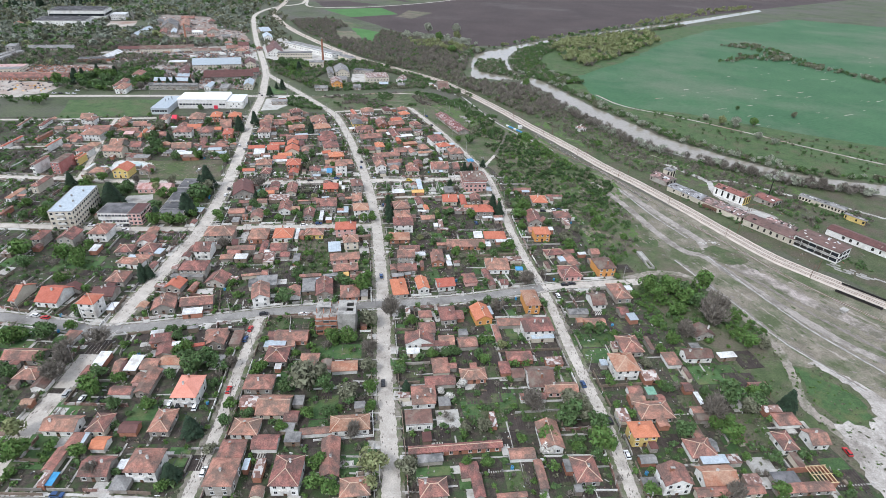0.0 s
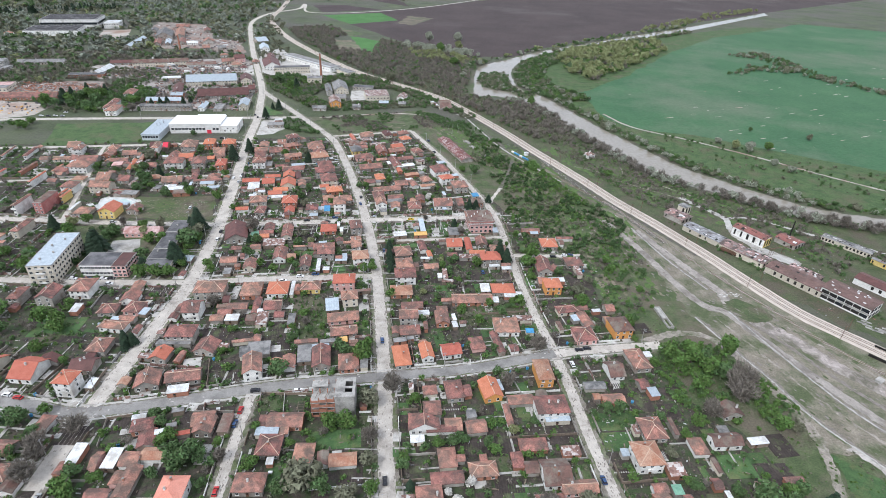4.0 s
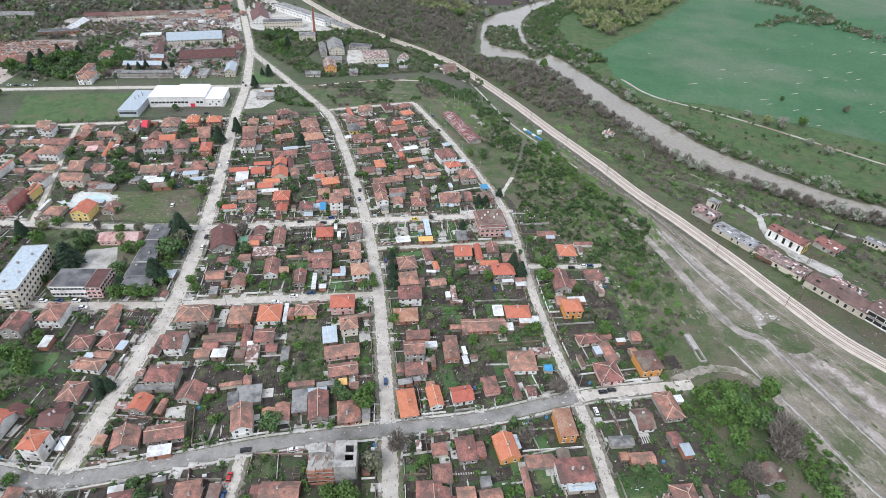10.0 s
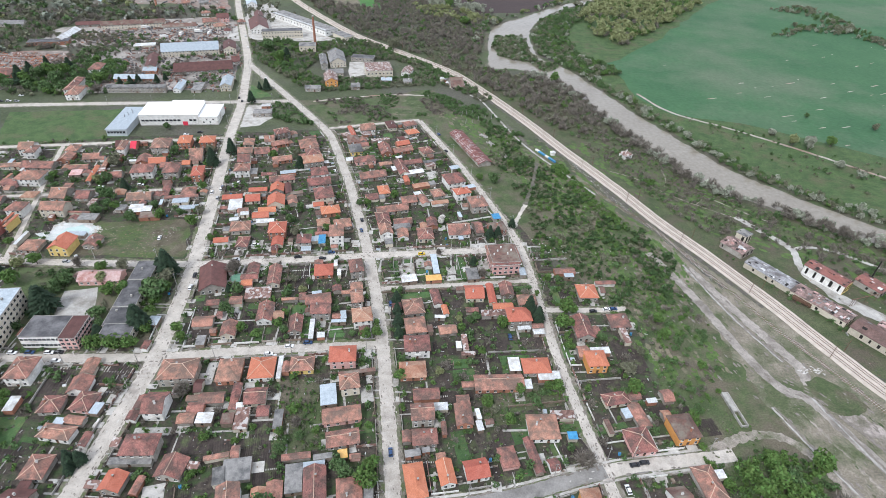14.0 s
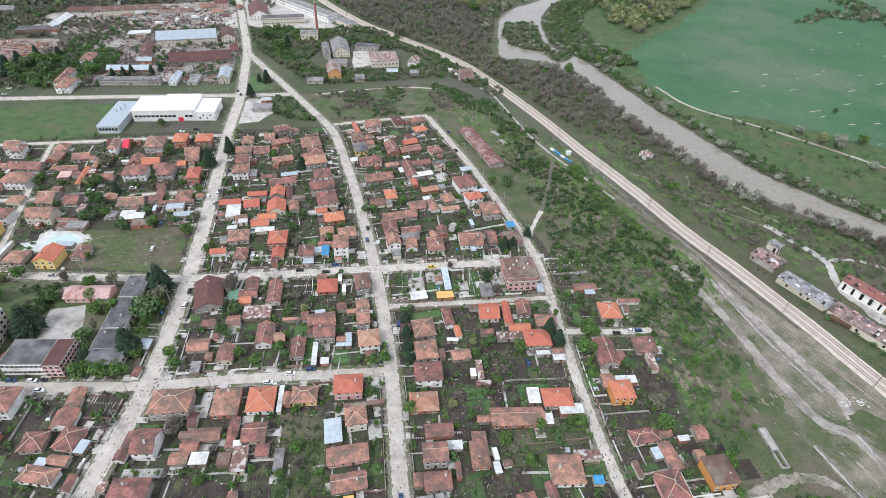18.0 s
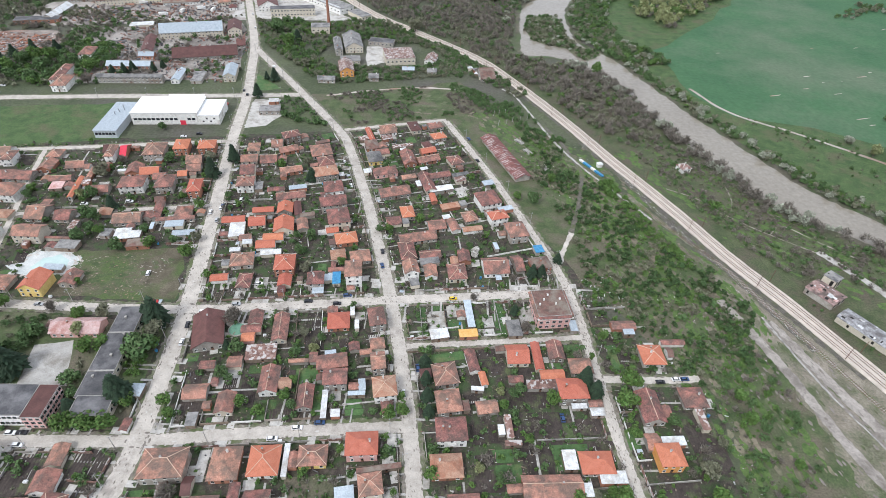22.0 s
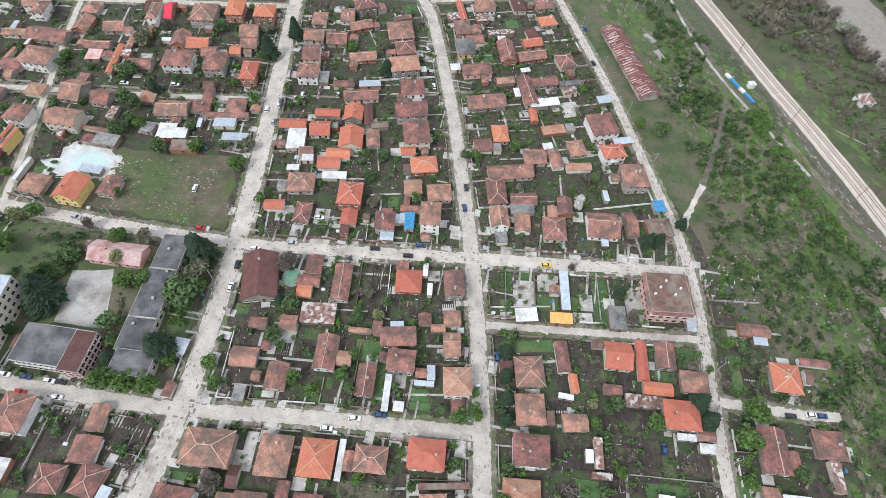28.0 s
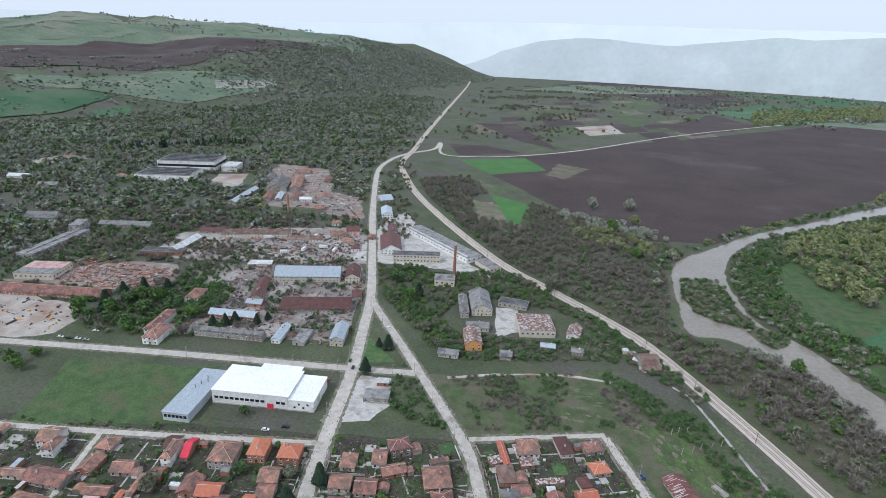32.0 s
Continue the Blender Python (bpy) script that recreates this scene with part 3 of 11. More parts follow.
STONY = material("stony_grey_grass", (0.15, 0.133, 0.1), (0.29, 0.256, 0.205), 0.12, 1.4, third=(0.085, 0.105, 0.05), amount=0.34, grain_amount=0.8)
ROAD_DIRT = [(118, 388), (127, 362), (134, 338), (141, 308), (149, 287), (159, 280), (166, 263), (174, 243), (183, 223), (193, 203), (204, 189), (230, 150)]
GRIT = material("grey_gravel_track", (0.25, 0.225, 0.2), (0.38, 0.345, 0.31), 0.25, 2.2, third=(0.18, 0.16, 0.14), amount=0.3, grain_amount=0.6, vary=0.05)
PINKISH = material("worn_platform_earth", (0.25, 0.215, 0.195), (0.42, 0.37, 0.34), 0.3, 2.2, third=(0.13, 0.12, 0.09), amount=0.4, grain_amount=0.7, vary=0.05)
RUBBLY = material("pale_broken_concrete_ground", (0.29, 0.265, 0.235), (0.48, 0.445, 0.41), 0.2, 1.6, third=(0.23, 0.205, 0.18), amount=0.25, grain_amount=0.6, vary=0.05)
EARTH = material("trodden_earth_lane", (0.22, 0.19, 0.16), (0.36, 0.32, 0.28), 0.3, 2.2, third=(0.1, 0.11, 0.06), amount=0.34, grain_amount=0.7, vary=0.05)
ground_patch("road_dirt", ribbon(ROAD_DIRT, 5.0, 0.15, 1.5, 0.45, seed=31), GRIT, "grey gravel track beside the old sidings", "track")
ground_patch("platform_strip", ribbon([(137, 374), (149, 341), (158, 317), (164, 301), (164, 288)], 5.6, 0.142, 1.5, 0.5, seed=32), GRIT, "worn gravel platform strip joining the track", "track")
ground_patch("platform_strip", ribbon([(171, 274), (186, 255), (196, 236), (206, 224), (222, 200), (240, 170)], 8.5, 0.136, 1.5, 0.9, seed=30), PINKISH, "worn pinkish earth platform between the sidings", "track")
ground_patch("grass_island", sheet([(163, 290), (171, 294), (182, 284), (185, 276), (177, 272), (169, 271), (163, 277)], 0.165, 0.5, 2), MEADOW, "rounded grass island between the gravel tracks", "grass")
ground_patch("grass_island", sheet([(136, 362), (148, 326), (155, 310), (159, 300), (159, 294), (155, 292), (151, 297), (147, 311), (139, 340)], 0.165, 0.5, 2), STONY, "thin weedy wedge between the gravel tracks", "grass")
ground_patch("road_lane", ribbon([(104, 252), (123, 260), (138, 259), (147, 247), (154, 223), (159, 199), (156, 179), (152, 162), (156, 150), (161, 140), (160, 128), (156, 90)], 4.4, 0.13, 1.5, 0.6, seed=33), EARTH, "worn earth lane curving past the meadow", "track")
ground_patch("road_corner", sheet([(158, 152), (164, 154), (170, 151), (177, 157), (180, 166), (176, 176), (168, 188), (172, 190), (182, 176), (188, 166), (184, 154), (174, 142), (166, 130), (162, 112), (160, 80), (152, 80), (154, 122), (155, 140)], 0.146, 0.9, 2), RUBBLY, "wide pale rubble and broken concrete at the village edge", "track")
ground_patch("grass_corner", sheet([(160, 185), (170, 177), (177, 166), (175, 156), (163, 152), (156, 163)], 0.124, 0.8, 3), LAWN, "rough green grass corner beside the lane", "grass")
ground_patch("road_field", ribbon([(-334, 1506), (-278, 1365), (-63, 1511), (331, 2043), (1290, 3123)], 6, 0.12, 20, 0.6, seed=34), ROAD, "pale farm road across the fields", "track")
ground_patch("path_meadow", ribbon([(-126, 604), (-90, 618), (-50, 628), (-20, 628)], 2.4, 0.06, 4, 0.5, seed=35), MUD, "thin footpath through the meadow", "path")
ground_patch("path_black", ribbon([(48, 437), (56, 461), (63, 490), (65, 508), (58, 540), (47, 570)], 2.8, 0.14, 2, 0.5, seed=36), CINDER_BED, "dark cinder track through the meadow", "path")
ground_patch("road_riverside", ribbon([(190, 432), (199, 417), (210, 397), (207, 381), (206, 370), (211, 359), (220, 348), (231, 334)], 4.6, 0.09, 1.5, 0.5, seed=37), PAVE, "pale concrete lane among ruined depots", "track")
ground_patch("path_trackside", ribbon([(18, 634), (28, 621), (41, 581), (53, 543), (66, 514), (83, 484), (100, 455)], 1.8, 0.15, 1.5, 0.3, seed=40), PAVE, "thin pale path beside the railway", "path")
ground_patch("path_bank", ribbon([(185, 655), (205, 610), (250, 575), (300, 530), (350, 480), (420, 420)], 3.0, 0.07, 6, 0.5, seed=38), MUD, "earth track along the far bank", "path")

ground_patch("road_riverside", ribbon([(210, 395), (218, 399), (232, 398), (246, 389), (257, 379), (273, 370), (290, 358), (320, 330)], 2.8, 0.085, 1.5, 0.5, seed=39), PAVE, "narrow pale lane along the river bank", "track")
ground_patch("depot_yard", sheet([(209, 358), (222, 350), (233, 338), (230, 330), (220, 338), (208, 352)], 0.08, 0.8, 3), PAVE, "concrete yard between the ruined depots")

# ---- railway ----
RAIL = [(318, 140), (277, 188), (236, 236), (219, 257), (201, 280), (188, 308), (173, 344), (154, 385), (135, 422), (121, 455), (105, 490), (89, 523), (72, 562), (57, 594), (31, 645), (6, 689), (-22, 722), (-70, 770), (-119, 821), (-188, 921), (-258, 1037), (-307, 1141), (-350, 1259), (-368, 1418), (-400, 1650), (-463, 2167), (-600, 3300), (-716, 4154)]
ground_patch("railway_bed", ribbon(RAIL, 9.6, 0.45, 6, 0.25, 0.4, 41), BALLAST, "pale stone ballast of a double railway", "railway")
ground_patch("railway_siding_bed", ribbon([(290, 140), (248, 192), (225, 220), (207, 245), (199, 258), (191, 274), (183, 291), (174, 309), (166, 325), (156, 350), (143, 381), (129, 415), (110, 445), (92, 478)], 3.4, 0.14, 6, 0.7, seed=42), VERGE, "overgrown bed of disused sidings", "railway")


def offset_line(line, off, step=8):
    c, out = curve(line, step), []
    for a, b in zip(c, c[1:]):
        d = (b - a).normalized()
        out.append(a + Vector((d.y, -d.x)) * off)
    return out


def rails(line, off, z, near):
    """One track: two rails and its sleepers."""
    track = thing("railway_track", Matrix(), "rusty railway track on concrete sleepers", "railway track", "railway tracks")
    for s in (-0.75, 0.75):
        part("rail", ribbon(offset_line(line, off + s), 0.14, z + 0.16, 8, 0, 0.1), RUST, track)
    geo = []
    c = curve(offset_line(line, off), 1.1)
    for a, b in zip(c, c[1:]):
        if not near[0] < a.y < near[1]:
            continue
        d = (b - a).normalized()
        n = Vector((d.y, -d.x)) * 1.25
        v, f = box(-0.14, -1.25, 0, 0.14, 1.25, 0.1)
        geo.append(([(a.x + d.x * x + d.y * y, a.y + d.y * x - d.x * y, z + zz) for x, y, zz in v], f))
    tagged(part("sleepers", join(*geo), SLEEPER, track), kind="stuff")


rails(RAIL, -2.1, 0.46, (200, 760))
rails(RAIL, 2.1, 0.46, (200, 760))
rails([(290, 140), (248, 192), (225, 220), (207, 245), (199, 258), (191, 274), (183, 291), (174, 309), (166, 325), (156, 350), (143, 381), (129, 415), (110, 445), (92, 478)], 0, 0.15, (160, 420))

# disused sidings between the gravel track and the main line
YARDS = [(318, 120), (277, 178), (232, 232), (212, 258), (194, 284), (178, 322), (160, 362), (138, 402), (120, 430), (116, 410), (128, 372), (134, 320), (138, 280), (146, 254), (155, 215), (158, 185), (172, 185), (196, 150), (225, 110)]
ground_patch("ground_sidings", sheet(YARDS, 0.055, 1.5, 4), STONY, "grey stony ground of the disused sidings")
KERB = [([(135, 377), (146, 334), (158, 302)], CONCRETE), ([(140, 275), (148, 251), (157, 227), (164, 203), (174, 185), (182, 171)], CONCRETE), ([(161, 281), (171, 246), (182, 214), (193, 193), (200, 180), (215, 150)], CONCRETE), ([(168, 271), (178, 253), (187, 233), (199, 211), (220, 180)], DAMP)]
for i, (line, w) in enumerate((([(146, 262), (153, 240), (160, 216), (167, 196), (178, 180)], 2.2), ([(152, 272), (160, 252), (168, 228), (178, 205), (190, 186)], 1.4), ([(186, 270), (196, 254), (206, 238), (222, 212)], 1.6))):
    ground_patch("siding_strip", ribbon(line, w, 0.118 + 0.004 * i, 1.5, 0.7, seed=180 + i), EARTH, "worn earth strip of a lifted siding", "track")
for i, (line, mat) in enumerate(KERB):
    ground_patch("kerb_edge", ribbon(line, 0.8, 0.2 + 0.004 * i, 2, 0.2, 0.1, 70 + i), mat, "low broken concrete kerb of an old platform", "kerb")
    ground_patch("kerb_mud", ribbon([(x + 1.0, y + 0.3) for x, y in line], 1.1, 0.168 + 0.004 * i, 1.2, 0.5, seed=75 + i), DAMP, "dark damp strip along an old platform kerb", "track")
OLD_LINE = [(74, 545), (87, 518), (98, 486), (110, 453), (121, 428), (131, 409), (142, 381), (152, 356)]
ground_patch("railway_old_bed", ribbon(OLD_LINE, 4.4, 0.148, 2, 0.8, seed=44), CINDER_BED, "dark cinder bed of a lifted siding", "railway")
ground_patch("railway_shoulder", ribbon([(x - 6.4, y - 3.0) for x, y in RAIL[6:15]], 3.0, 0.2, 3, 0.7, seed=45), CINDER_BED, "dark weedy shoulder of the railway", "railway")
tagged(new("broken_sleepers", mesh_of("broken_sleepers", blotches(OLD_LINE, 1.6, 330, 0.1, 0.26, 0.2, 46), DUST)), "broken pale sleepers and stones along the lifted siding", "gravel", kind="stuff")
for i, line in enumerate(([(116, 492), (136, 480), (150, 462), (168, 446), (190, 430)], [(150, 462), (158, 480), (160, 500)], [(168, 446), (180, 455), (196, 440), (214, 424)])):
    ground_patch("footpath", ribbon(line, 0.9, 0.06 + 0.004 * i, 2, 0.25, seed=47 + i), EARTH, "thin trodden footpath through the river scrub", "path")
ground_patch("road_end", ribbon([(58, 241.5), (70, 244.2), (82, 246), (98, 248.4), (113, 250.6)], 5.6, 0.172, 2, 0.25, seed=52), ROAD, "pale concrete end of the cross street", "road")
tagged(new("siding_stones", mesh_of("siding_stones", blotches(ROAD_DIRT, 20, 90, 0.1, 0.4, 0.19, 5), PINKISH)), "pale stone and rubble patches on the sidings", "gravel", kind="stuff")
tagged(new("siding_cinders", mesh_of("siding_cinders", blotches(ROAD_DIRT, 24, 420, 0.15, 0.8, 0.2, 6), DAMP)), "dark cinder patches on the sidings", "gravel", kind="stuff")
tagged(new("siding_grass", mesh_of("siding_grass", blotches(ROAD_DIRT, 30, 260, 0.2, 0.9, 0.125, 16), MEADOW)), "weedy green patches on the sidings", "grass", kind="stuff")
tagged(new("siding_rubble", mesh_of("siding_rubble", blotches([(163, 296), (170, 298), (176, 296)], 2, 40, 0.12, 0.45, 0.2, 17), DUST)), "white rubble spilled beside the turning loop", "gravel", kind="stuff")
POND_WATER = material("milky_turquoise_water", (0.42, 0.55, 0.52), (0.5, 0.6, 0.57), 0.2, 1.0, rough=0.15, bump=0.02, vary=0, grain_amount=0.1)
ground_patch("ground_marble", sheet([(-248, 386), (-240, 400), (-226, 401), (-214, 396), (-212, 386), (-224, 380), (-238, 380)], 0.07, 1.2, 3), WHITE_DUST, "white stone-dust yard round a small pond")
ground_patch("water_pond", sheet([(-236, 386), (-233, 394), (-226, 397), (-219, 393), (-218, 387), (-226, 383)], 0.1, 0.4, 2), POND_WATER, "milky turquoise garden pond", "pond")
tagged(new("pond_rocks", mesh_of("pond_rocks", blotches([(-245, 388), (-238, 399), (-224, 400), (-214, 392), (-222, 381), (-238, 381)], 2.5, 120, 0.2, 0.6, 0.13, 141), ROAD)), "white stones heaped round the pond", "stones", kind="stuff")
tagged(new("lot_stones", mesh_of("lot_stones", blotches([(-212, 380), (-190, 386), (-170, 382)], 15, 260, 0.08, 0.28, 0.09, 142), MUD)), "pale stones and litter strewn over the lot", "stones", kind="stuff")
tagged(new("lot_turf", mesh_of("lot_turf", blotches([(-212, 380), (-190, 386), (-170, 382)], 16, 160, 0.4, 1.6, 0.075, 143), MEADOW)), "green grass patches on the lot", "grass", kind="stuff")
ground_patch("path_white", ribbon([(38, 410), (43, 424), (49, 438)], 2.8, 0.15, 2, 0.6, seed=82), ROAD, "pale gravel path joining the lane", "path")
tagged(new("crop_streaks", mesh_of("crop_streaks", blotches([(260, 640), (420, 700), (600, 800), (800, 900)], 110, 70, 0.3, 1.0, 0.12, 15), MUD)), "thin pale streaks in the green crop", "field", kind="stuff")


def ground_z(x, y):
    """The height of the ground mesh at a place."""
    i = min(max(bisect_index(xs, x), 0), nx - 2)
    j = min(max(bisect_index(ys, y), 0), len(ys) - 2)
    u, v = (x - xs[i]) / (xs[i + 1] - xs[i]), (y - ys[j]) / (ys[j + 1] - ys[j])
    z = [gv[(j + b) * nx + i + a][2] for b in (0, 1) for a in (0, 1)]
    return (z[0] * (1 - u) + z[1] * u) * (1 - v) + (z[2] * (1 - u) + z[3] * u) * v


def bisect_index(values, q):
    return int(np.searchsorted(values, q, side="right")) - 1


def drape(poly, lift, step):
    """A patch of land laid over the hills, its edge cell by cell along the outline."""
    lo = [min(q[i] for q in poly) for i in (0, 1)]
    hi = [max(q[i] for q in poly) for i in (0, 1)]
    v, f, rows = [], [], int((hi[1] - lo[1]) / step) + 1
    for j in range(rows):
        y0, y1 = lo[1] + step * j, lo[1] + step * (j + 1)
        y = (y0 + y1) / 2
        cross = sorted(ax + (bx - ax) * (y - ay) / (by - ay) for (ax, ay), (bx, by) in zip(poly, [*poly[1:], poly[0]]) if (ay > y) != (by > y))
        for a, b in zip(cross[::2], cross[1::2]):
            a, b = a + step * 0.8 * noise.noise(Vector((a / 90, y / 40, 1))), b + step * 0.8 * noise.noise(Vector((b / 90, y / 40, 2)))
            n, k = max(1, round((b - a) / 40)), len(v)
            for i in range(n + 1):
                x = a + (b - a) * i / n
                v += [(x, y0, ground_z(x, y0) + lift), (x, y1, ground_z(x, y1) + lift)]
            f += [(k + 2 * i, k + 2 * i + 2, k + 2 * i + 3, k + 2 * i + 1) for i in range(n)]
    return v, f


# Pasture green, lightened and blued a little to hold haze in the colour.
HAZED_HILLGRASS = material("hill_pasture", (0.085, 0.125, 0.08), (0.15, 0.19, 0.125), 0.006, 0.08, third=(0.2, 0.2, 0.15), amount=0.25, vary=0, grain_amount=0.4)
ROCK = material("pale_limestone", (0.16, 0.17, 0.13), (0.36, 0.35, 0.32), 0.05, 0.3, vary=0)
ground_patch("field_plateau_green", drape([(-4500, 2500), (-2300, 2100), (-2173, 2442), (-1955, 2776), (-1387, 3100), (-1250, 3500), (-1500, 4800), (-4500, 4800)], 2.0, 20), HAZED_HILLGRASS, "pale green pasture on the plateau", "field")
ground_patch("field_plateau_brown", drape([(-2600, 1950), (-2173, 2442), (-1955, 2776), (-1387, 3046), (-1301, 2990), (-1480, 2495), (-1485, 2000), (-1668, 1847), (-1800, 1720), (-2300, 1400)], 2.4, 10), PLOUGH, "brown ploughed field on the plateau", "field")
ground_patch("field_hill_green", drape([(-1900, 1250), (-1495, 1497), (-1382, 1645), (-1321, 1675), (-1284, 1464), (-1323, 1336), (-1700, 1050)], 2.2, 8), CROP, "green crop field at the hill foot", "field")
ground_patch("field_hill_green", drape([(-1257, 1522), (-1234, 1633), (-1151, 1543), (-1173, 1440)], 2.0, 6), CROP, "small green field at the hill foot", "field")
ground_patch("hill_pasture", drape([(-1700, 1700), (-1517, 1772), (-1412, 2134), (-1185, 2300), (-1100, 2200), (-1168, 1782), (-1302, 1717), (-1500, 1560)], 1.8, 8), HAZED_HILLGRASS, "pale dry pasture on the hill spur", "field")
ground_patch("hill_rocks", drape([(-1254, 2062), (-1223, 2206), (-1150, 2300), (-1127, 2253), (-1180, 2040), (-1210, 2000)], 2.4, 5), ROCK, "pale limestone outcrop on the hill spur", "rock")
ground_patch("field_foot_green", drape([(-1250, 1350), (-1150, 1440), (-1050, 1330), (-900, 1250), (-1000, 1150), (-1150, 1180)], 0.6, 8), HAZED_HILLGRASS, "pale green clearings below the hill", "field")
rf = random.Random(9)
for i in range(46):
    row, col = divmod(i, 6)
    bx, by = -330 + 118 * col + 30 * row + rf.uniform(-25, 25), 1700 + 170 * row + 60 * col + rf.uniform(-30, 30)
    if by < 1560 + 0.72 * (bx + 60) * 1.15 or bx < -330 - 0.03 * (by - 1700):
        continue
    l, w = rf.uniform(60, 150), rf.uniform(60, 190)
    mat, words = rf.choice(((PLOUGH, "narrow brown strip field"), (MEADOW, "narrow green strip field"), (HEATH, "dry brown strip of fallow"), (MOWN, "narrow grass strip field"), (PLOUGH, "dark strip field")))
    ground_patch("field_strip", sheet([(bx, by), (bx + 0.72 * l, by + 0.69 * l), (bx + 0.72 * l + 0.15 * w, by + 0.69 * l - 0.99 * w), (bx + 0.15 * w, by - 0.99 * w)], 0.012 + 0.0006 * i, 3, 25, i), mat, words, "field")
# Pale sheets that put haze onto the far valley floor, then a crop field.
ground_patch("field_valley", sheet([(700, 2500), (1500, 3000), (2600, 3300), (2800, 2900), (1700, 2300)], 0.3, 8, 80), HAZED_HILLGRASS, "pale green haze-tinted fields across the far valley", "field")
ground_patch("field_valley", sheet([(-350, 3300), (0, 4200), (900, 4300), (700, 3900), (200, 3500)], 0.3, 8, 80), HAZED_HILLGRASS, "pale haze-tinted fields at the head of the valley", "field")
ground_patch("field_valley", sheet([(1200, 3500), (2400, 3700), (2600, 4100), (900, 4200)], 0.35, 8, 80), CROP, "distant green fields in the valley", "field")

# ---- houses ----
TONE = dict(r="weathered red tile", o="new orange tile", b="dark brown", D="dark red", R="bright red sheet", a="faded tan tile", p="salmon tile", w="pale metal sheet", m="grey-blue metal sheet", c="grey concrete", t="patched rusty sheet", G="green plastic", B="blue plastic", A="amber plastic", P="faded pink sheet", k="black bitumen")
EAVE = (2.3, 3.2, 5.4, 8.2)
WINDOW = mesh_of("window", join(box(-0.62, -0.05, -0.72, 0.62, 0.0, 0.72), box(-0.5, -0.075, -0.6, -0.04, -0.05, 0.6), box(0.04, -0.075, -0.6, 0.5, -0.05, 0.6), box(-0.72, -0.16, -0.82, 0.72, 0.0, -0.72)), [FRAME, GLASS], [0] * 6 + [1] * 12 + [0] * 6)
DOORWAY = mesh_of("door", join(box(-0.55, -0.07, 0, 0.55, 0, 2.1), box(-0.42, -0.1, 0.1, 0.42, -0.07, 1.2), box(-0.42, -0.1, 1.3, 0.42, -0.07, 2.0)), [DOOR, GLASS], [0] * 12 + [1] * 6)
CHIMNEY = mesh_of("chimney", join(box(-0.3, -0.3, -1.2, 0.3, 0.3, 1.0), box(-0.38, -0.38, 1.0, 0.38, 0.38, 1.14), box(-0.2, -0.2, 1.14, 0.2, 0.2, 1.3)), [WALL["brick"], CONCRETE], [0] * 6 + [1] * 12)
CHIMNEY_WHITE = mesh_of("chimney", join(box(-0.3, -0.3, -1.2, 0.3, 0.3, 0.9), box(-0.4, -0.4, 0.9, 0.4, 0.4, 1.05)), [WALL["white"], CONCRETE], [0] * 6 + [1] * 6)


def roof_geo(w, d, ze, kind, rise, thick=0.22):
    """Top, edge and underside of a hip or gable roof, and its ridge and hip lines."""
    a, b = w / 2, d / 2
    e = [(-a, -b, ze), (a, -b, ze), (a, b, ze), (-a, b, ze)]
    zr = ze + rise
    if kind == "h":
        m = min(a, b) * 0.98
        r = [(-(a - m), 0, zr), (a - m, 0, zr)] if a >= b else [(0, -(b - m), zr), (0, b - m, zr)]
    else:
        r = [(-a, 0, zr), (a, 0, zr)] if kind == "g" else [(0, -b, zr), (0, b, zr)]
    along_x = (kind == "h" and a >= b) or kind == "g"
    v = e + r
    if along_x:
        f = [(0, 1, 5, 4), (2, 3, 4, 5)] + ([(1, 2, 5), (3, 0, 4)] if kind == "h" else [])
        lines = [(4, 5)] + ([(0, 4), (3, 4), (1, 5), (2, 5)] if kind == "h" else [])
    else:
        f = [(1, 2, 5, 4), (3, 0, 4, 5)] + ([(0, 1, 4), (2, 3, 5)] if kind == "h" else [])
        lines = [(4, 5)] + ([(0, 4), (1, 4), (2, 5), (3, 5)] if kind == "h" else [])
    n = len(v)
    v = v + [(x, y, z - thick) for x, y, z in v]
    f = f + [tuple(reversed([i + n for i in g])) for g in f]
    rim = [(0, 1), (1, 2), (2, 3), (3, 0)]
    if kind != "h":
        rim = [(0, 1), (2, 3), (1, 5), (5, 2), (3, 4), (4, 0)] if along_x else [(1, 2), (3, 0), (0, 4), (4, 1), (2, 5), (5, 3)]
    f += [(i + n, j + n, j, i) for i, j in rim]
    return v, f, [(v[i], v[j]) for i, j in lines]


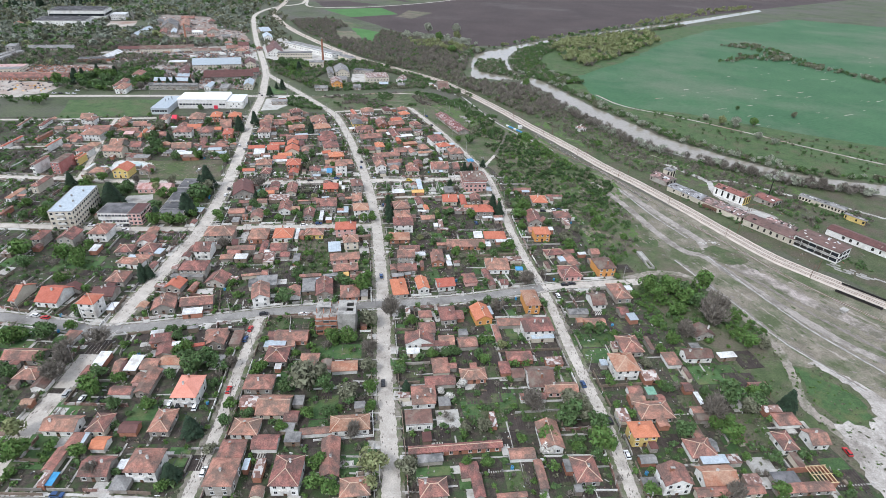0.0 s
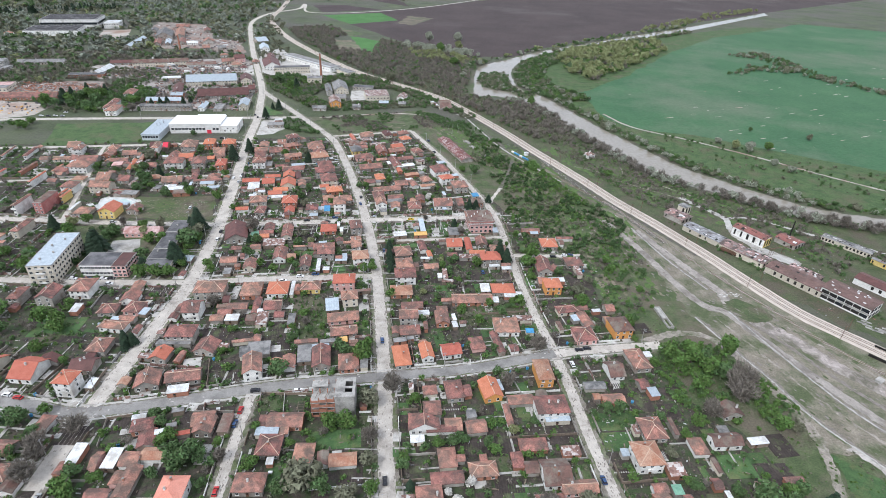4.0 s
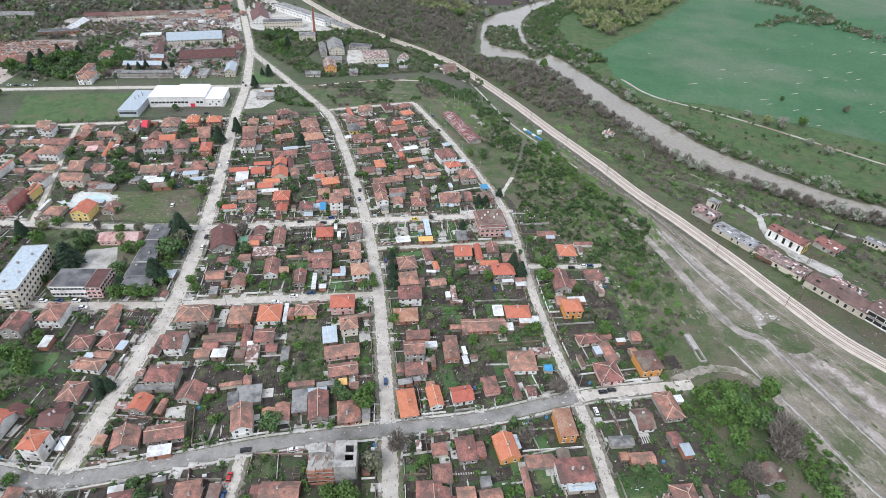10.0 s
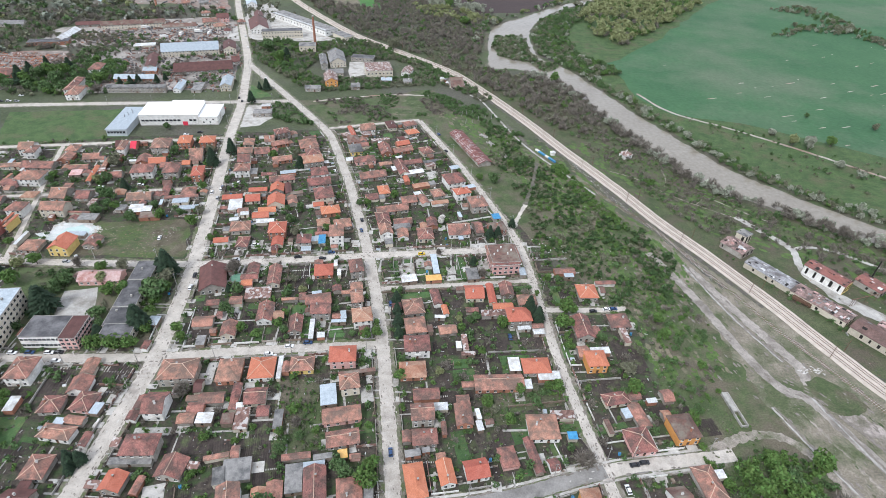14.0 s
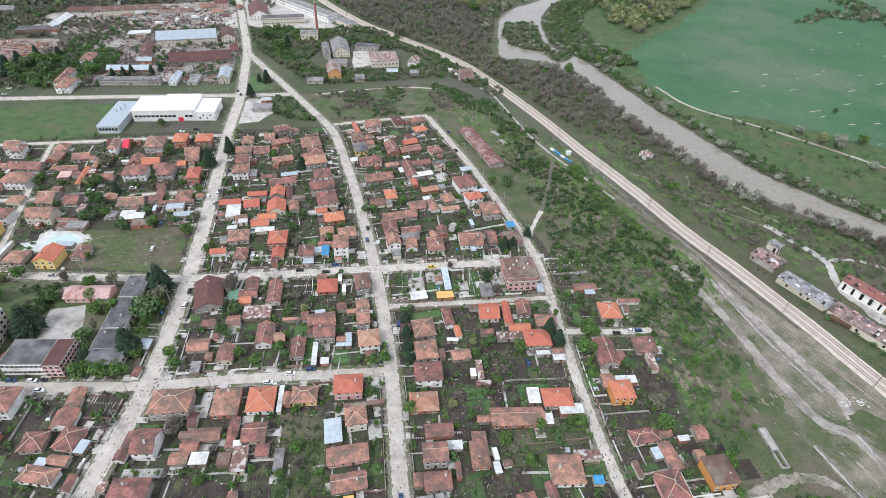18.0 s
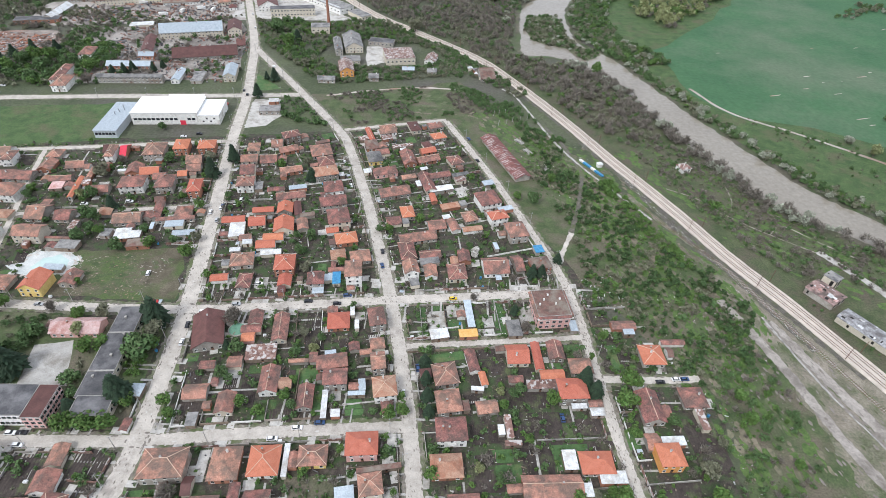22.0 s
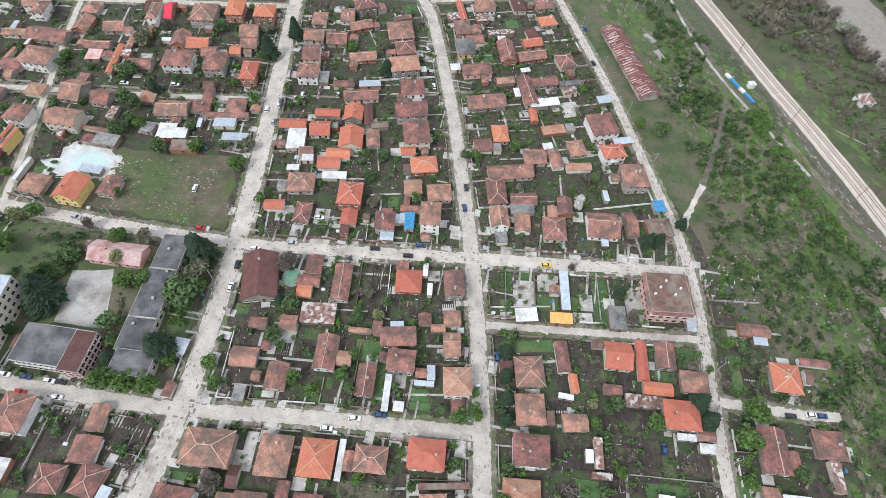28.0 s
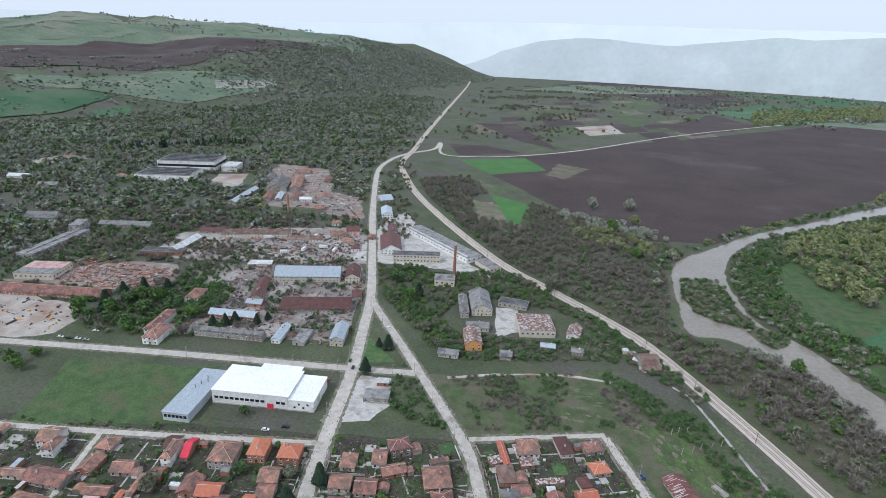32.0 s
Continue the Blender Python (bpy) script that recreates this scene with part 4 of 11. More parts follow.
def house(x, y, w, d, rot, kind, tone, storeys=0, wall=""):
    """A house or outbuilding under a pitched roof, on walls with windows, doors and chimneys."""
    rnd = random.Random(round(x * 10) * 7919 + round(y * 10))
    small = storeys == 0 and w * d < 75
    ze = EAVE[storeys] + (0.4 if storeys == 0 and not small else 0)
    rise = 0.27 * {"h": min(w, d), "g": d, "v": w}[kind] * (0.85 if small else 1)
    wall = wall or rnd.choice(("grey", "grey", "cream", "white", "brick", "pink" if rnd.random() < 0.2 else "grey"))
    words = {0: "low", 1: "single-storey", 2: "two-storey", 3: "three-storey"}[storeys]
    paint = {"grey": "grey rendered", "brick": "bare brick", "pinkred": "red-pink"}.get(wall, wall)
    shape = "hipped" if kind == "h" else "gabled"
    name = "outbuilding" if small else "house"
    claim(x, y, w, d, rot)
    eave = 0.3 if small else 0.5
    a, b = w / 2 - eave, d / 2 - eave
    body = box(-a, -b, -0.3, a, b, ze - 0.02)
    if kind == "g":
        h = rise * b / (d / 2)
        body[0].extend([(-a, 0, ze + h - 0.25), (a, 0, ze + h - 0.25)])
        body[1].extend([(7, 4, 8), (5, 6, 9), (4, 5, 9, 8), (6, 7, 8, 9)])
        body[1].pop(1)
    elif kind == "v":
        body[0].extend([(0, -b, ze + rise * a / (w / 2) - 0.25), (0, b, ze + rise * a / (w / 2) - 0.25)])
        body[1].extend([(4, 5, 8), (6, 7, 9), (5, 6, 9, 8), (7, 4, 8, 9)])
        body[1].pop(1)
    if small:
        root = new(name, mesh_of(name, body, WALL[wall]))
    else:
        root = new(name)
        part("wall", body, WALL[wall], root)
    root.matrix_basis = pose(x, y, 0, 0, 0, rot)
    tagged(root, f"{words} {name}, {paint} walls, {shape} {TONE[tone]} roof", name, "village outbuildings" if small else "village houses")
    v, f, lines = roof_geo(w, d, ze, kind, rise)
    # a little sag in old roofs
    sag = rnd.uniform(0, 0.12) if tone in "rba" else 0
    v = [(p, q, z - (sag if i in (4, 5) else 0)) for i, (p, q, z) in enumerate(v)]
    roof = part("roof", (v, f), TILE[tone], root)
    if tone in "roap" and not small:
        caps = join(*[tube(p, q, 0.13, 0.13, 5) for p, q in lines])
        if rnd.random() < 0.5:
            part("ridge_tiles", caps, CAP, roof)
    if not small:
        for _ in range(rnd.choice((1, 1, 2)) if storeys else rnd.choice((0, 1))):
            c = part("chimney", rnd.choice((CHIMNEY, CHIMNEY_WHITE)), None, roof)
            if w >= d:
                c.location = (rnd.uniform(-0.3, 0.3) * w, rnd.uniform(-0.12, 0.12) * d, ze + rise * 0.85)
            else:
                c.location = (rnd.uniform(-0.12, 0.12) * w, rnd.uniform(-0.3, 0.3) * d, ze + rise * 0.85)
    floors = max(1, storeys)
    first = 1.55 if ze > 3 else 1.35
    n = max(1, round((2 * a) / 3.4))
    for k in range(floors):
        for i in range(n):
            px = -a + (i + 0.5) * 2 * a / n + rnd.uniform(-0.2, 0.2)
            if k == 0 and i == n // 2 and n > 2 and not small:
                part("door", DOORWAY, None, root).location = (px, -b, 0.02)
            elif not small:
                part("window", WINDOW, None, root).location = (px, -b, first + 2.7 * k)
        if not small:
            m = max(1, round(b / 3.2)) if storeys and y < 210 else 0
            side = 1 if x < -30 else -1
            for i in range(m):
                o = part("window", WINDOW, None, root)
                o.matrix_basis = pose(side * a, -b + (i + 0.5) * 2 * b / m, first + 2.7 * k, 0, 0, 90 * side)
    if storeys >= 2 and wall == "white" or storeys == 3:
        bal = part("balcony", join(box(-1.6, -b - 1.1, ze - 2.75, 1.6, -b, ze - 2.6), box(-1.6, -b - 1.1, ze - 2.6, 1.6, -b - 1.02, ze - 1.7)), WALL["white"], root)
    return root


def shed(x, y, w, d, rot, tone, storeys=0, wall="grey"):
    """A shed, garage or lean-to under a flat or slightly pitched sheet roof."""
    rnd = random.Random(round(x * 10) * 7919 + round(y * 10))
    h = EAVE[storeys] if storeys else rnd.uniform(2.1, 2.7)
    walls = TIMBER if not storeys and rnd.random() < 0.35 else WALL[wall if storeys else rnd.choice(("grey", "brick", "cream"))]
    claim(x, y, w, d, rot)
    a, b, s = w / 2, d / 2, 0.25
    kind = "flat_roofed_building" if storeys else "shed"
    root = new(kind, mesh_of(kind, box(-a + 0.2, -b + 0.2, -0.3, a - 0.2, b - 0.2, h), walls))
    root.matrix_basis = pose(x, y, 0, 0, 0, rot)
    tagged(root, f"{'plain building' if storeys else 'low shed'} under a {TONE[tone]} roof", "building" if storeys else "shed", "" if storeys else "village sheds")
    v, f = [], []
    n = max(2, min(16, round(w / 0.7)))
    ribs = 0.05 if tone in "wmtbDPGBA" else 0.0
    for i in range(n + 1):
        lift = ribs * (i % 2) + (rnd.uniform(0, 0.08) if tone == "t" else 0)
        for yy in (-b, b):
            top = h + 0.12 + lift + s * (yy + b) / d
            v += [(-a + w * i / n, yy, top), (-a + w * i / n, yy, top - 0.12)]
    for i in range(n):
        k = 4 * i
        f += [(k, k + 4, k + 6, k + 2), (k + 1, k + 3, k + 7, k + 5), (k, k + 1, k + 5, k + 4), (k + 2, k + 6, k + 7, k + 3)]
    f += [(0, 2, 3, 1), (4 * n, 4 * n + 1, 4 * n + 3, 4 * n + 2)]
    part("roof", (v, f), TILE[tone], root)
    if storeys:
        for q in (box(-a, -b, h + 0.1, a, -b + 0.25, h + 0.45), box(-a, b - 0.25, h + 0.3, a, b, h + 0.65)):
            part("parapet", q, CONCRETE, root)
    n = max(1, round(w / 3.6)) if storeys else 0
    for k in range(storeys):
        for i in range(n):
            part("window", WINDOW, None, root).location = (-a + (i + 0.5) * w / n, -b + 0.2, 1.6 + 2.7 * k)
    if not storeys and w > 5:
        part("door", DOORWAY, None, root).location = (rnd.uniform(-0.2, 0.2) * w, -b + 0.2, 0)
    return root

# ---- houses and sheds: x, y, width, depth, turn, roof shape, roof tone, storeys, wall ----
house(-130.1, 140.5, 12.2, 7.6, -0, "g", "r", 1)
house(-124.2, 125.9, 4.0, 9.4, -0, "v", "r", 0)
shed(-122.9, 118.3, 2.6, 5.8, -0, "t")
house(-122.2, 134.1, 4.9, 6.6, -0, "h", "r", 0)
shed(-120.5, 118.3, 2.4, 5.0, -0, "B")
shed(-119.6, 135.3, 2.0, 5.6, -0, "m")
house(-117.1, 141.4, 7.0, 8.8, -0, "h", "r", 1)
house(-113.1, 133.1, 5.4, 5.7, -0, "g", "o", 0)
house(-108.2, 122.9, 9.6, 8.3, 1, "g", "r", 1)
house(-106.5, 140.3, 6.5, 5.3, 2, "g", "D", 0)
house(-98.2, 117.5, 5.9, 5.7, 1, "h", "c", 0)
house(-95.6, 143.1, 7.5, 11.0, 2, "h", "r", 1)
house(-92.7, 123.9, 10.5, 9.9, 1, "h", "r", 2, "white")
house(-67.0, 131.3, 8.8, 7.7, 2, "h", "r", 1)
house(-66.3, 120.1, 9.5, 11.1, 1, "h", "r", 2)
house(-65.6, 141.6, 10.2, 8.0, 1, "h", "r", 0)
shed(-60.4, 125.3, 2.0, 4.5, 1, "m")
house(-56.8, 135.3, 9.2, 6.7, 2, "g", "r", 0)
shed(-55.7, 123.9, 3.1, 7.7, 1, "t")
house(-53.9, 115.3, 4.3, 3.9, 1, "v", "r", 0)
shed(-50.5, 141.7, 4.9, 3.9, 1, "c")
house(-50.5, 147.4, 5.4, 5.4, 1, "g", "r", 0)
shed(-47.7, 137.5, 5.7, 4.6, 2, "c")
house(-45.5, 121.3, 9.8, 12.2, 1, "h", "r", 2, "white")
house(-40.2, 140.9, 11.4, 3.2, 7, "g", "r", 0)
house(-33.0, 129.2, 6.7, 16.5, 7, "v", "r", 0)
house(-28.3, 144.2, 14.5, 7.6, 7, "h", "a", 1)
house(-22.9, 117.4, 10.0, 7.3, 7, "h", "r", 1)
shed(-3.4, 147.5, 10.1, 7.6, 7, "b", 1, "white")
shed(-0.1, 139.3, 3.4, 4.3, 7, "D")
house(1.2, 130.1, 9.1, 3.5, 7, "g", "c", 0)
house(2.6, 117.8, 9.5, 7.2, 7, "h", "r", 1)
house(10.2, 134.8, 33.6, 3.5, 7, "g", "r", 0)
house(14.6, 125.6, 6.3, 6.4, 7, "g", "r", 0)
house(17.3, 119.5, 3.8, 9.0, 7, "v", "r", 0)
shed(24.5, 148.4, 2.2, 7.2, 7, "t")
house(28.2, 116.3, 10.3, 2.0, 7, "g", "r", 0)
house(33.4, 133.1, 9.4, 4.8, 5, "g", "r", 0)
house(39.0, 124.6, 3.1, 11.7, 5, "v", "r", 0)
house(44.4, 140.8, 8.3, 12.7, 5, "v", "r", 1)
shed(49.1, 128.3, 3.4, 5.1, 5, "c")
shed(50.5, 119.3, 2.7, 2.7, 5, "c")
house(54.2, 126.5, 8.7, 10.5, 5, "h", "r", 1)
house(77.5, 131.9, 6.0, 3.8, 5, "g", "c", 0)
house(78.6, 142.6, 9.8, 7.7, 5, "h", "o", 2, "yellow")
shed(81.4, 138.8, 3.0, 5.2, 5, "D")
house(83.2, 123.0, 10.1, 8.2, 5, "v", "r", 2, "white")
house(98.1, 137.1, 10.1, 8.9, 5, "h", "r", 0)
house(99.0, 125.1, 12.3, 8.1, 5, "g", "a", 1)
house(100.9, 119.6, 23.9, 3.7, 5, "g", "r", 0)
shed(101.0, 132.1, 9.6, 3.6, 5, "m")
house(103.4, 138.9, 2.4, 6.0, 5, "g", "c", 0)
shed(108.5, 132.8, 4.6, 3.9, 5, "t")
shed(110.8, 124.2, 5.7, 4.1, 5, "t")
house(115.8, 142.1, 2.5, 3.9, 5, "h", "b", 0)
shed(122.6, 125.3, 9.0, 4.5, 5, "k")
house(127.0, 121.6, 20.3, 4.0, 5, "g", "r", 0)
house(130.9, 141.0, 6.4, 8.9, 5, "h", "r", 1, "white")
house(143.5, 143.1, 7.6, 7.8, 5, "g", "r", 1, "white")
house(-166.7, 176.6, 15.7, 7.7, -0, "g", "r", 0)
house(-158.1, 166.0, 9.7, 7.9, -0, "h", "r", 0)
house(-156.7, 209.1, 8.5, 8.7, -4, "h", "o", 3, "white")
house(-155.9, 188.7, 6.0, 9.7, -4, "h", "r", 0)
shed(-134.8, 175.0, 4.6, 9.4, 1, "w")
house(-126.0, 172.3, 3.1, 8.1, 1, "g", "r", 0)
shed(-120.5, 173.2, 5.1, 9.3, 1, "w")
house(-118.2, 158.2, 8.7, 4.9, -0, "g", "r", 0)
house(-116.5, 189.1, 8.9, 6.8, 15, "h", "r", 1)
house(-113.9, 173.4, 7.2, 6.9, 1, "g", "r", 0)
house(-112.4, 183.2, 6.7, 9.2, 15, "v", "r", 0)
shed(-111.0, 209.3, 8.8, 4.8, 13, "w")
house(-110.3, 163.3, 5.9, 13.9, 1, "v", "r", 0)
shed(-108.4, 186.1, 4.3, 2.5, 15, "w")
house(-106.5, 176.0, 8.6, 6.0, 2, "g", "a", 0)
shed(-106.1, 197.4, 4.6, 2.0, 15, "c")
shed(-105.5, 189.5, 3.9, 2.1, 15, "c")
house(-101.5, 185.8, 9.1, 2.3, 15, "g", "o", 0)
house(-94.3, 193.7, 9.2, 7.9, 12, "g", "r", 0)
house(-92.4, 189.8, 7.9, 9.0, 2, "v", "r", 1)
house(-92.1, 158.2, 9.6, 12.3, 2, "h", "p", 2, "white")
shed(-84.8, 191.6, 4.6, 9.6, 2, "b")
shed(-67.1, 187.8, 9.1, 4.3, 2, "m")
house(-66.9, 163.9, 11.6, 8.3, 2, "h", "r", 1)
house(-66.5, 154.5, 9.9, 6.1, 2, "g", "t", 0)
house(-64.2, 180.8, 9.6, 10.4, 2, "h", "r", 1)
house(-61.1, 193.7, 14.6, 8.0, 2, "g", "r", 0)
house(-60.4, 189.2, 3.5, 5.1, 2, "g", "r", 0)
house(-58.0, 152.4, 12.4, 10.6, 1, "g", "r", 0)
house(-50.3, 177.5, 7.9, 9.8, 2, "h", "r", 0)
shed(-49.7, 155.5, 4.1, 4.9, 2, "c")
house(-35.1, 175.4, 10.7, 6.3, 7, "g", "a", 0)
shed(-26.1, 153.9, 4.2, 3.5, 7, "c")
shed(-7.2, 185.8, 5.7, 3.6, 5, "w")
house(-6.6, 196.6, 9.7, 6.0, 5, "g", "r", 0)
house(-4.8, 192.7, 13.0, 6.2, 5, "v", "r", 1, "white")
house(-1.9, 160.4, 9.8, 8.9, 7, "h", "r", 0)
house(-1.8, 156.4, 9.4, 4.3, 7, "g", "r", 1)
house(-1.6, 202.6, 7.8, 8.1, 5, "h", "r", 0)
house(2.4, 191.6, 12.6, 3.9, 5, "g", "r", 0)
house(4.5, 168.4, 12.6, 5.6, 7, "g", "r", 0)
house(4.6, 177.5, 7.2, 9.5, 7, "h", "r", 0)
shed(6.2, 156.6, 4.7, 4.7, 7, "c")
house(7.2, 193.9, 7.2, 7.0, 5, "g", "r", 0)
shed(14.8, 199.3, 4.2, 4.1, 10, "c")
house(16.5, 193.2, 8.6, 7.0, 10, "g", "r", 0)
house(18.1, 172.3, 11.0, 7.1, 7, "h", "r", 0)
house(30.4, 199.6, 2.9, 12.3, 6, "v", "r", 0)
house(31.7, 177.2, 4.8, 7.5, 5, "h", "r", 0)
house(36.6, 208.7, 11.7, 5.6, 6, "g", "r", 0)
house(38.8, 184.7, 11.4, 6.4, 5, "h", "r", 0)
house(41.3, 160.8, 10.4, 3.5, 5, "g", "r", 0)
house(45.2, 171.3, 10.9, 12.1, 5, "g", "b", 1)
house(48.8, 203.4, 14.1, 10.4, 6, "h", "r", 2, "white")
shed(50.8, 198.0, 10.6, 3.0, 6, "m")
house(53.1, 165.6, 13.6, 5.9, 5, "g", "r", 0)
shed(53.3, 181.8, 7.4, 4.7, 5, "t")
shed(74.6, 152.0, 4.4, 6.6, 5, "t")
house(82.0, 179.2, 10.8, 11.6, 5, "h", "a", 2, "white")
house(82.5, 160.9, 6.4, 6.0, 5, "g", "r", 0)
house(83.2, 166.0, 6.0, 4.6, 5, "g", "r", 0)
house(87.3, 155.0, 13.7, 9.3, 5, "h", "r", 0)
house(89.1, 193.9, 9.9, 11.7, 5, "h", "r", 1)
shed(89.5, 165.4, 3.9, 4.2, 5, "G")
shed(92.0, 174.2, 6.7, 6.1, 5, "t")
house(92.2, 161.4, 3.1, 4.6, 5, "g", "r", 0)
shed(98.6, 195.5, 2.0, 9.1, 5, "b")
house(104.6, 155.9, 4.7, 3.6, 5, "g", "r", 0)
house(105.4, 185.9, 6.5, 8.7, 5, "h", "r", 0)
house(105.4, 168.4, 3.9, 5.1, 5, "g", "r", 0)
house(107.4, 152.7, 9.6, 3.9, 5, "g", "b", 0)
shed(107.8, 162.0, 2.0, 6.7, 5, "w")
house(108.9, 176.7, 2.0, 7.2, 5, "v", "b", 0)
house(117.4, 188.7, 12.8, 6.9, 5, "g", "b", 1, "white")
shed(122.7, 168.9, 5.5, 2.0, 5, "t")
house(126.6, 205.3, 9.9, 7.8, 9, "v", "b", 0)
shed(131.2, 189.2, 8.3, 3.6, 9, "w")
shed(134.5, 157.0, 7.1, 3.5, 5, "t")
house(136.4, 169.8, 8.2, 5.4, 5, "h", "r", 0)
house(137.7, 152.5, 9.3, 6.6, 5, "h", "r", 0)
shed(-228.4, 259.1, 5.3, 7.8, 3, "t")
house(-195.7, 219.7, 3.4, 15.2, -4, "g", "o", 1)
shed(-185.2, 264.2, 4.2, 7.5, 3, "w")
house(-179.9, 219.1, 11.0, 14.5, -4, "g", "o", 1, "white")
house(-175.8, 226.5, 9.6, 4.7, -4, "v", "D", 0)
house(-169.0, 264.7, 9.4, 8.8, 6, "h", "r", 0)
house(-159.3, 251.1, 13.7, 6.7, -6, "h", "r", 1)
house(-158.2, 236.0, 9.3, 10.5, 1, "h", "r", 1)
house(-157.8, 222.7, 10.6, 8.9, 1, "g", "D", 1)
house(-156.5, 266.6, 8.9, 10.0, -6, "h", "r", 0)
house(-155.9, 257.5, 8.2, 4.1, -6, "g", "r", 0)
house(-127.5, 230.8, 8.3, 8.3, -5, "v", "o", 1)
house(-125.9, 214.1, 10.6, 9.7, 13, "v", "r", 1)
shed(-125.6, 239.8, 16.3, 2.9, 3, "c")
house(-125.5, 264.6, 9.0, 11.2, 3, "g", "r", 2, "white")
house(-123.4, 245.0, 13.6, 9.7, 3, "h", "r", 2)
house(-118.7, 230.1, 3.1, 7.6, -5, "v", "r", 0)
house(-111.8, 259.7, 7.1, 5.2, 3, "g", "r", 0)
house(-111.6, 217.2, 15.0, 8.0, 12, "g", "r", 1)
house(-109.8, 265.1, 6.9, 5.2, 3, "g", "r", 0)
house(-108.9, 237.5, 10.4, 9.5, -5, "v", "r", 0)
shed(-104.3, 259.7, 6.8, 5.1, 3, "w")
house(-95.0, 267.5, 3.5, 6.9, 6, "v", "r", 0)
house(-93.9, 242.7, 9.7, 2.4, 15, "g", "r", 0)
shed(-91.9, 266.4, 3.4, 3.3, 6, "w")
shed(-90.4, 234.4, 4.4, 7.3, 15, "c")
shed(-89.3, 260.2, 5.7, 10.7, 6, "t")
shed(-84.5, 237.4, 10.5, 9.6, 10, "c")
house(-83.1, 223.4, 8.7, 12.8, 15, "v", "r", 2)
house(-81.6, 264.3, 5.3, 5.7, 6, "g", "r", 0)
shed(-74.4, 260.3, 3.7, 9.5, 6, "c")
house(-68.2, 228.5, 6.1, 9.2, 10, "v", "r", 0)
house(-63.4, 243.7, 11.2, 3.0, 10, "g", "r", 0)
shed(-62.3, 234.4, 6.5, 12.0, 10, "c")
shed(-56.7, 239.8, 10.1, 3.3, 10, "m")
house(-53.9, 231.9, 8.6, 14.3, 10, "v", "r", 1)
shed(-53.0, 243.6, 7.5, 2.3, 12, "c")
house(-48.6, 263.4, 16.2, 7.9, 12, "g", "r", 0)
house(-46.5, 252.2, 13.4, 7.6, 12, "g", "r", 0)
shed(-45.5, 244.9, 3.8, 3.8, 12, "A")
house(-40.8, 229.6, 9.6, 11.4, 10, "h", "r", 0)
house(-40.6, 244.3, 4.5, 2.5, 6, "g", "r", 0)
shed(-33.6, 228.9, 3.6, 6.3, 6, "c")
shed(-18.1, 246.2, 6.4, 3.1, 12, "c")
house(-16.6, 234.3, 8.0, 14.6, 12, "h", "o", 1)
house(-14.9, 263.8, 10.0, 8.6, 6, "g", "r", 2)
house(-13.6, 253.4, 10.5, 7.8, 6, "h", "r", 1)
shed(-13.0, 247.7, 3.3, 2.3, 12, "c")
shed(-11.1, 214.4, 2.3, 4.0, 10, "t")
shed(-7.4, 268.8, 6.5, 3.9, 6, "w")
house(-5.8, 258.1, 2.2, 6.5, 6, "v", "r", 0)
house(-5.0, 237.9, 6.4, 10.8, 13, "v", "o", 1)
house(-2.8, 213.0, 6.4, 5.8, 10, "h", "r", 0)
house(2.5, 265.0, 7.5, 11.5, 6, "v", "r", 0)
house(6.7, 239.6, 9.6, 8.4, 13, "g", "o", 1)
house(7.8, 213.0, 8.0, 11.2, 10, "h", "r", 1)
shed(8.7, 265.4, 2.0, 5.2, 13, "w")
shed(9.1, 259.9, 2.8, 4.9, 13, "w")
house(13.2, 262.0, 3.7, 2.8, 13, "g", "r", 0)
house(19.7, 245.7, 7.2, 9.4, 13, "h", "r", 0)
house(23.8, 214.0, 8.8, 11.8, 14, "v", "o", 1, "orange")
shed(28.2, 216.7, 2.1, 6.5, 14, "m")
house(29.9, 246.9, 3.9, 16.3, 13, "v", "r", 0)
house(35.3, 259.6, 13.1, 12.3, 3, "h", "r", 1, "white")
house(37.4, 242.8, 4.4, 5.4, 13, "g", "r", 0)
shed(44.6, 266.2, 10.3, 4.1, 3, "t")
shed(47.1, 256.1, 4.1, 3.6, 3, "B")
house(48.8, 224.8, 7.7, 13.7, 6, "h", "a", 2, "orange")
shed(63.4, 261.1, 2.3, 7.2, 12, "b")
house(71.3, 218.6, 9.9, 4.8, 5, "g", "c", 0)
house(74.3, 254.4, 10.8, 11.7, 9, "h", "r", 1, "pink")
house(77.5, 210.7, 10.3, 5.8, 5, "g", "r", 0)
house(78.0, 267.1, 5.8, 12.3, 14, "v", "r", 0)
house(82.9, 229.2, 7.8, 10.8, 9, "g", "b", 0)
house(93.8, 220.3, 4.7, 6.7, 9, "g", "r", 0)
house(93.9, 260.1, 10.6, 12.0, 9, "h", "b", 2, "orange")
house(96.1, 236.4, 9.0, 14.3, 9, "h", "r", 1)
shed(96.8, 214.9, 4.4, 5.5, 9, "m")
house(-271.5, 329.4, 4.0, 16.6, 1, "h", "a", 1, "white")
house(-261.0, 305.1, 2.0, 11.7, 1, "h", "r", 1)
house(-218.9, 272.0, 6.1, 11.3, 3, "h", "r", 2)
house(-203.8, 273.2, 9.4, 11.9, 3, "v", "r", 2)
house(-190.2, 281.1, 10.7, 12.9, 3, "h", "r", 2, "white")
house(-164.0, 285.5, 6.2, 9.3, 6, "v", "r", 0)
house(-162.6, 275.0, 9.0, 8.9, 6, "v", "r", 0)
house(-124.4, 315.9, 9.8, 7.5, 7, "g", "r", 0)
house(-124.3, 329.7, 6.5, 4.5, 7, "g", "r", 0)
house(-123.2, 283.0, 16.3, 11.9, 6, "h", "r", 2)
shed(-121.1, 302.9, 4.2, 6.1, 6, "c")
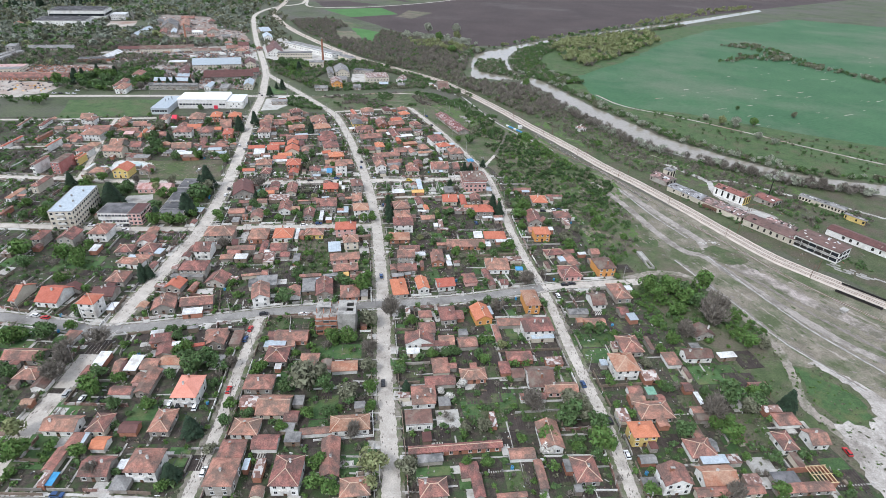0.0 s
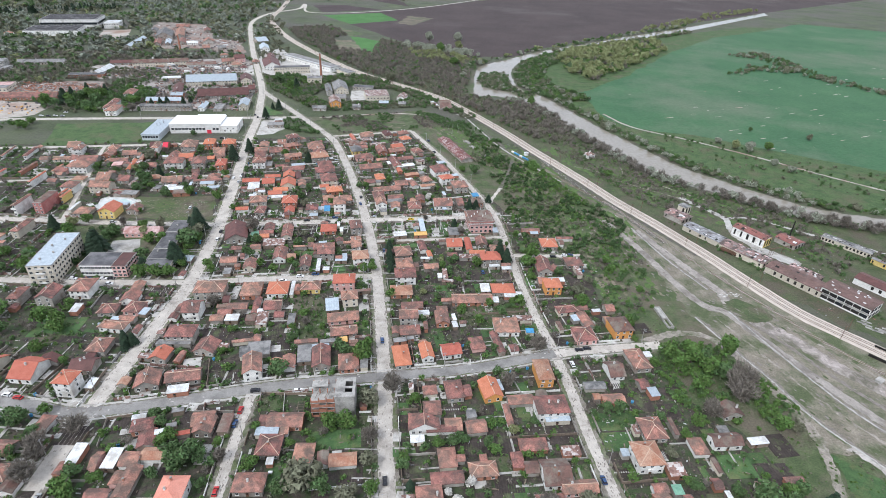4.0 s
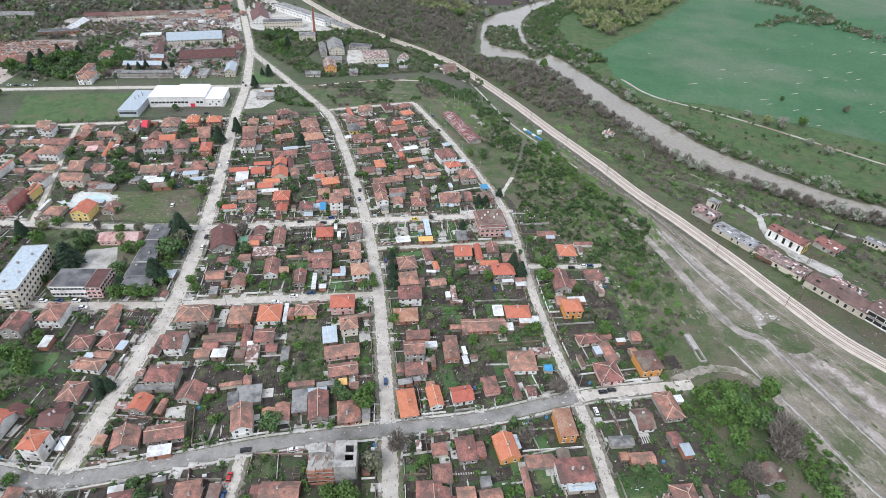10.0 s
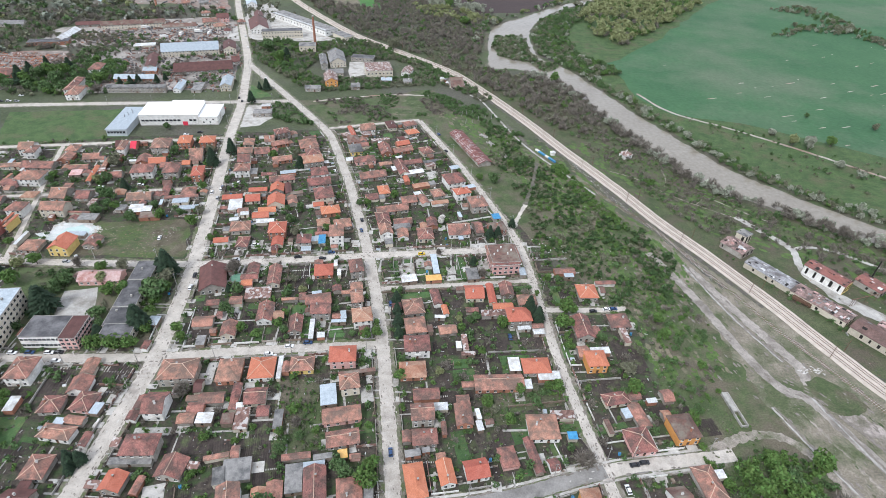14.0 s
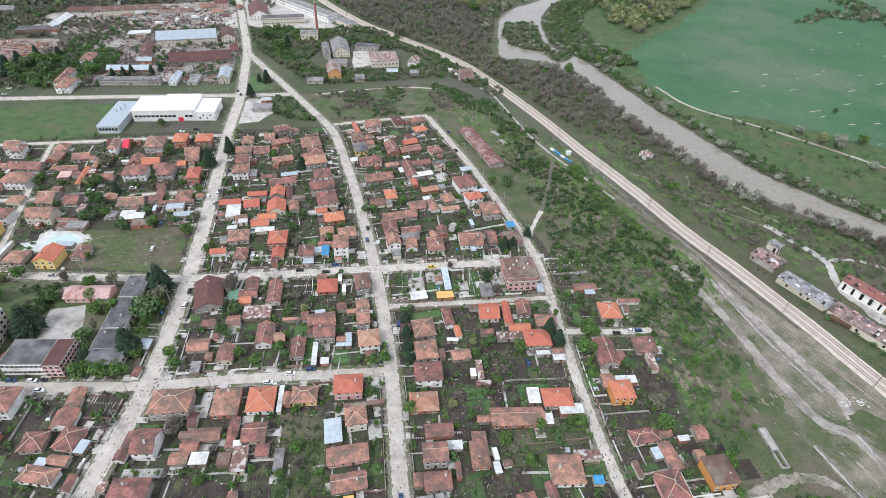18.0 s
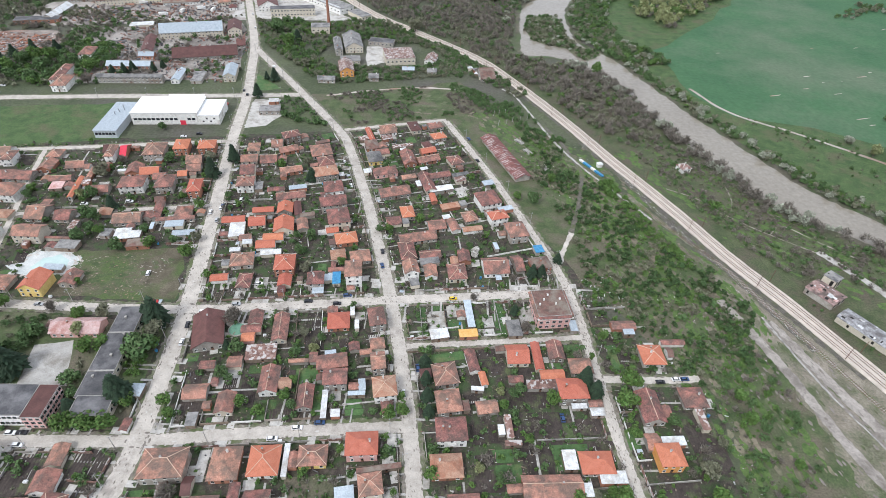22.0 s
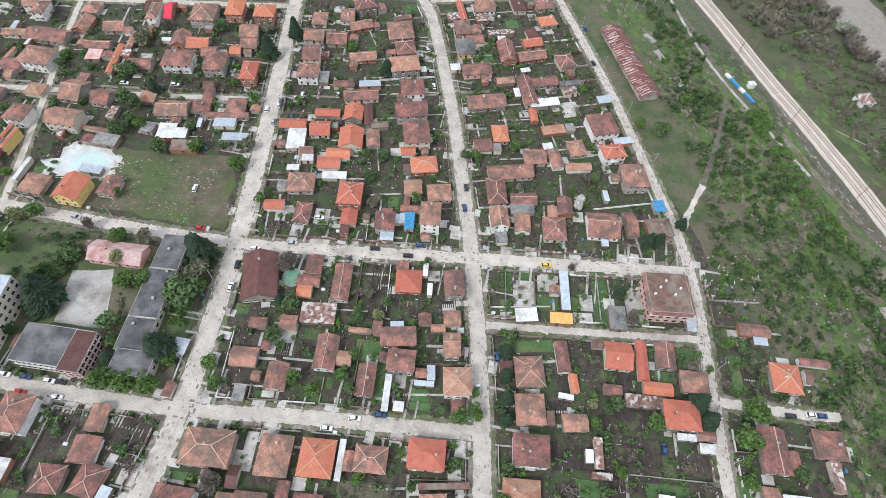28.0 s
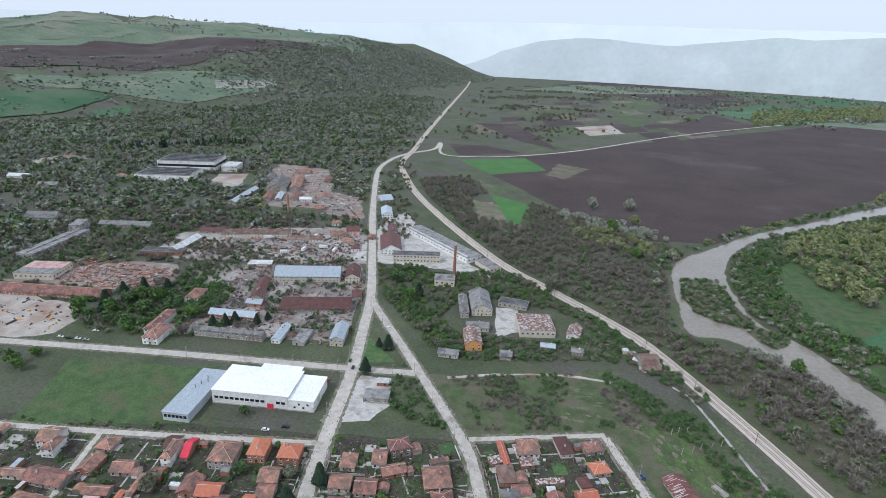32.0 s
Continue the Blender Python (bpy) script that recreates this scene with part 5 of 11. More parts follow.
house(-118.5, 321.7, 2.9, 3.6, 7, "h", "r", 0)
house(-117.6, 309.9, 3.3, 3.7, 6, "g", "r", 0)
house(-112.6, 276.4, 3.6, 7.2, 6, "g", "D", 0)
house(-110.4, 311.0, 7.6, 10.1, 6, "v", "r", 0)
house(-104.9, 270.3, 10.6, 6.0, 6, "g", "r", 0)
house(-101.8, 285.1, 11.0, 13.4, 6, "h", "r", 1)
house(-95.8, 323.0, 8.1, 13.6, 6, "v", "r", 1, "white")
house(-95.6, 274.3, 4.0, 8.3, 6, "v", "r", 0)
house(-87.9, 287.0, 11.6, 12.4, 6, "h", "o", 1, "white")
house(-86.6, 271.7, 9.4, 8.9, 6, "g", "r", 0)
shed(-80.3, 288.0, 2.1, 13.3, 6, "w")
house(-79.1, 315.8, 6.7, 11.8, 6, "v", "r", 0)
shed(-70.8, 313.0, 2.4, 13.4, 6, "w")
house(-70.5, 290.0, 11.0, 8.7, 6, "h", "r", 1, "yellow")
house(-68.1, 324.7, 10.3, 8.4, 6, "g", "r", 2)
shed(-65.6, 309.1, 3.8, 3.5, 6, "w")
house(-60.2, 322.5, 4.5, 3.7, 6, "g", "r", 0)
shed(-58.5, 318.8, 7.2, 2.0, 6, "m")
shed(-56.8, 323.1, 3.0, 5.7, 11, "m")
shed(-55.9, 273.4, 7.0, 11.1, 12, "m")
house(-52.7, 294.6, 12.5, 9.9, 6, "h", "o", 2, "pink")
house(-47.4, 278.9, 8.9, 8.7, 12, "h", "r", 2)
house(-47.0, 321.0, 10.1, 10.3, 11, "h", "a", 2)
shed(-45.3, 286.5, 16.7, 2.0, 12, "b")
house(-20.2, 316.9, 10.6, 11.1, 11, "h", "r", 1)
house(-20.2, 288.7, 12.4, 9.9, 6, "h", "a", 0)
house(-18.8, 302.6, 12.4, 10.6, 6, "h", "r", 2)
house(-13.6, 275.4, 11.7, 6.3, 6, "g", "r", 0)
shed(-8.0, 324.2, 5.5, 2.0, 0, "w")
house(-5.4, 329.6, 3.2, 7.2, 13, "v", "o", 0)
house(-4.3, 315.5, 9.1, 6.3, 11, "g", "r", 0)
shed(1.2, 305.3, 2.7, 4.4, 6, "w")
shed(4.2, 306.8, 2.8, 10.3, 6, "t")
house(4.9, 281.5, 6.0, 3.5, 6, "g", "r", 0)
shed(5.6, 299.6, 6.8, 2.2, 6, "t")
house(18.7, 282.8, 22.4, 8.9, 4, "g", "r", 0)
shed(19.5, 327.9, 12.9, 4.5, 5, "t")
shed(26.8, 293.7, 5.4, 8.0, 4, "w")
house(31.8, 324.6, 12.6, 10.4, 5, "h", "o", 2)
shed(34.2, 318.1, 6.6, 2.4, 5, "w")
house(36.7, 292.8, 13.1, 9.4, 4, "h", "o", 1)
house(41.2, 319.9, 6.3, 3.5, 5, "g", "r", 0)
shed(41.3, 315.5, 5.8, 3.4, 5, "w")
shed(42.0, 287.4, 10.2, 4.9, 4, "w")
house(60.9, 303.3, 5.8, 7.4, 5, "g", "r", 0)
house(63.6, 319.0, 9.6, 15.5, 5, "v", "r", 1)
house(65.1, 296.3, 10.0, 9.9, 5, "h", "o", 2, "orange")
shed(69.2, 303.8, 9.5, 4.0, 5, "w")
house(69.7, 275.6, 11.8, 6.7, 12, "h", "r", 0)
house(83.5, 325.1, 10.7, 10.1, 4, "h", "r", 0)
shed(84.1, 314.7, 3.3, 10.6, 4, "t")
shed(85.6, 275.1, 4.7, 2.4, 9, "w")
house(93.3, 278.2, 5.2, 6.8, 9, "g", "r", 0)
house(-282.4, 374.4, 2.9, 18.5, 1, "h", "r", 3, "white")
shed(-269.6, 379.3, 6.3, 19.1, 1, "b", 3, "pinkred")
house(-263.7, 344.8, 5.3, 17.7, 1, "h", "r", 2)
shed(-251.2, 379.1, 2.0, 13.1, 1, "w")
house(-241.2, 372.5, 10.9, 10.7, 1, "h", "r", 0)
house(-222.7, 372.2, 11.3, 13.1, 1, "v", "o", 2, "yellow")
shed(-222.4, 385.2, 10.1, 4.2, 1, "m")
house(-209.5, 377.9, 8.6, 10.1, 1, "v", "r", 0)
house(-137.8, 383.9, 8.7, 5.3, 11, "g", "o", 0)
house(-124.5, 382.2, 7.2, 10.8, 5, "h", "r", 0)
house(-113.2, 332.0, 6.3, 6.2, 7, "g", "r", 0)
house(-111.8, 351.2, 9.2, 4.9, 8, "g", "r", 0)
house(-111.8, 346.1, 5.9, 5.2, 8, "g", "o", 0)
house(-111.7, 358.2, 6.6, 8.8, 8, "v", "r", 0)
house(-104.7, 384.1, 6.9, 8.4, 8, "v", "o", 0)
shed(-103.6, 337.9, 13.3, 8.6, 8, "t")
house(-98.6, 352.5, 7.2, 16.5, 8, "v", "r", 0)
shed(-97.5, 385.6, 3.0, 3.2, 8, "b")
house(-88.7, 383.8, 8.6, 9.2, 8, "h", "r", 2)
shed(-86.8, 378.8, 5.7, 5.9, 8, "m")
house(-86.2, 334.3, 8.8, 2.2, 6, "g", "r", 0)
shed(-84.0, 387.6, 2.8, 4.8, 8, "m")
shed(-82.2, 388.5, 3.0, 5.0, 8, "m")
house(-80.1, 336.6, 3.7, 5.8, 8, "g", "r", 0)
shed(-79.1, 387.7, 4.2, 8.7, 8, "B")
shed(-73.1, 339.1, 5.0, 2.9, 13, "m")
house(-72.9, 358.6, 10.5, 10.4, 8, "h", "o", 0)
house(-71.6, 334.7, 13.5, 7.9, 13, "g", "r", 0)
house(-70.4, 389.3, 8.8, 12.2, 8, "h", "r", 3, "white")
shed(-67.4, 365.3, 2.1, 6.0, 8, "w")
shed(-64.0, 356.6, 2.1, 5.3, 8, "w")
house(-63.3, 343.7, 5.0, 4.9, 13, "v", "r", 0)
house(-57.7, 341.1, 5.6, 3.2, 13, "g", "r", 0)
house(-55.1, 360.1, 7.9, 11.6, 14, "h", "r", 2)
house(-53.2, 346.2, 6.7, 6.7, 13, "g", "r", 0)
house(-51.3, 334.2, 6.5, 9.5, 11, "g", "r", 2)
shed(-25.3, 353.4, 8.7, 5.7, 14, "w")
house(-21.9, 330.6, 10.8, 11.7, 13, "h", "r", 1)
shed(-11.8, 354.8, 8.8, 4.6, 8, "A")
shed(-11.3, 367.7, 3.6, 17.7, 8, "m")
house(-10.2, 339.1, 5.0, 12.4, 13, "v", "r", 0)
house(3.1, 346.9, 5.7, 3.2, 8, "g", "b", 0)
house(8.6, 330.2, 6.6, 3.8, 5, "g", "r", 0)
shed(9.8, 359.4, 6.7, 10.0, 8, "c")
house(10.0, 343.3, 10.3, 10.9, 5, "g", "o", 1)
house(19.2, 343.6, 4.2, 15.6, 5, "v", "o", 0)
house(24.7, 333.7, 10.9, 5.1, 5, "g", "o", 0)
house(27.7, 346.9, 7.4, 10.5, 5, "v", "r", 0)
house(38.0, 338.8, 10.3, 8.5, 5, "h", "r", 0)
shed(38.1, 362.6, 3.6, 6.6, 6, "m")
house(62.4, 365.0, 12.0, 5.5, 5, "g", "r", 0)
house(71.5, 346.9, 10.9, 11.4, 3, "h", "o", 1)
house(80.4, 349.5, 2.8, 5.9, 4, "g", "b", 0)
house(83.5, 355.8, 11.6, 3.2, 4, "g", "r", 0)
house(-337.2, 425.2, 2.5, 25.5, 1, "h", "o", 1, "white")
house(-323.1, 442.4, 2.4, 22.2, 1, "h", "r", 1)
house(-302.0, 445.1, 2.0, 15.1, 1, "h", "a", 0)
house(-301.3, 420.3, 2.0, 20.8, 1, "h", "o", 2, "white")
house(-294.9, 440.8, 10.1, 8.2, 1, "g", "r", 0)
house(-290.8, 420.8, 6.6, 6.4, 1, "g", "r", 0)
house(-284.3, 446.0, 16.7, 13.3, 1, "h", "r", 2, "white")
house(-274.3, 426.5, 9.1, 8.1, 1, "h", "a", 0)
house(-269.9, 407.7, 10.3, 10.6, 1, "h", "r", 2, "white")
house(-267.7, 392.6, 2.0, 16.4, 1, "h", "o", 2)
house(-264.1, 392.3, 2.0, 13.1, 1, "h", "o", 2, "yellow")
house(-255.5, 429.4, 10.6, 14.3, 1, "g", "r", 0)
house(-248.0, 409.6, 15.3, 10.7, 1, "g", "r", 2)
house(-240.1, 428.1, 9.1, 10.3, 1, "g", "r", 0)
house(-233.2, 408.4, 13.7, 2.0, 1, "g", "r", 0)
shed(-230.8, 419.7, 3.9, 7.7, 1, "t")
shed(-224.8, 402.8, 11.0, 6.9, 1, "c")
house(-220.0, 433.7, 7.5, 8.3, 11, "h", "a", 0)
shed(-210.2, 414.6, 5.7, 6.4, 1, "c")
house(-204.5, 428.4, 15.2, 10.6, 11, "g", "r", 0)
shed(-201.1, 414.2, 8.2, 9.3, 10, "w")
shed(-194.1, 414.2, 5.8, 6.3, 10, "w")
house(-191.2, 436.9, 5.3, 17.0, 11, "v", "r", 0)
shed(-189.2, 407.0, 12.1, 6.4, 10, "b")
shed(-188.4, 422.3, 2.1, 6.0, 10, "m")
house(-178.2, 429.9, 21.0, 3.7, 11, "g", "r", 0)
shed(-177.4, 425.7, 10.2, 6.3, 10, "m")
house(-176.0, 436.4, 9.6, 11.5, 11, "h", "r", 0)
shed(-169.2, 417.5, 11.8, 4.7, 10, "m")
house(-145.6, 431.7, 12.9, 6.3, 11, "g", "o", 0)
shed(-141.2, 423.0, 8.4, 12.8, 11, "w")
shed(-136.7, 405.3, 5.5, 3.2, 11, "w")
house(-134.4, 416.5, 6.7, 5.7, 11, "g", "r", 0)
shed(-132.2, 412.4, 5.2, 3.8, 11, "w")
house(-132.1, 431.4, 9.6, 9.7, 11, "g", "o", 0)
house(-131.9, 442.8, 12.2, 5.4, 10, "g", "o", 0)
house(-130.3, 397.6, 12.1, 10.6, 11, "h", "r", 1)
house(-122.0, 411.9, 10.4, 7.2, 11, "g", "o", 0)
house(-119.6, 444.9, 9.2, 10.2, 10, "v", "o", 0)
house(-119.5, 418.2, 11.1, 6.7, 11, "g", "o", 0)
shed(-117.5, 405.2, 10.9, 4.1, 11, "w")
house(-116.2, 428.3, 11.3, 12.6, 11, "v", "o", 1)
house(-112.4, 445.5, 4.5, 14.2, 17, "v", "D", 0)
house(-106.9, 394.6, 10.6, 12.2, 8, "h", "o", 2)
house(-106.3, 430.8, 6.4, 10.2, 17, "v", "r", 0)
house(-105.4, 440.4, 8.3, 4.1, 17, "g", "b", 0)
house(-88.5, 426.9, 7.0, 5.4, 17, "g", "o", 0)
house(-86.5, 436.5, 12.6, 14.3, 17, "h", "r", 2)
house(-82.3, 396.2, 2.7, 8.0, 8, "v", "r", 0)
house(-81.6, 406.2, 8.1, 8.4, 15, "h", "a", 0)
house(-79.7, 394.3, 9.6, 3.4, 8, "g", "r", 0)
house(-79.4, 419.5, 12.2, 9.7, 17, "h", "o", 1)
house(-69.5, 405.3, 10.8, 9.4, 15, "h", "r", 0)
house(-54.9, 438.3, 8.8, 8.2, 15, "g", "r", 0)
house(-47.7, 447.4, 7.8, 11.2, 15, "h", "o", 0)
house(-44.9, 412.0, 8.8, 14.9, 14, "h", "r", 0)
house(-41.7, 395.4, 8.1, 10.1, 15, "v", "r", 2)
house(-40.1, 424.2, 21.2, 8.3, 17, "g", "r", 0)
house(-32.4, 409.6, 11.7, 7.1, 14, "g", "r", 0)
shed(-32.4, 404.5, 10.5, 5.5, 15, "c")
house(-31.4, 396.6, 6.9, 9.4, 8, "v", "r", 0)
house(-30.0, 436.0, 10.5, 9.0, 15, "g", "r", 0)
house(-20.1, 437.1, 5.9, 11.4, 21, "v", "r", 0)
house(-17.7, 396.4, 10.0, 12.1, 8, "h", "r", 1)
house(-13.9, 409.9, 6.8, 9.9, 8, "v", "r", 0)
house(-10.8, 445.9, 8.4, 9.9, 21, "h", "r", 0)
house(-9.2, 434.6, 11.8, 4.7, 15, "g", "a", 0)
house(2.6, 402.4, 13.9, 13.0, 8, "g", "r", 1)
shed(3.8, 419.7, 2.3, 5.9, 15, "m")
house(5.8, 445.1, 11.2, 8.5, 21, "h", "o", 2, "white")
house(14.8, 406.2, 5.1, 12.9, 15, "g", "r", 0)
house(15.7, 432.1, 11.4, 13.7, 15, "h", "r", 2)
house(26.9, 406.6, 11.1, 9.5, 15, "h", "b", 1)
shed(27.4, 419.0, 5.2, 6.1, 15, "B")
house(-359.5, 474.5, 2.0, 24.1, 9, "h", "r", 1, "white")
house(-341.7, 474.9, 3.7, 21.0, 9, "h", "r", 1)
house(-322.8, 463.2, 6.6, 7.3, 9, "g", "r", 0)
shed(-311.9, 466.6, 2.8, 10.2, 9, "m")
house(-310.8, 487.4, 10.4, 11.8, 9, "g", "r", 2, "white")
house(-306.0, 463.8, 18.4, 5.8, 9, "g", "r", 0)
house(-305.1, 482.7, 7.4, 11.3, 9, "h", "r", 2, "white")
shed(-298.2, 459.4, 2.0, 8.1, 1, "w")
house(-290.6, 465.3, 21.9, 10.6, 1, "g", "r", 0)
house(-281.7, 492.3, 9.0, 10.2, 6, "h", "r", 0)
house(-278.7, 477.8, 9.0, 12.5, 6, "v", "r", 0)
house(-262.2, 463.9, 12.8, 6.6, 11, "g", "r", 0)
house(-261.6, 480.1, 11.1, 9.3, 11, "g", "r", 0)
shed(-260.7, 456.4, 7.6, 7.8, 11, "P")
house(-250.2, 501.3, 7.3, 11.0, 11, "g", "D", 0)
house(-248.8, 455.4, 3.4, 22.6, 11, "v", "o", 0)
house(-247.9, 470.8, 3.4, 15.6, 11, "v", "r", 0)
house(-245.6, 494.2, 6.0, 15.1, 11, "h", "r", 2, "white")
house(-243.7, 480.7, 6.6, 8.8, 11, "g", "r", 0)
house(-240.0, 500.4, 4.3, 15.5, 11, "g", "R", 0)
house(-234.5, 454.8, 12.6, 8.7, 11, "g", "r", 0)
house(-223.4, 477.8, 9.9, 12.0, 11, "v", "r", 0)
house(-219.2, 499.6, 13.4, 15.7, 11, "h", "r", 2)
house(-216.1, 460.4, 14.9, 12.6, 11, "h", "r", 2, "white")
house(-213.2, 477.4, 11.7, 9.5, 11, "g", "o", 0)
house(-205.2, 472.5, 7.9, 8.2, 11, "g", "r", 0)
house(-204.4, 507.3, 9.8, 13.4, 11, "h", "o", 2)
house(-197.1, 462.8, 10.8, 14.3, 11, "h", "r", 2)
house(-192.5, 476.7, 5.9, 7.2, 11, "g", "o", 0)
house(-191.0, 493.4, 10.2, 11.0, 11, "g", "r", 0)
house(-187.9, 508.7, 11.5, 11.5, 11, "h", "o", 2)
house(-187.5, 483.4, 8.9, 9.1, 11, "g", "r", 0)
house(-177.9, 459.9, 8.2, 14.1, 11, "h", "o", 2)
house(-156.3, 498.1, 11.0, 9.8, 10, "g", "r", 0)
house(-151.6, 480.3, 9.1, 12.3, 10, "g", "r", 2)
house(-149.2, 466.7, 10.9, 11.0, 10, "h", "r", 2)
shed(-146.2, 484.0, 4.4, 4.4, 10, "t")
house(-143.6, 498.4, 11.1, 10.7, 10, "g", "r", 0)
shed(-141.2, 466.6, 4.7, 8.4, 10, "c")
house(-130.1, 464.5, 10.5, 5.1, 10, "g", "r", 0)
house(-129.7, 481.3, 4.2, 7.4, 10, "v", "r", 0)
house(-126.3, 487.1, 14.3, 7.6, 20, "g", "r", 0)
house(-119.4, 458.2, 17.5, 7.9, 17, "g", "r", 0)
shed(-117.3, 467.2, 10.9, 4.2, 17, "m")
house(-105.9, 498.9, 10.8, 11.6, 20, "h", "r", 1)
house(-102.8, 483.3, 15.3, 11.8, 20, "h", "a", 2)
shed(-100.4, 460.8, 3.1, 4.7, 17, "r")
house(-95.6, 469.4, 12.0, 12.0, 17, "h", "r", 1)
house(-92.3, 451.2, 15.7, 10.7, 17, "g", "r", 2)
shed(-77.1, 490.3, 5.2, 4.7, 17, "w")
house(-74.8, 507.4, 10.1, 13.8, 17, "h", "c", 1, "yellow")
house(-65.7, 490.5, 15.7, 9.1, 20, "h", "r", 1)
house(-57.4, 467.3, 19.3, 10.0, 20, "g", "r", 1)
house(-52.1, 509.1, 8.9, 17.9, 17, "v", "r", 0)
house(-50.0, 486.2, 9.7, 5.2, 20, "g", "r", 0)
shed(-40.6, 496.3, 5.1, 3.0, 25, "w")
house(-38.8, 509.1, 15.7, 8.2, 25, "g", "r", 0)
house(-37.8, 480.4, 7.7, 21.1, 20, "v", "r", 0)
house(-33.1, 463.7, 4.0, 9.0, 15, "v", "o", 0)
house(-30.2, 489.5, 14.2, 6.7, 21, "g", "r", 0)
shed(-28.6, 473.9, 15.4, 5.4, 21, "w")
house(-22.5, 456.3, 11.7, 5.8, 21, "h", "a", 0)
house(-20.3, 508.4, 9.6, 10.8, 25, "h", "r", 1)
shed(-16.6, 491.7, 11.4, 3.5, 21, "c")
shed(-16.5, 486.1, 7.0, 5.6, 21, "t")
house(0.3, 462.1, 13.6, 14.5, 21, "h", "r", 2)
shed(1.4, 483.1, 7.4, 5.2, 21, "m")
shed(11.0, 456.0, 9.5, 4.1, 21, "m")
shed(-162.3, 569.7, 15.5, 9.5, 8, "c", 1, "grey")
house(-157.9, 512.9, 8.3, 11.4, 10, "h", "r", 0)
house(-143.4, 519.3, 7.8, 11.8, 10, "g", "r", 0)
house(-135.8, 528.4, 11.9, 9.3, 30, "h", "r", 2)
house(-134.3, 512.7, 12.8, 7.8, 30, "g", "r", 0)
house(-113.5, 525.3, 10.1, 3.8, 30, "g", "r", 0)
house(-111.9, 512.6, 14.2, 15.3, 20, "h", "r", 1)
shed(-85.2, 533.4, 7.9, 5.7, 30, "t")
house(-81.9, 539.0, 4.1, 18.5, 20, "v", "o", 0)
house(-78.9, 524.5, 9.1, 12.9, 17, "h", "b", 0)
house(-70.5, 515.9, 9.5, 7.8, 17, "g", "r", 0)
house(-70.1, 545.1, 13.0, 7.9, 20, "g", "r", 0)
house(-70.0, 550.3, 12.2, 8.3, 20, "h", "r", 0)
shed(-69.4, 536.2, 7.5, 6.2, 20, "t")
shed(-57.2, 525.0, 14.8, 3.7, 20, "t")
house(-51.1, 553.4, 8.0, 14.2, 20, "h", "D", 1)
house(-40.5, 529.1, 6.4, 7.3, 25, "h", "D", 0)
house(-39.5, 520.3, 10.9, 7.5, 25, "g", "o", 0)
house(-35.7, 556.8, 11.3, 8.7, 25, "h", "r", 1)
house(-32.8, 540.9, 10.4, 8.7, 25, "h", "o", 1)
house(-343.5, 611.3, 8.8, 31.6, 9, "h", "r", 2, "white")
house(-334.0, 595.8, 11.7, 20.6, 9, "h", "r", 2, "white")
house(-286.9, 610.8, 51.6, 6.6, 6, "g", "c", 2)
house(-253.1, 622.6, 7.3, 23.3, 6, "v", "m", 1, "white")
shed(-236.5, 623.2, 9.0, 20.0, 6, "c")
shed(-163.7, 585.4, 7.6, 5.8, 11, "w")
house(-346.6, 658.4, 11.3, 18.4, 9, "h", "r", 2, "white")
house(-306.0, 687.6, 10.6, 40.0, 17, "v", "D", 1)
house(-301.3, 639.7, 37.4, 10.5, 6, "g", "m", 1)
house(-296.6, 662.4, 13.6, 9.0, 6, "g", "m", 1)
house(-248.6, 674.2, 55.4, 21.0, 17, "g", "D", 1)
house(-212.1, 631.7, 10.3, 24.5, 11, "v", "m", 2, "cream")
house(-118.1, 653.7, 12.7, 24.2, 14, "v", "t", 2, "orange")
house(4.4, 658.3, 13.5, 21.9, 14, "g", "b", 0)
shed(-337.2, 741.6, 22.2, 10.3, 17, "w")
house(-280.7, 727.0, 58.1, 22.4, 17, "g", "m", 2, "cream")
house(-243.3, 740.0, 13.5, 27.0, 17, "v", "D", 2, "cream")
house(-225.4, 702.3, 8.3, 13.4, 17, "g", "D", 0)
house(-134.3, 705.3, 7.7, 32.7, 14, "v", "c", 2)
house(-122.0, 715.3, 17.4, 36.5, 14, "v", "c", 2, "cream")

# ---- larger buildings ----
PANE = mesh_of("window", join(box(-0.85, -0.05, -0.75, 0.85, 0.02, 0.75), box(-0.75, -0.07, -0.65, -0.03, -0.05, 0.65), box(0.03, -0.07, -0.65, 0.75, -0.05, 0.65)), [FRAME, GLASS], [0] * 6 + [1] * 12)


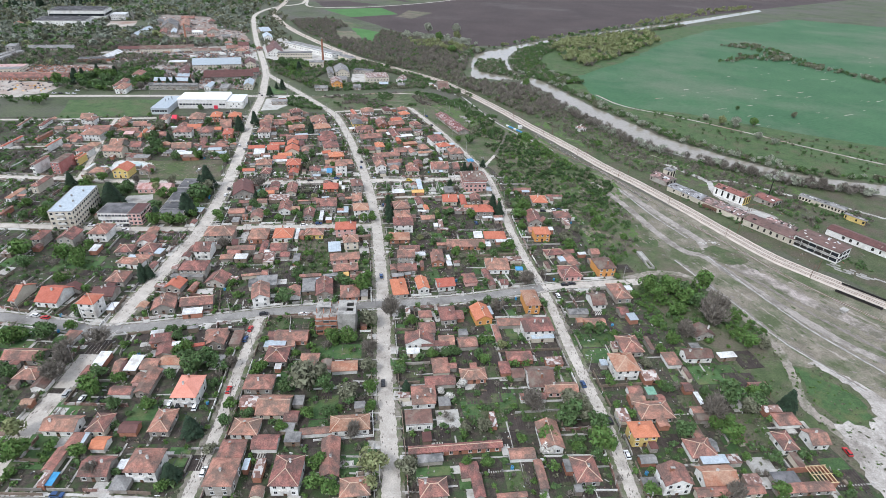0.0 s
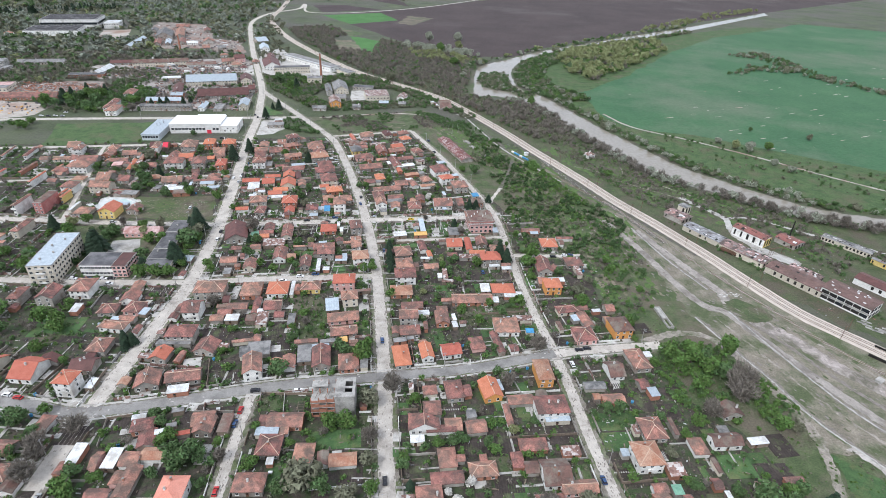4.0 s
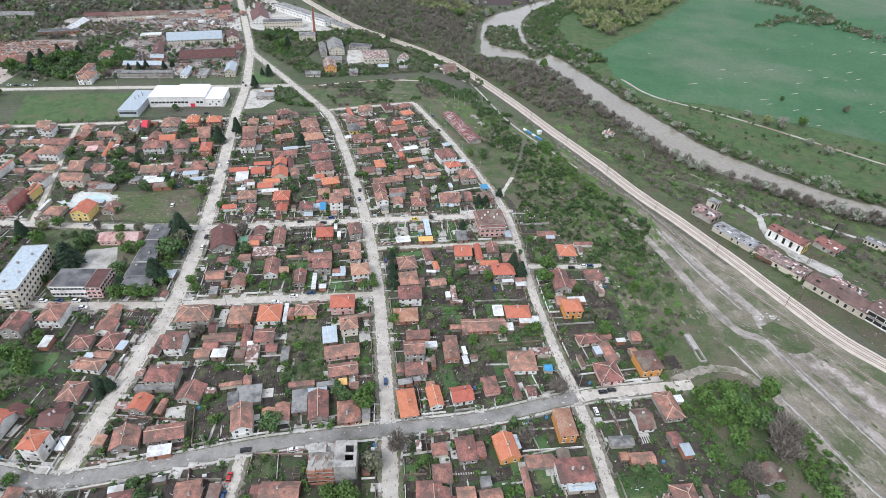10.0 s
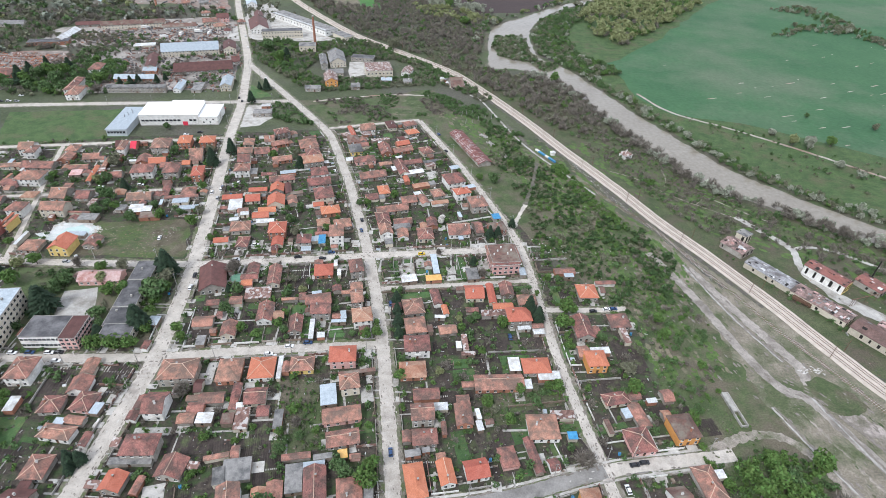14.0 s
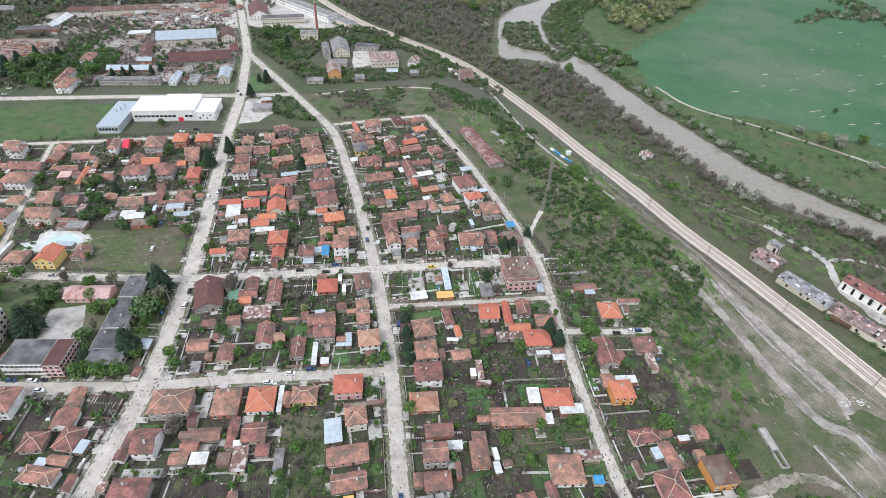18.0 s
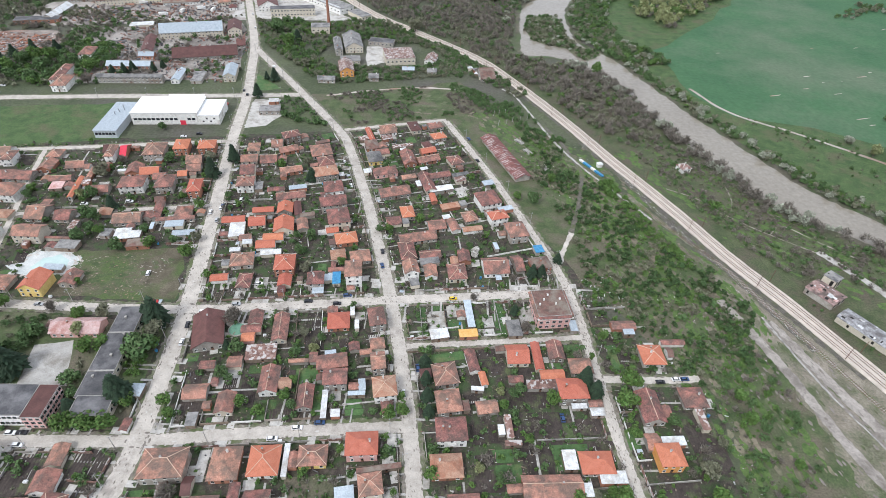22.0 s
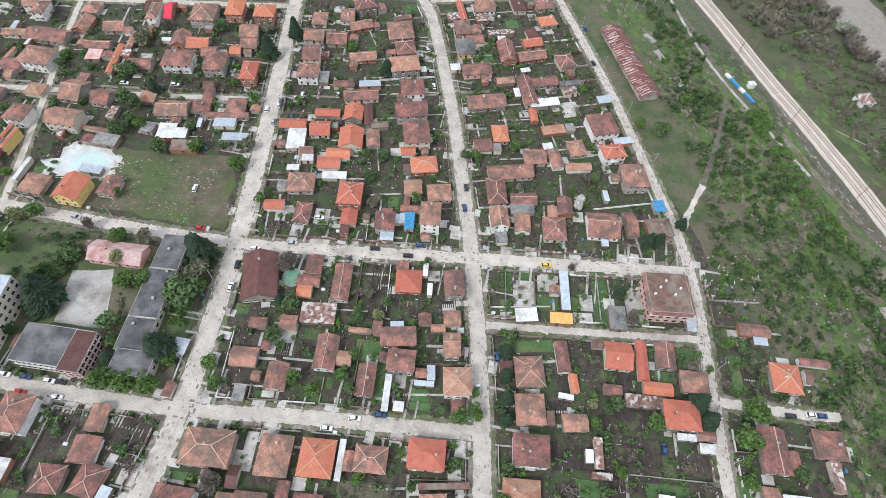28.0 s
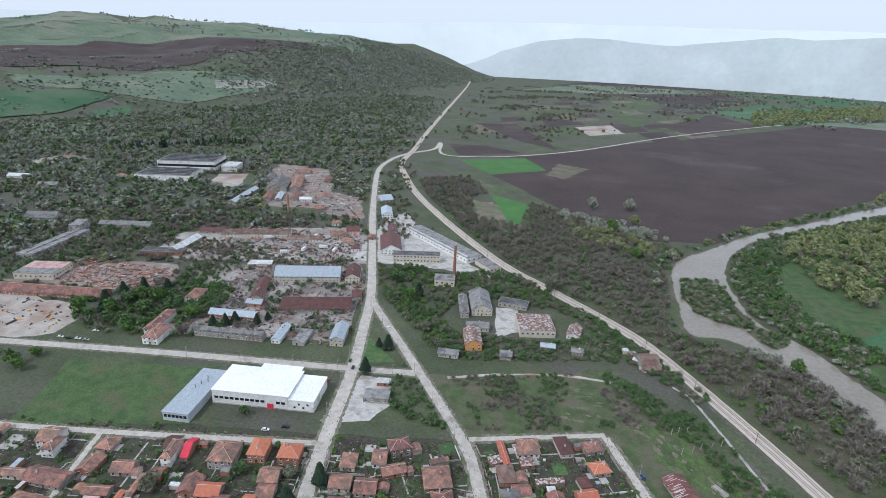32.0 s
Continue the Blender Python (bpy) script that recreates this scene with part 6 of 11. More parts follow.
def slab_building(name, label, x, y, w, d, rot, h, wall, roof, floors, east=True, west=False, pane=PANE, gap=3.0, edge=0.35, south=True, category="building"):
    """A block with a flat roof behind a low parapet, floors of windows on the sides that show."""
    root = thing(name, pose(x, y, 0, 0, 0, rot), label, category)
    claim(x, y, w, d, rot)
    a, b = w / 2, d / 2
    part("wall", box(-a, -b, -0.3, a, b, h), wall, root)
    top = part("roof", box(-a - 0.15, -b - 0.15, h, a + 0.15, b + 0.15, h + 0.18), roof, root)
    for g in (box(-a - 0.2, -b - 0.2, h + 0.18, a + 0.2, -b, h + edge), box(-a - 0.2, b, h + 0.18, a + 0.2, b + 0.2, h + edge), box(-a - 0.2, -b, h + 0.18, -a, b, h + edge), box(a, -b, h + 0.18, a + 0.2, b, h + edge)):
        part("parapet", g, CONCRETE, top)
    step = h / floors
    for k in range(floors):
        z = step * (k + 0.55)
        n, m = max(1, round(w / gap)), max(1, round(d / gap))
        if south:
            for i in range(n):
                part("window", pane, None, root).location = (-a + (i + 0.5) * w / n, -b, z)
        for use, s in ((east, 1), (west, -1)):
            if use:
                for i in range(m):
                    part("window", pane, None, root).matrix_basis = pose(s * a, -b + (i + 0.5) * d / m, z, 0, 0, 90 * s)
    return root


def roof_vents(root, spots, h):
    for x, y in spots:
        part("roof_vent", join(box(x - 0.4, y - 0.4, h, x + 0.4, y + 0.4, h + 0.9), box(x - 0.5, y - 0.5, h + 0.9, x + 0.5, y + 0.5, h + 1.05)), CONCRETE, root)


PINKWALL = WALL["pink"]
b = slab_building("school_block", "long low school wing with a dark bitumen roof", -166.5, 334, 10.5, 50, 5, 4.3, WALL["cream"], TILE["k"], 1, gap=3.4, category="school")
roof_vents(b, [(-2, -15), (1, -4), (2, 8), (-1, 18)], 4.4)
for yy in (-12, 9):
    part("roof_upstand", box(-5.2, yy - 0.3, 4.4, 5.2, yy + 0.3, 4.9), CONCRETE, b)
slab_building("school_hall", "square school hall with a grey flat roof", -160.5, 304.8, 14, 9, 4, 5.2, WALL["cream"], TILE["k"], 1, gap=3.5, category="school")
b = slab_building("school_gym", "two-storey school building with strip windows and grey roof", -192.5, 304.6, 18, 14, 3, 7.0, WALL["white"], TILE["k"], 2, east=False, gap=2.1, category="school")
b = slab_building("school_stair_wing", "brick-red end wing with a red sheet roof", -179.6, 304.6, 7.5, 15, 3, 7.2, PINKWALL, TILE["D"], 3, gap=2.3, category="school")
house(-189, 347, 22, 10, 4, "g", "P", 1, "pink")
b = slab_building("apartment_block", "four-storey cream apartment block with a pale roof", -218.5, 306, 13, 37, 8, 12, WALL["cream"], TILE["m"], 4, gap=3.1, category="apartments")
roof_vents(b, [(-2, -12), (2, -5), (-2, 3), (2, 10)], 12.2)
for k in range(4):
    part("balcony", join(box(-2.2, -19.7, 1.2 + 3 * k, 2.2, -18.5, 1.35 + 3 * k), box(-2.2, -19.7, 1.35 + 3 * k, 2.2, -19.6, 2.2 + 3 * k)), WALL["white"], b)
house(-130.5, 348.5, 14, 21, 17, "v", "D", 1)
pool = thing("swimming_pool", pose(-119, 352, 0, 0, 0, 10), "small kidney-shaped garden pool with green water", "pool")
part("rim", tube((0, 0, -0.1), (0, 0, 0.3), 4.4, 4.2, 16), PAVE, pool)
part("pool_water", tube((0, 0, 0.2), (0, 0, 0.34), 3.7, 3.7, 16), TILE["G"], pool)

# three-storey pink block with a tiled apron roof
b = slab_building("community_block", "three-storey pink block with a patched black flat roof", 27.5, 371, 15.5, 17, 8, 8.8, PINKWALL, TILE["b"], 3, east=False, west=True, gap=2.9)
for (p, q) in (((-7.9, -8.6), (7.9, -8.6)), ((-7.9, 8.6), (-7.9, -8.6)), ((7.9, -8.6), (7.9, 8.6))):
    dx, dy = q[0] - p[0], q[1] - p[1]
    n = Vector((dy, -dx)).normalized() * 1.3
    v = [(p[0], p[1], 8.9), (q[0], q[1], 8.9), (q[0] + n.x, q[1] + n.y, 8.2), (p[0] + n.x, p[1] + n.y, 8.2)]
    v += [(x, y, z - 0.2) for x, y, z in v]
    part("roof_apron", (v, [(0, 3, 2, 1), (4, 5, 6, 7), (0, 1, 5, 4), (1, 2, 6, 5), (2, 3, 7, 6), (3, 0, 4, 7)]), TILE["r"], b)
part("cornice", box(-8.6, -9.9, 7.6, 8.6, -9.5, 8.2), WALL["white"], b)
for i in range(5):
    part("roof_chimney", box(-6 + 2.6 * i, -1.5 + (i % 3) * 3, 8.9, -5.3 + 2.6 * i, -0.8 + (i % 3) * 3, 10), WALL["white"], b)

# unfinished frame building
ruin = thing("unfinished_building", pose(-42.5, 204, 0, 0, 0, 4), "abandoned unfinished four-storey building of bare concrete and brick", "building")
claim(-42.5, 204, 20, 13, 4)
part("gable_block", join(box(0.5, -5.5, -0.2, 8.5, -5.2, 11), box(8.2, -5.5, -0.2, 8.5, 5.5, 11), box(0.5, 5.2, -0.2, 8.5, 5.5, 11), box(0.5, -5.2, -0.2, 0.8, 5.2, 11)), CONCRETE, ruin)
part("top_slab", join(box(0.4, -5.6, 11, 8.6, -3.0, 11.3), box(0.4, -3.0, 11, 4.4, 5.6, 11.3), box(7.4, -3.0, 11, 8.6, 5.6, 11.3), box(4.4, -0.6, 11, 7.4, 0.4, 11.3), box(4.4, 3.4, 11, 7.4, 5.6, 11.3)), CONCRETE, ruin)
for k in range(4):
    part("floor_slab", box(-9.5, -5.5, 2.7 * k + 2.4, 0.4, 5.5, 2.7 * k + 2.6) if k < 3 else box(-9.5, 1.5, 10.2, -3, 5.5, 10.4), CONCRETE, ruin)
    for i in range(4):
        for j in range(3):
            part("column", box(-9.4 + 3.1 * i, -5.4 + 5.2 * j, 2.7 * k, -9.0 + 3.1 * i, -5.0 + 5.2 * j, 2.7 * k + 2.45), WALL["brick"], ruin)
    for i in range(3):
        part("brick_panel", box(-8.9 + 3.1 * i, -5.45, 2.7 * k, -6.4 + 3.1 * i, -5.15, 2.7 * k + (0.9 + 0.4 * ((i + k) % 3))), WALL["brick"], ruin)
part("fallen_beams", join(*[tube((-8 + 1.3 * i, -3 + (i * 1.7) % 5, 7.9), (-6 + 1.1 * i, 2 - (i * 2.3) % 4, 9.6), 0.12, 0.12, 4) for i in range(6)]), TIMBER, ruin)

# long barn beside the east lane
b = thing("barn", pose(14, 517, 0, 0, 0, 22), "long old barn with patchy red and white corrugated roof", "barn")
claim(14, 517, 12, 58, 22)
BARNRED = material("rusty_red_barn_sheet", (0.13, 0.055, 0.05), (0.22, 0.1, 0.09), 0.5, 2.5, vary=0.5)
BARNPALE = material("pale_faded_barn_sheet", (0.36, 0.3, 0.29), (0.56, 0.5, 0.48), 0.5, 2.5, vary=0.4)
v, f = box(-5, -28, -0.2, 5, 28, 3)
v += [(0, -28, 5), (0, 28, 5)]
part("wall", (v, [q for q in f if q != (4, 5, 6, 7)] + [(4, 5, 8), (6, 7, 9), (5, 6, 9, 8), (7, 4, 8, 9)]), WALL["grey"], b)
rb = random.Random(5)
FLAT = [(3, 2, 1, 0), (4, 5, 6, 7), (0, 1, 5, 4), (1, 2, 6, 5), (2, 3, 7, 6), (3, 0, 4, 7)]


def barn_strip(name, s, y0, y1, x0, x1, lift, mat):
    """A strip of the barn's roof between two distances from the ridge."""
    q = [(s * x0, y0, 5.25 - 0.4 * x0 + lift), (s * x1, y0, 5.25 - 0.4 * x1 + lift), (s * x1, y1, 5.25 - 0.4 * x1 + lift), (s * x0, y1, 5.25 - 0.4 * x0 + lift)]
    part(name, ([*q, *[(p[0], p[1], p[2] + 0.07) for p in q]], FLAT), mat, b)


yy = -29.0
while yy < 28.5:
    step = rb.uniform(1.3, 1.9)
    for s in (-1, 1):
        barn_strip("roof_sheet", s, yy, yy + step, 0.0, 6 + rb.uniform(-0.4, 0.3), 0, BARNRED)
    for _ in range(2):
        if rb.random() < 0.8:
            y0, x0 = yy + rb.uniform(0, step - 0.3), rb.choice((0.05, 0.05, 1.5, 3.0))
            barn_strip("bleached_sheet", -1, y0, y0 + rb.uniform(0.2, 0.45), x0, min(5.9, x0 + rb.uniform(2.2, 5.5)), 0.09, BARNPALE)
    if rb.random() < 0.35:
        barn_strip("bleached_sheet", 1, yy + 0.2, yy + 0.6, 0.05, rb.uniform(2, 5), 0.09, BARNPALE)
    yy += step
for x_, y_ in ((12, 567), (18, 570), (23, 574), (29, 576), (35, 580), (9, 583), (13, 585), (18, 587)):
    g = thing("concrete_post", pose(x_, y_, 0, 0, 4, 0), "leaning pale concrete post in the meadow", "post", "meadow posts")
    part("shaft", tube((0, 0, 0), (0, 0, 4.5), 0.2, 0.16, 5), CONCRETE, g)
for k, (x_, y_) in enumerate(((-9, 671), (-4, 668), (1, 665), (6, 659), (11, 655), (2, 653), (-3, 660), (8, 651))):
    shed(x_, y_, 4.5 + k % 3, 4 + k % 2, 20 + 9 * k, "wctmwcwt"[k])
trough = thing("concrete_trough", pose(122, 273, 0, 0, 0, 6), "long weathered concrete trough lying in the grass", "trough")
for g in (box(-1.6, -9, 0, -1.2, 9, 1.3), box(1.2, -9, 0, 1.6, 9, 1.3), box(-1.2, -9, 0, 1.2, -8.6, 1.3), box(-1.2, 8.6, 0, 1.2, 9, 1.3), box(-1.2, -1, 0, 1.2, 9, 0.9)):
    part("panel", g, CONCRETE, trough)
for x, y, r in ((31, 529, 30), (41, 508, 24), (26, 543, 40)):
    t = thing("concrete_trough", pose(x, y, 0, 0, 0, r), "short broken concrete trough in the meadow", "trough")
    part("panel", box(-1.4, -4, 0, -1.1, 4, 1.2), CONCRETE, t)
    part("panel", box(1.1, -4, 0, 1.4, 4, 1.2), CONCRETE, t)
    part("panel", box(-1.1, -4, 0, 1.1, 4, 0.5), CONCRETE, t)

# crossing keeper's barrier and cabin beside the railway
b = thing("crossing_barrier", pose(73, 511, 0, 0, 0, -59), "long blue and white barrier beside the railway", "barrier")
for i in range(6):
    part("barrier_panel", box(-12 + 4 * i, -0.8, 0.2, -8.2 + 4 * i, 0.8, 1.3), TILE["B"] if i % 3 else WALL["white"], b)
b = thing("white_cabin", pose(79, 514, 0, 0, 0, 20), "small white keeper cabin by the railway", "cabin")
part("wall", box(-1.6, -1.4, 0, 1.6, 1.4, 2.6), WALL["white"], b)
part("roof", box(-1.9, -1.7, 2.6, 1.9, 1.7, 2.8), TILE["w"], b)
# timber roof frame under construction
b = thing("roof_frame", pose(133, 126.5, 0, 0, 0, 6), "new timber roof frame on unfinished brick walls", "building")
claim(133, 126.5, 15, 8, 6)
part("wall", join(box(-7, -3.5, -0.1, 7, -3.2, 2.6), box(-7, 3.2, -0.1, 7, 3.5, 2.6), box(-7, -3.2, -0.1, -6.7, 3.2, 2.6), box(6.7, -3.2, -0.1, 7, 3.2, 2.6)), WALL["brick"], b)
PINE = material("fresh_pine_timber", (0.5, 0.38, 0.22), (0.6, 0.47, 0.3), 1.0, 6.0)
for i in range(6):
    part("joist", box(-0.5 + 1.4 * i, -3.6, 2.6, -0.3 + 1.4 * i, 3.6, 2.8), PINE, b)
for y in (-3.5, 0, 3.5):
    part("plate", box(-0.6, y - 0.1, 2.8, 7.2, y + 0.1, 3.0), PINE, b)
# white factory
WHITE_ROOF = material("white_membrane_roof", (0.75, 0.76, 0.77), (0.86, 0.86, 0.86), 0.05, 1.0, rough=0.6, vary=0.0)
PANELGREY = material("grey_sandwich_panel", (0.4, 0.43, 0.45), (0.5, 0.53, 0.55), 0.1, 1.5, rough=0.5, vary=0.0)
f = thing("factory_hall", pose(-225, 556, 0, 0, 0, 6.5), "large white modern factory hall with a strip of windows", "factory")
claim(-228, 553, 78, 40, 6)
part("wall", box(-30, -13, -0.3, 16, 14, 9), WALL["white"], f)
part("annex_wall", box(16, -13, -0.3, 31, 13, 7.2), WALL["white"], f)
v, fc = box(-30.3, -13.3, 0, 16.3, 14.3, 0.3)
part("roof", ([(x, y, z + 9 + 0.9 * (1 - abs(y) / 14)) for x, y, z in v], fc), WHITE_ROOF, f)
part("annex_roof", box(15.9, -13.3, 7.2, 31.3, 13.3, 7.6), WHITE_ROOF, f)
part("rear_roof", box(-12, 14.3, 8.2, 14, 20, 8.5), WHITE_ROOF, f)
part("rear_wall", box(-11.6, 14, 0, 13.6, 19.6, 8.2), WALL["white"], f)
for i in range(14):
    if i not in (10, 11):
        part("window", box(-28.6 + 3.1 * i, -13.08, 3.6, -26.2 + 3.1 * i, -12.95, 5.2), GLASS, f)
part("red_door", box(3.2, -13.12, 0, 7.0, -12.95, 3.4), TILE["R"], f, "red roller door")
part("plinth", box(-30.1, -13.1, -0.3, 31.1, -12.9, 0.7), CONCRETE, f)
for i in range(4):
    part("small_window", box(19 + 2.6 * i, -13.08, 2 + 2.2 * (i % 2), 20.2 + 2.6 * i, -12.95, 3.2 + 2.2 * (i % 2)), GLASS, f)
g = thing("factory_annex", pose(-264.5, 541, 0, 0, 0, 5.5), "grey metal-clad annex with roof pipes", "factory")
part("wall", box(-7.5, -22, -0.3, 7.5, 22, 5.6), PANELGREY, g)
v, fc = box(-8, -22.5, 5.6, 8, 22.5, 5.9)
part("roof", ([(x, y, z + 0.8 * (1 - abs(x) / 8)) for x, y, z in v], fc), TILE["m"], g)
for x, y in ((0, 6), (2.5, 9), (1, 12), (-1.5, 2)):
    part("roof_pipe", tube((x, y, 5.8), (x, y, 8.4), 0.3, 0.3, 8), STEEL, g)
for i in range(6):
    part("window", box(-6.8 + 2.3 * i, -22.08, 2.4, -5.0 + 2.3 * i, -21.95, 4.2), GLASS, g)

# ruined depots between railway and river
def depot(label, x, y, w, d, rot, h, wall, roof, scraps, scrap_mats, holes, seed, rise=1.2, gable=None, open_side=-1, gap=4.2):
    """A long abandoned shed: walls, low two-slope roof with broken sheets, holes and big openings painted as black
    plates.
    """
    r = random.Random(seed)
    root = thing("depot", pose(x, y, 0, 0, 0, rot), label, "depot", "ruined depots")
    claim(x, y, w, d, rot)
    a, b = w / 2, d / 2
    v, f = box(-a, -b, -0.3, a, b, h)
    v += [(0, -b, h + rise), (0, b, h + rise)]
    f = [q for q in f if q != (4, 5, 6, 7)] + [(4, 5, 8), (6, 7, 9), (5, 6, 9, 8), (7, 4, 8, 9)]
    part("wall", (v, f), wall, root)
    if gable:
        part("gable_wall", box(-a + 0.1, -b - 0.06, 0, a - 0.1, -b + 0.02, h), gable, root, "yellow plastered end wall")
    for s in (-1, 1):
        e = 0.4
        q = [(0, -b - e, h + rise + 0.1), (s * (a + e), -b - e, h - 0.1), (s * (a + e), b + e, h - 0.1), (0, b + e, h + rise + 0.1)]
        part("roof_slope", ([*q, *[(p[0], p[1], p[2] + 0.15) for p in q]], [(3, 2, 1, 0), (4, 5, 6, 7), (0, 1, 5, 4), (1, 2, 6, 5), (2, 3, 7, 6), (3, 0, 4, 7)]), roof, root)

    def on_roof(name, mat, n, wide, long, lift):
        for _ in range(n):
            px_, py, s = r.uniform(0.4, a - 0.3), r.uniform(-b + 0.5, b - 0.5), r.choice((-1, 1))
            ww, dd = r.uniform(0.3, wide), r.uniform(0.5, long)
            x0, x1 = max(0.05, px_ - ww / 2), min(a + 0.2, px_ + ww / 2)
            g = []
            for xx, yy in ((x0, py - dd / 2), (x1, py - dd / 2 + r.uniform(-0.2, 0.2)), (x1, py + dd / 2), (x0, py + dd / 2 + r.uniform(-0.2, 0.2))):
                g.append((s * xx, yy, h + 0.25 + rise * (1 - xx / a) + lift))
            part(name, ([*g, *[(p[0], p[1], p[2] + 0.04) for p in g]], [(3, 2, 1, 0), (4, 5, 6, 7), (0, 1, 5, 4), (1, 2, 6, 5), (2, 3, 7, 6), (3, 0, 4, 7)]), mat, root)

    # Holes and openings are black plates, painted as the shade inside.
    on_roof("roof_hole", SHADE_AND_IRON, holes, 2.6, 2.4, 0.0)
    for k, mat in enumerate(scrap_mats):
        on_roof("roof_scrap", mat, scraps * 2 // (3 * len(scrap_mats)), 2.2, 2.6, 0.06 + 0.04 * k)
    m = max(1, round(d / gap))
    for i in range(m):
        yy = -b + (i + 0.5) * d / m
        ww = r.uniform(0.4, 0.8)
        if r.random() < 0.25:
            continue
        part("opening", box(open_side * a - 0.06, yy - ww, 1.1, open_side * a + 0.06, yy + ww, h - 0.9), SHADE_AND_IRON, root)
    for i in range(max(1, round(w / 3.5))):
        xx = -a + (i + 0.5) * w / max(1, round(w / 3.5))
        part("opening", box(xx - 0.8, -b - 0.1, 0.9, xx + 0.8, -b + 0.04, h - 0.7), SHADE_AND_IRON, root)
    return root


# Near-black for the painted shade of hollows and for dark iron parts.
SHADE_AND_IRON = material("dark_hollow_interior", (0.012, 0.011, 0.01), (0.03, 0.027, 0.025), 0.5, 3.0)
BROWNROOF = material("brown_bitumen_sheet_roof", (0.12, 0.072, 0.062), (0.2, 0.13, 0.115), 0.25, 2.4, vary=0.1, third=(0.1, 0.07, 0.06), amount=0.3, grain_amount=0.6)
REDROOF = material("faded_dark_red_roof", (0.19, 0.075, 0.062), (0.29, 0.13, 0.11), 0.4, 2.4, vary=0.1, third=(0.13, 0.08, 0.07), amount=0.3, grain_amount=0.7)
SILVER = material("weathered_silver_roofing", (0.2, 0.2, 0.205), (0.4, 0.4, 0.41), 0.5, 2.0, vary=0.05, third=(0.13, 0.12, 0.12), amount=0.35, grain_amount=0.7)
FADED = material("broken_pink_grey_roofing", (0.2, 0.12, 0.105), (0.36, 0.26, 0.24), 0.7, 2.4, vary=0.05, third=(0.1, 0.08, 0.07), amount=0.35, grain_amount=0.7)
depot("long abandoned shed with silvery weathered roofing", 183, 368, 10, 28, 33, 3.6, WALL["cream"], SILVER, 18, (TILE["w"], TILE["c"]), 6, 1, 0.9)
depot("ruined shed with broken pink roofing sheets and pale gaps", 199, 343, 11, 30, 34, 3.6, WALL["cream"], FADED, 54, (TILE["w"], TILE["P"], TILE["c"]), 14, 2, 1.0)
depot("abandoned workshop with brown roof and yellow walls", 217, 314, 12.5, 33, 34, 4.2, WALL["cream"], BROWNROOF, 6, (TILE["c"],), 3, 3, 1.2)
depot("ruined shed with broken grey roof behind the workshop", 226.5, 321, 6, 18, 34, 3.4, WALL["grey"], FADED, 24, (TILE["P"], TILE["w"]), 8, 4, 0.4)
depot("two-storey ruined depot with yellow end wall and red roof", 214, 366, 9, 23, 33, 6.0, WALL["white"], REDROOF, 8, (TILE["P"],), 12, 5, 1.3, WALL["yellow"])
depot("low ruined shed with collapsed dark red roof", 238, 361, 11, 14, 30, 3.6, WALL["grey"], REDROOF, 6, (TILE["w"],), 7, 6, 1.0)
depot("ruined brick house with broken red roof", 174, 394, 12, 15, 33, 3.8, WALL["grey"], FADED, 20, (TILE["P"], TILE["w"]), 6, 7, 1.4)
depot("small two-storey ruin with a flat grey roof", 182, 404, 6.5, 6.5, 33, 6.2, WALL["cream"], TILE["c"], 4, (TILE["k"],), 1, 8, 0.2)
depot("long store with dark red roof and white wall band", 269, 298, 11, 46, 33, 4.0, WALL["white"], TILE["D"], 4, (TILE["b"],), 0, 9, 1.2)
depot("long low ruin with pale concrete roof by the river", 276, 358, 6.5, 30, 38, 3.6, WALL["cream"], TILE["c"], 14, (TILE["w"], CONCRETE), 5, 10, 0.3, gap=2.2)
depot("roofless yellow wall ruin by the river", 284, 334, 3.0, 13, 34, 3.6, WALL["yellow"], TILE["c"], 6, (TILE["t"],), 4, 11, 0.1, gap=2.0)
b = thing("depot_office", pose(234, 291, 0, 0, 0, 33), "two-storey abandoned depot with brown roof and strip windows", "depot", "ruined depots")
claim(234, 291, 15, 26, 33)
part("wall", box(-7.2, -13, -0.3, 7.2, 13, 7.2), WALL["white"], b)
for s in (-1, 1):
    q = [(0, -13.5, 8.3), (s * 7.8, -13.5, 7.3), (s * 7.8, 13.5, 7.3), (0, 13.5, 8.3)]
    part("roof_slope", ([*q, *[(p[0], p[1], p[2] + 0.15) for p in q]], [(3, 2, 1, 0), (4, 5, 6, 7), (0, 1, 5, 4), (1, 2, 6, 5), (2, 3, 7, 6), (3, 0, 4, 7)]), BROWNROOF, b)
# Black plates paint the dark rooms behind; every third west pane is glass.
for z0, z1 in ((1.0, 2.9), (4.3, 6.3)):
    for i in range(6):
        part("window", box(-7.27, -12.6 + 4.2 * i, z0, -7.1, -12.6 + 4.2 * i + 3.9, z1), SHADE_AND_IRON if i % 3 else GLASS, b)
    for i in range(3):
        part("window", box(-6.4 + 4.4 * i, -13.07, z0, -3.2 + 4.4 * i, -12.9, z1), SHADE_AND_IRON, b)
part("facade_band", box(-7.3, -13, 3.1, -7.15, 13, 4.1), CONCRETE, b, "grey concrete band")
rr = random.Random(12)
for _ in range(13):
    xx, yy, s = rr.uniform(1, 6.5), rr.uniform(-12, 12), rr.choice((-1, 1))
    zz = 8.5 - xx / 7.8
    part("roof_scrap", box(s * xx - rr.uniform(0.3, 0.7), yy - rr.uniform(0.3, 1), zz - 0.06, s * xx + rr.uniform(0.3, 0.7), yy + rr.uniform(0.3, 1), zz + 0.1), TILE["w"], b)
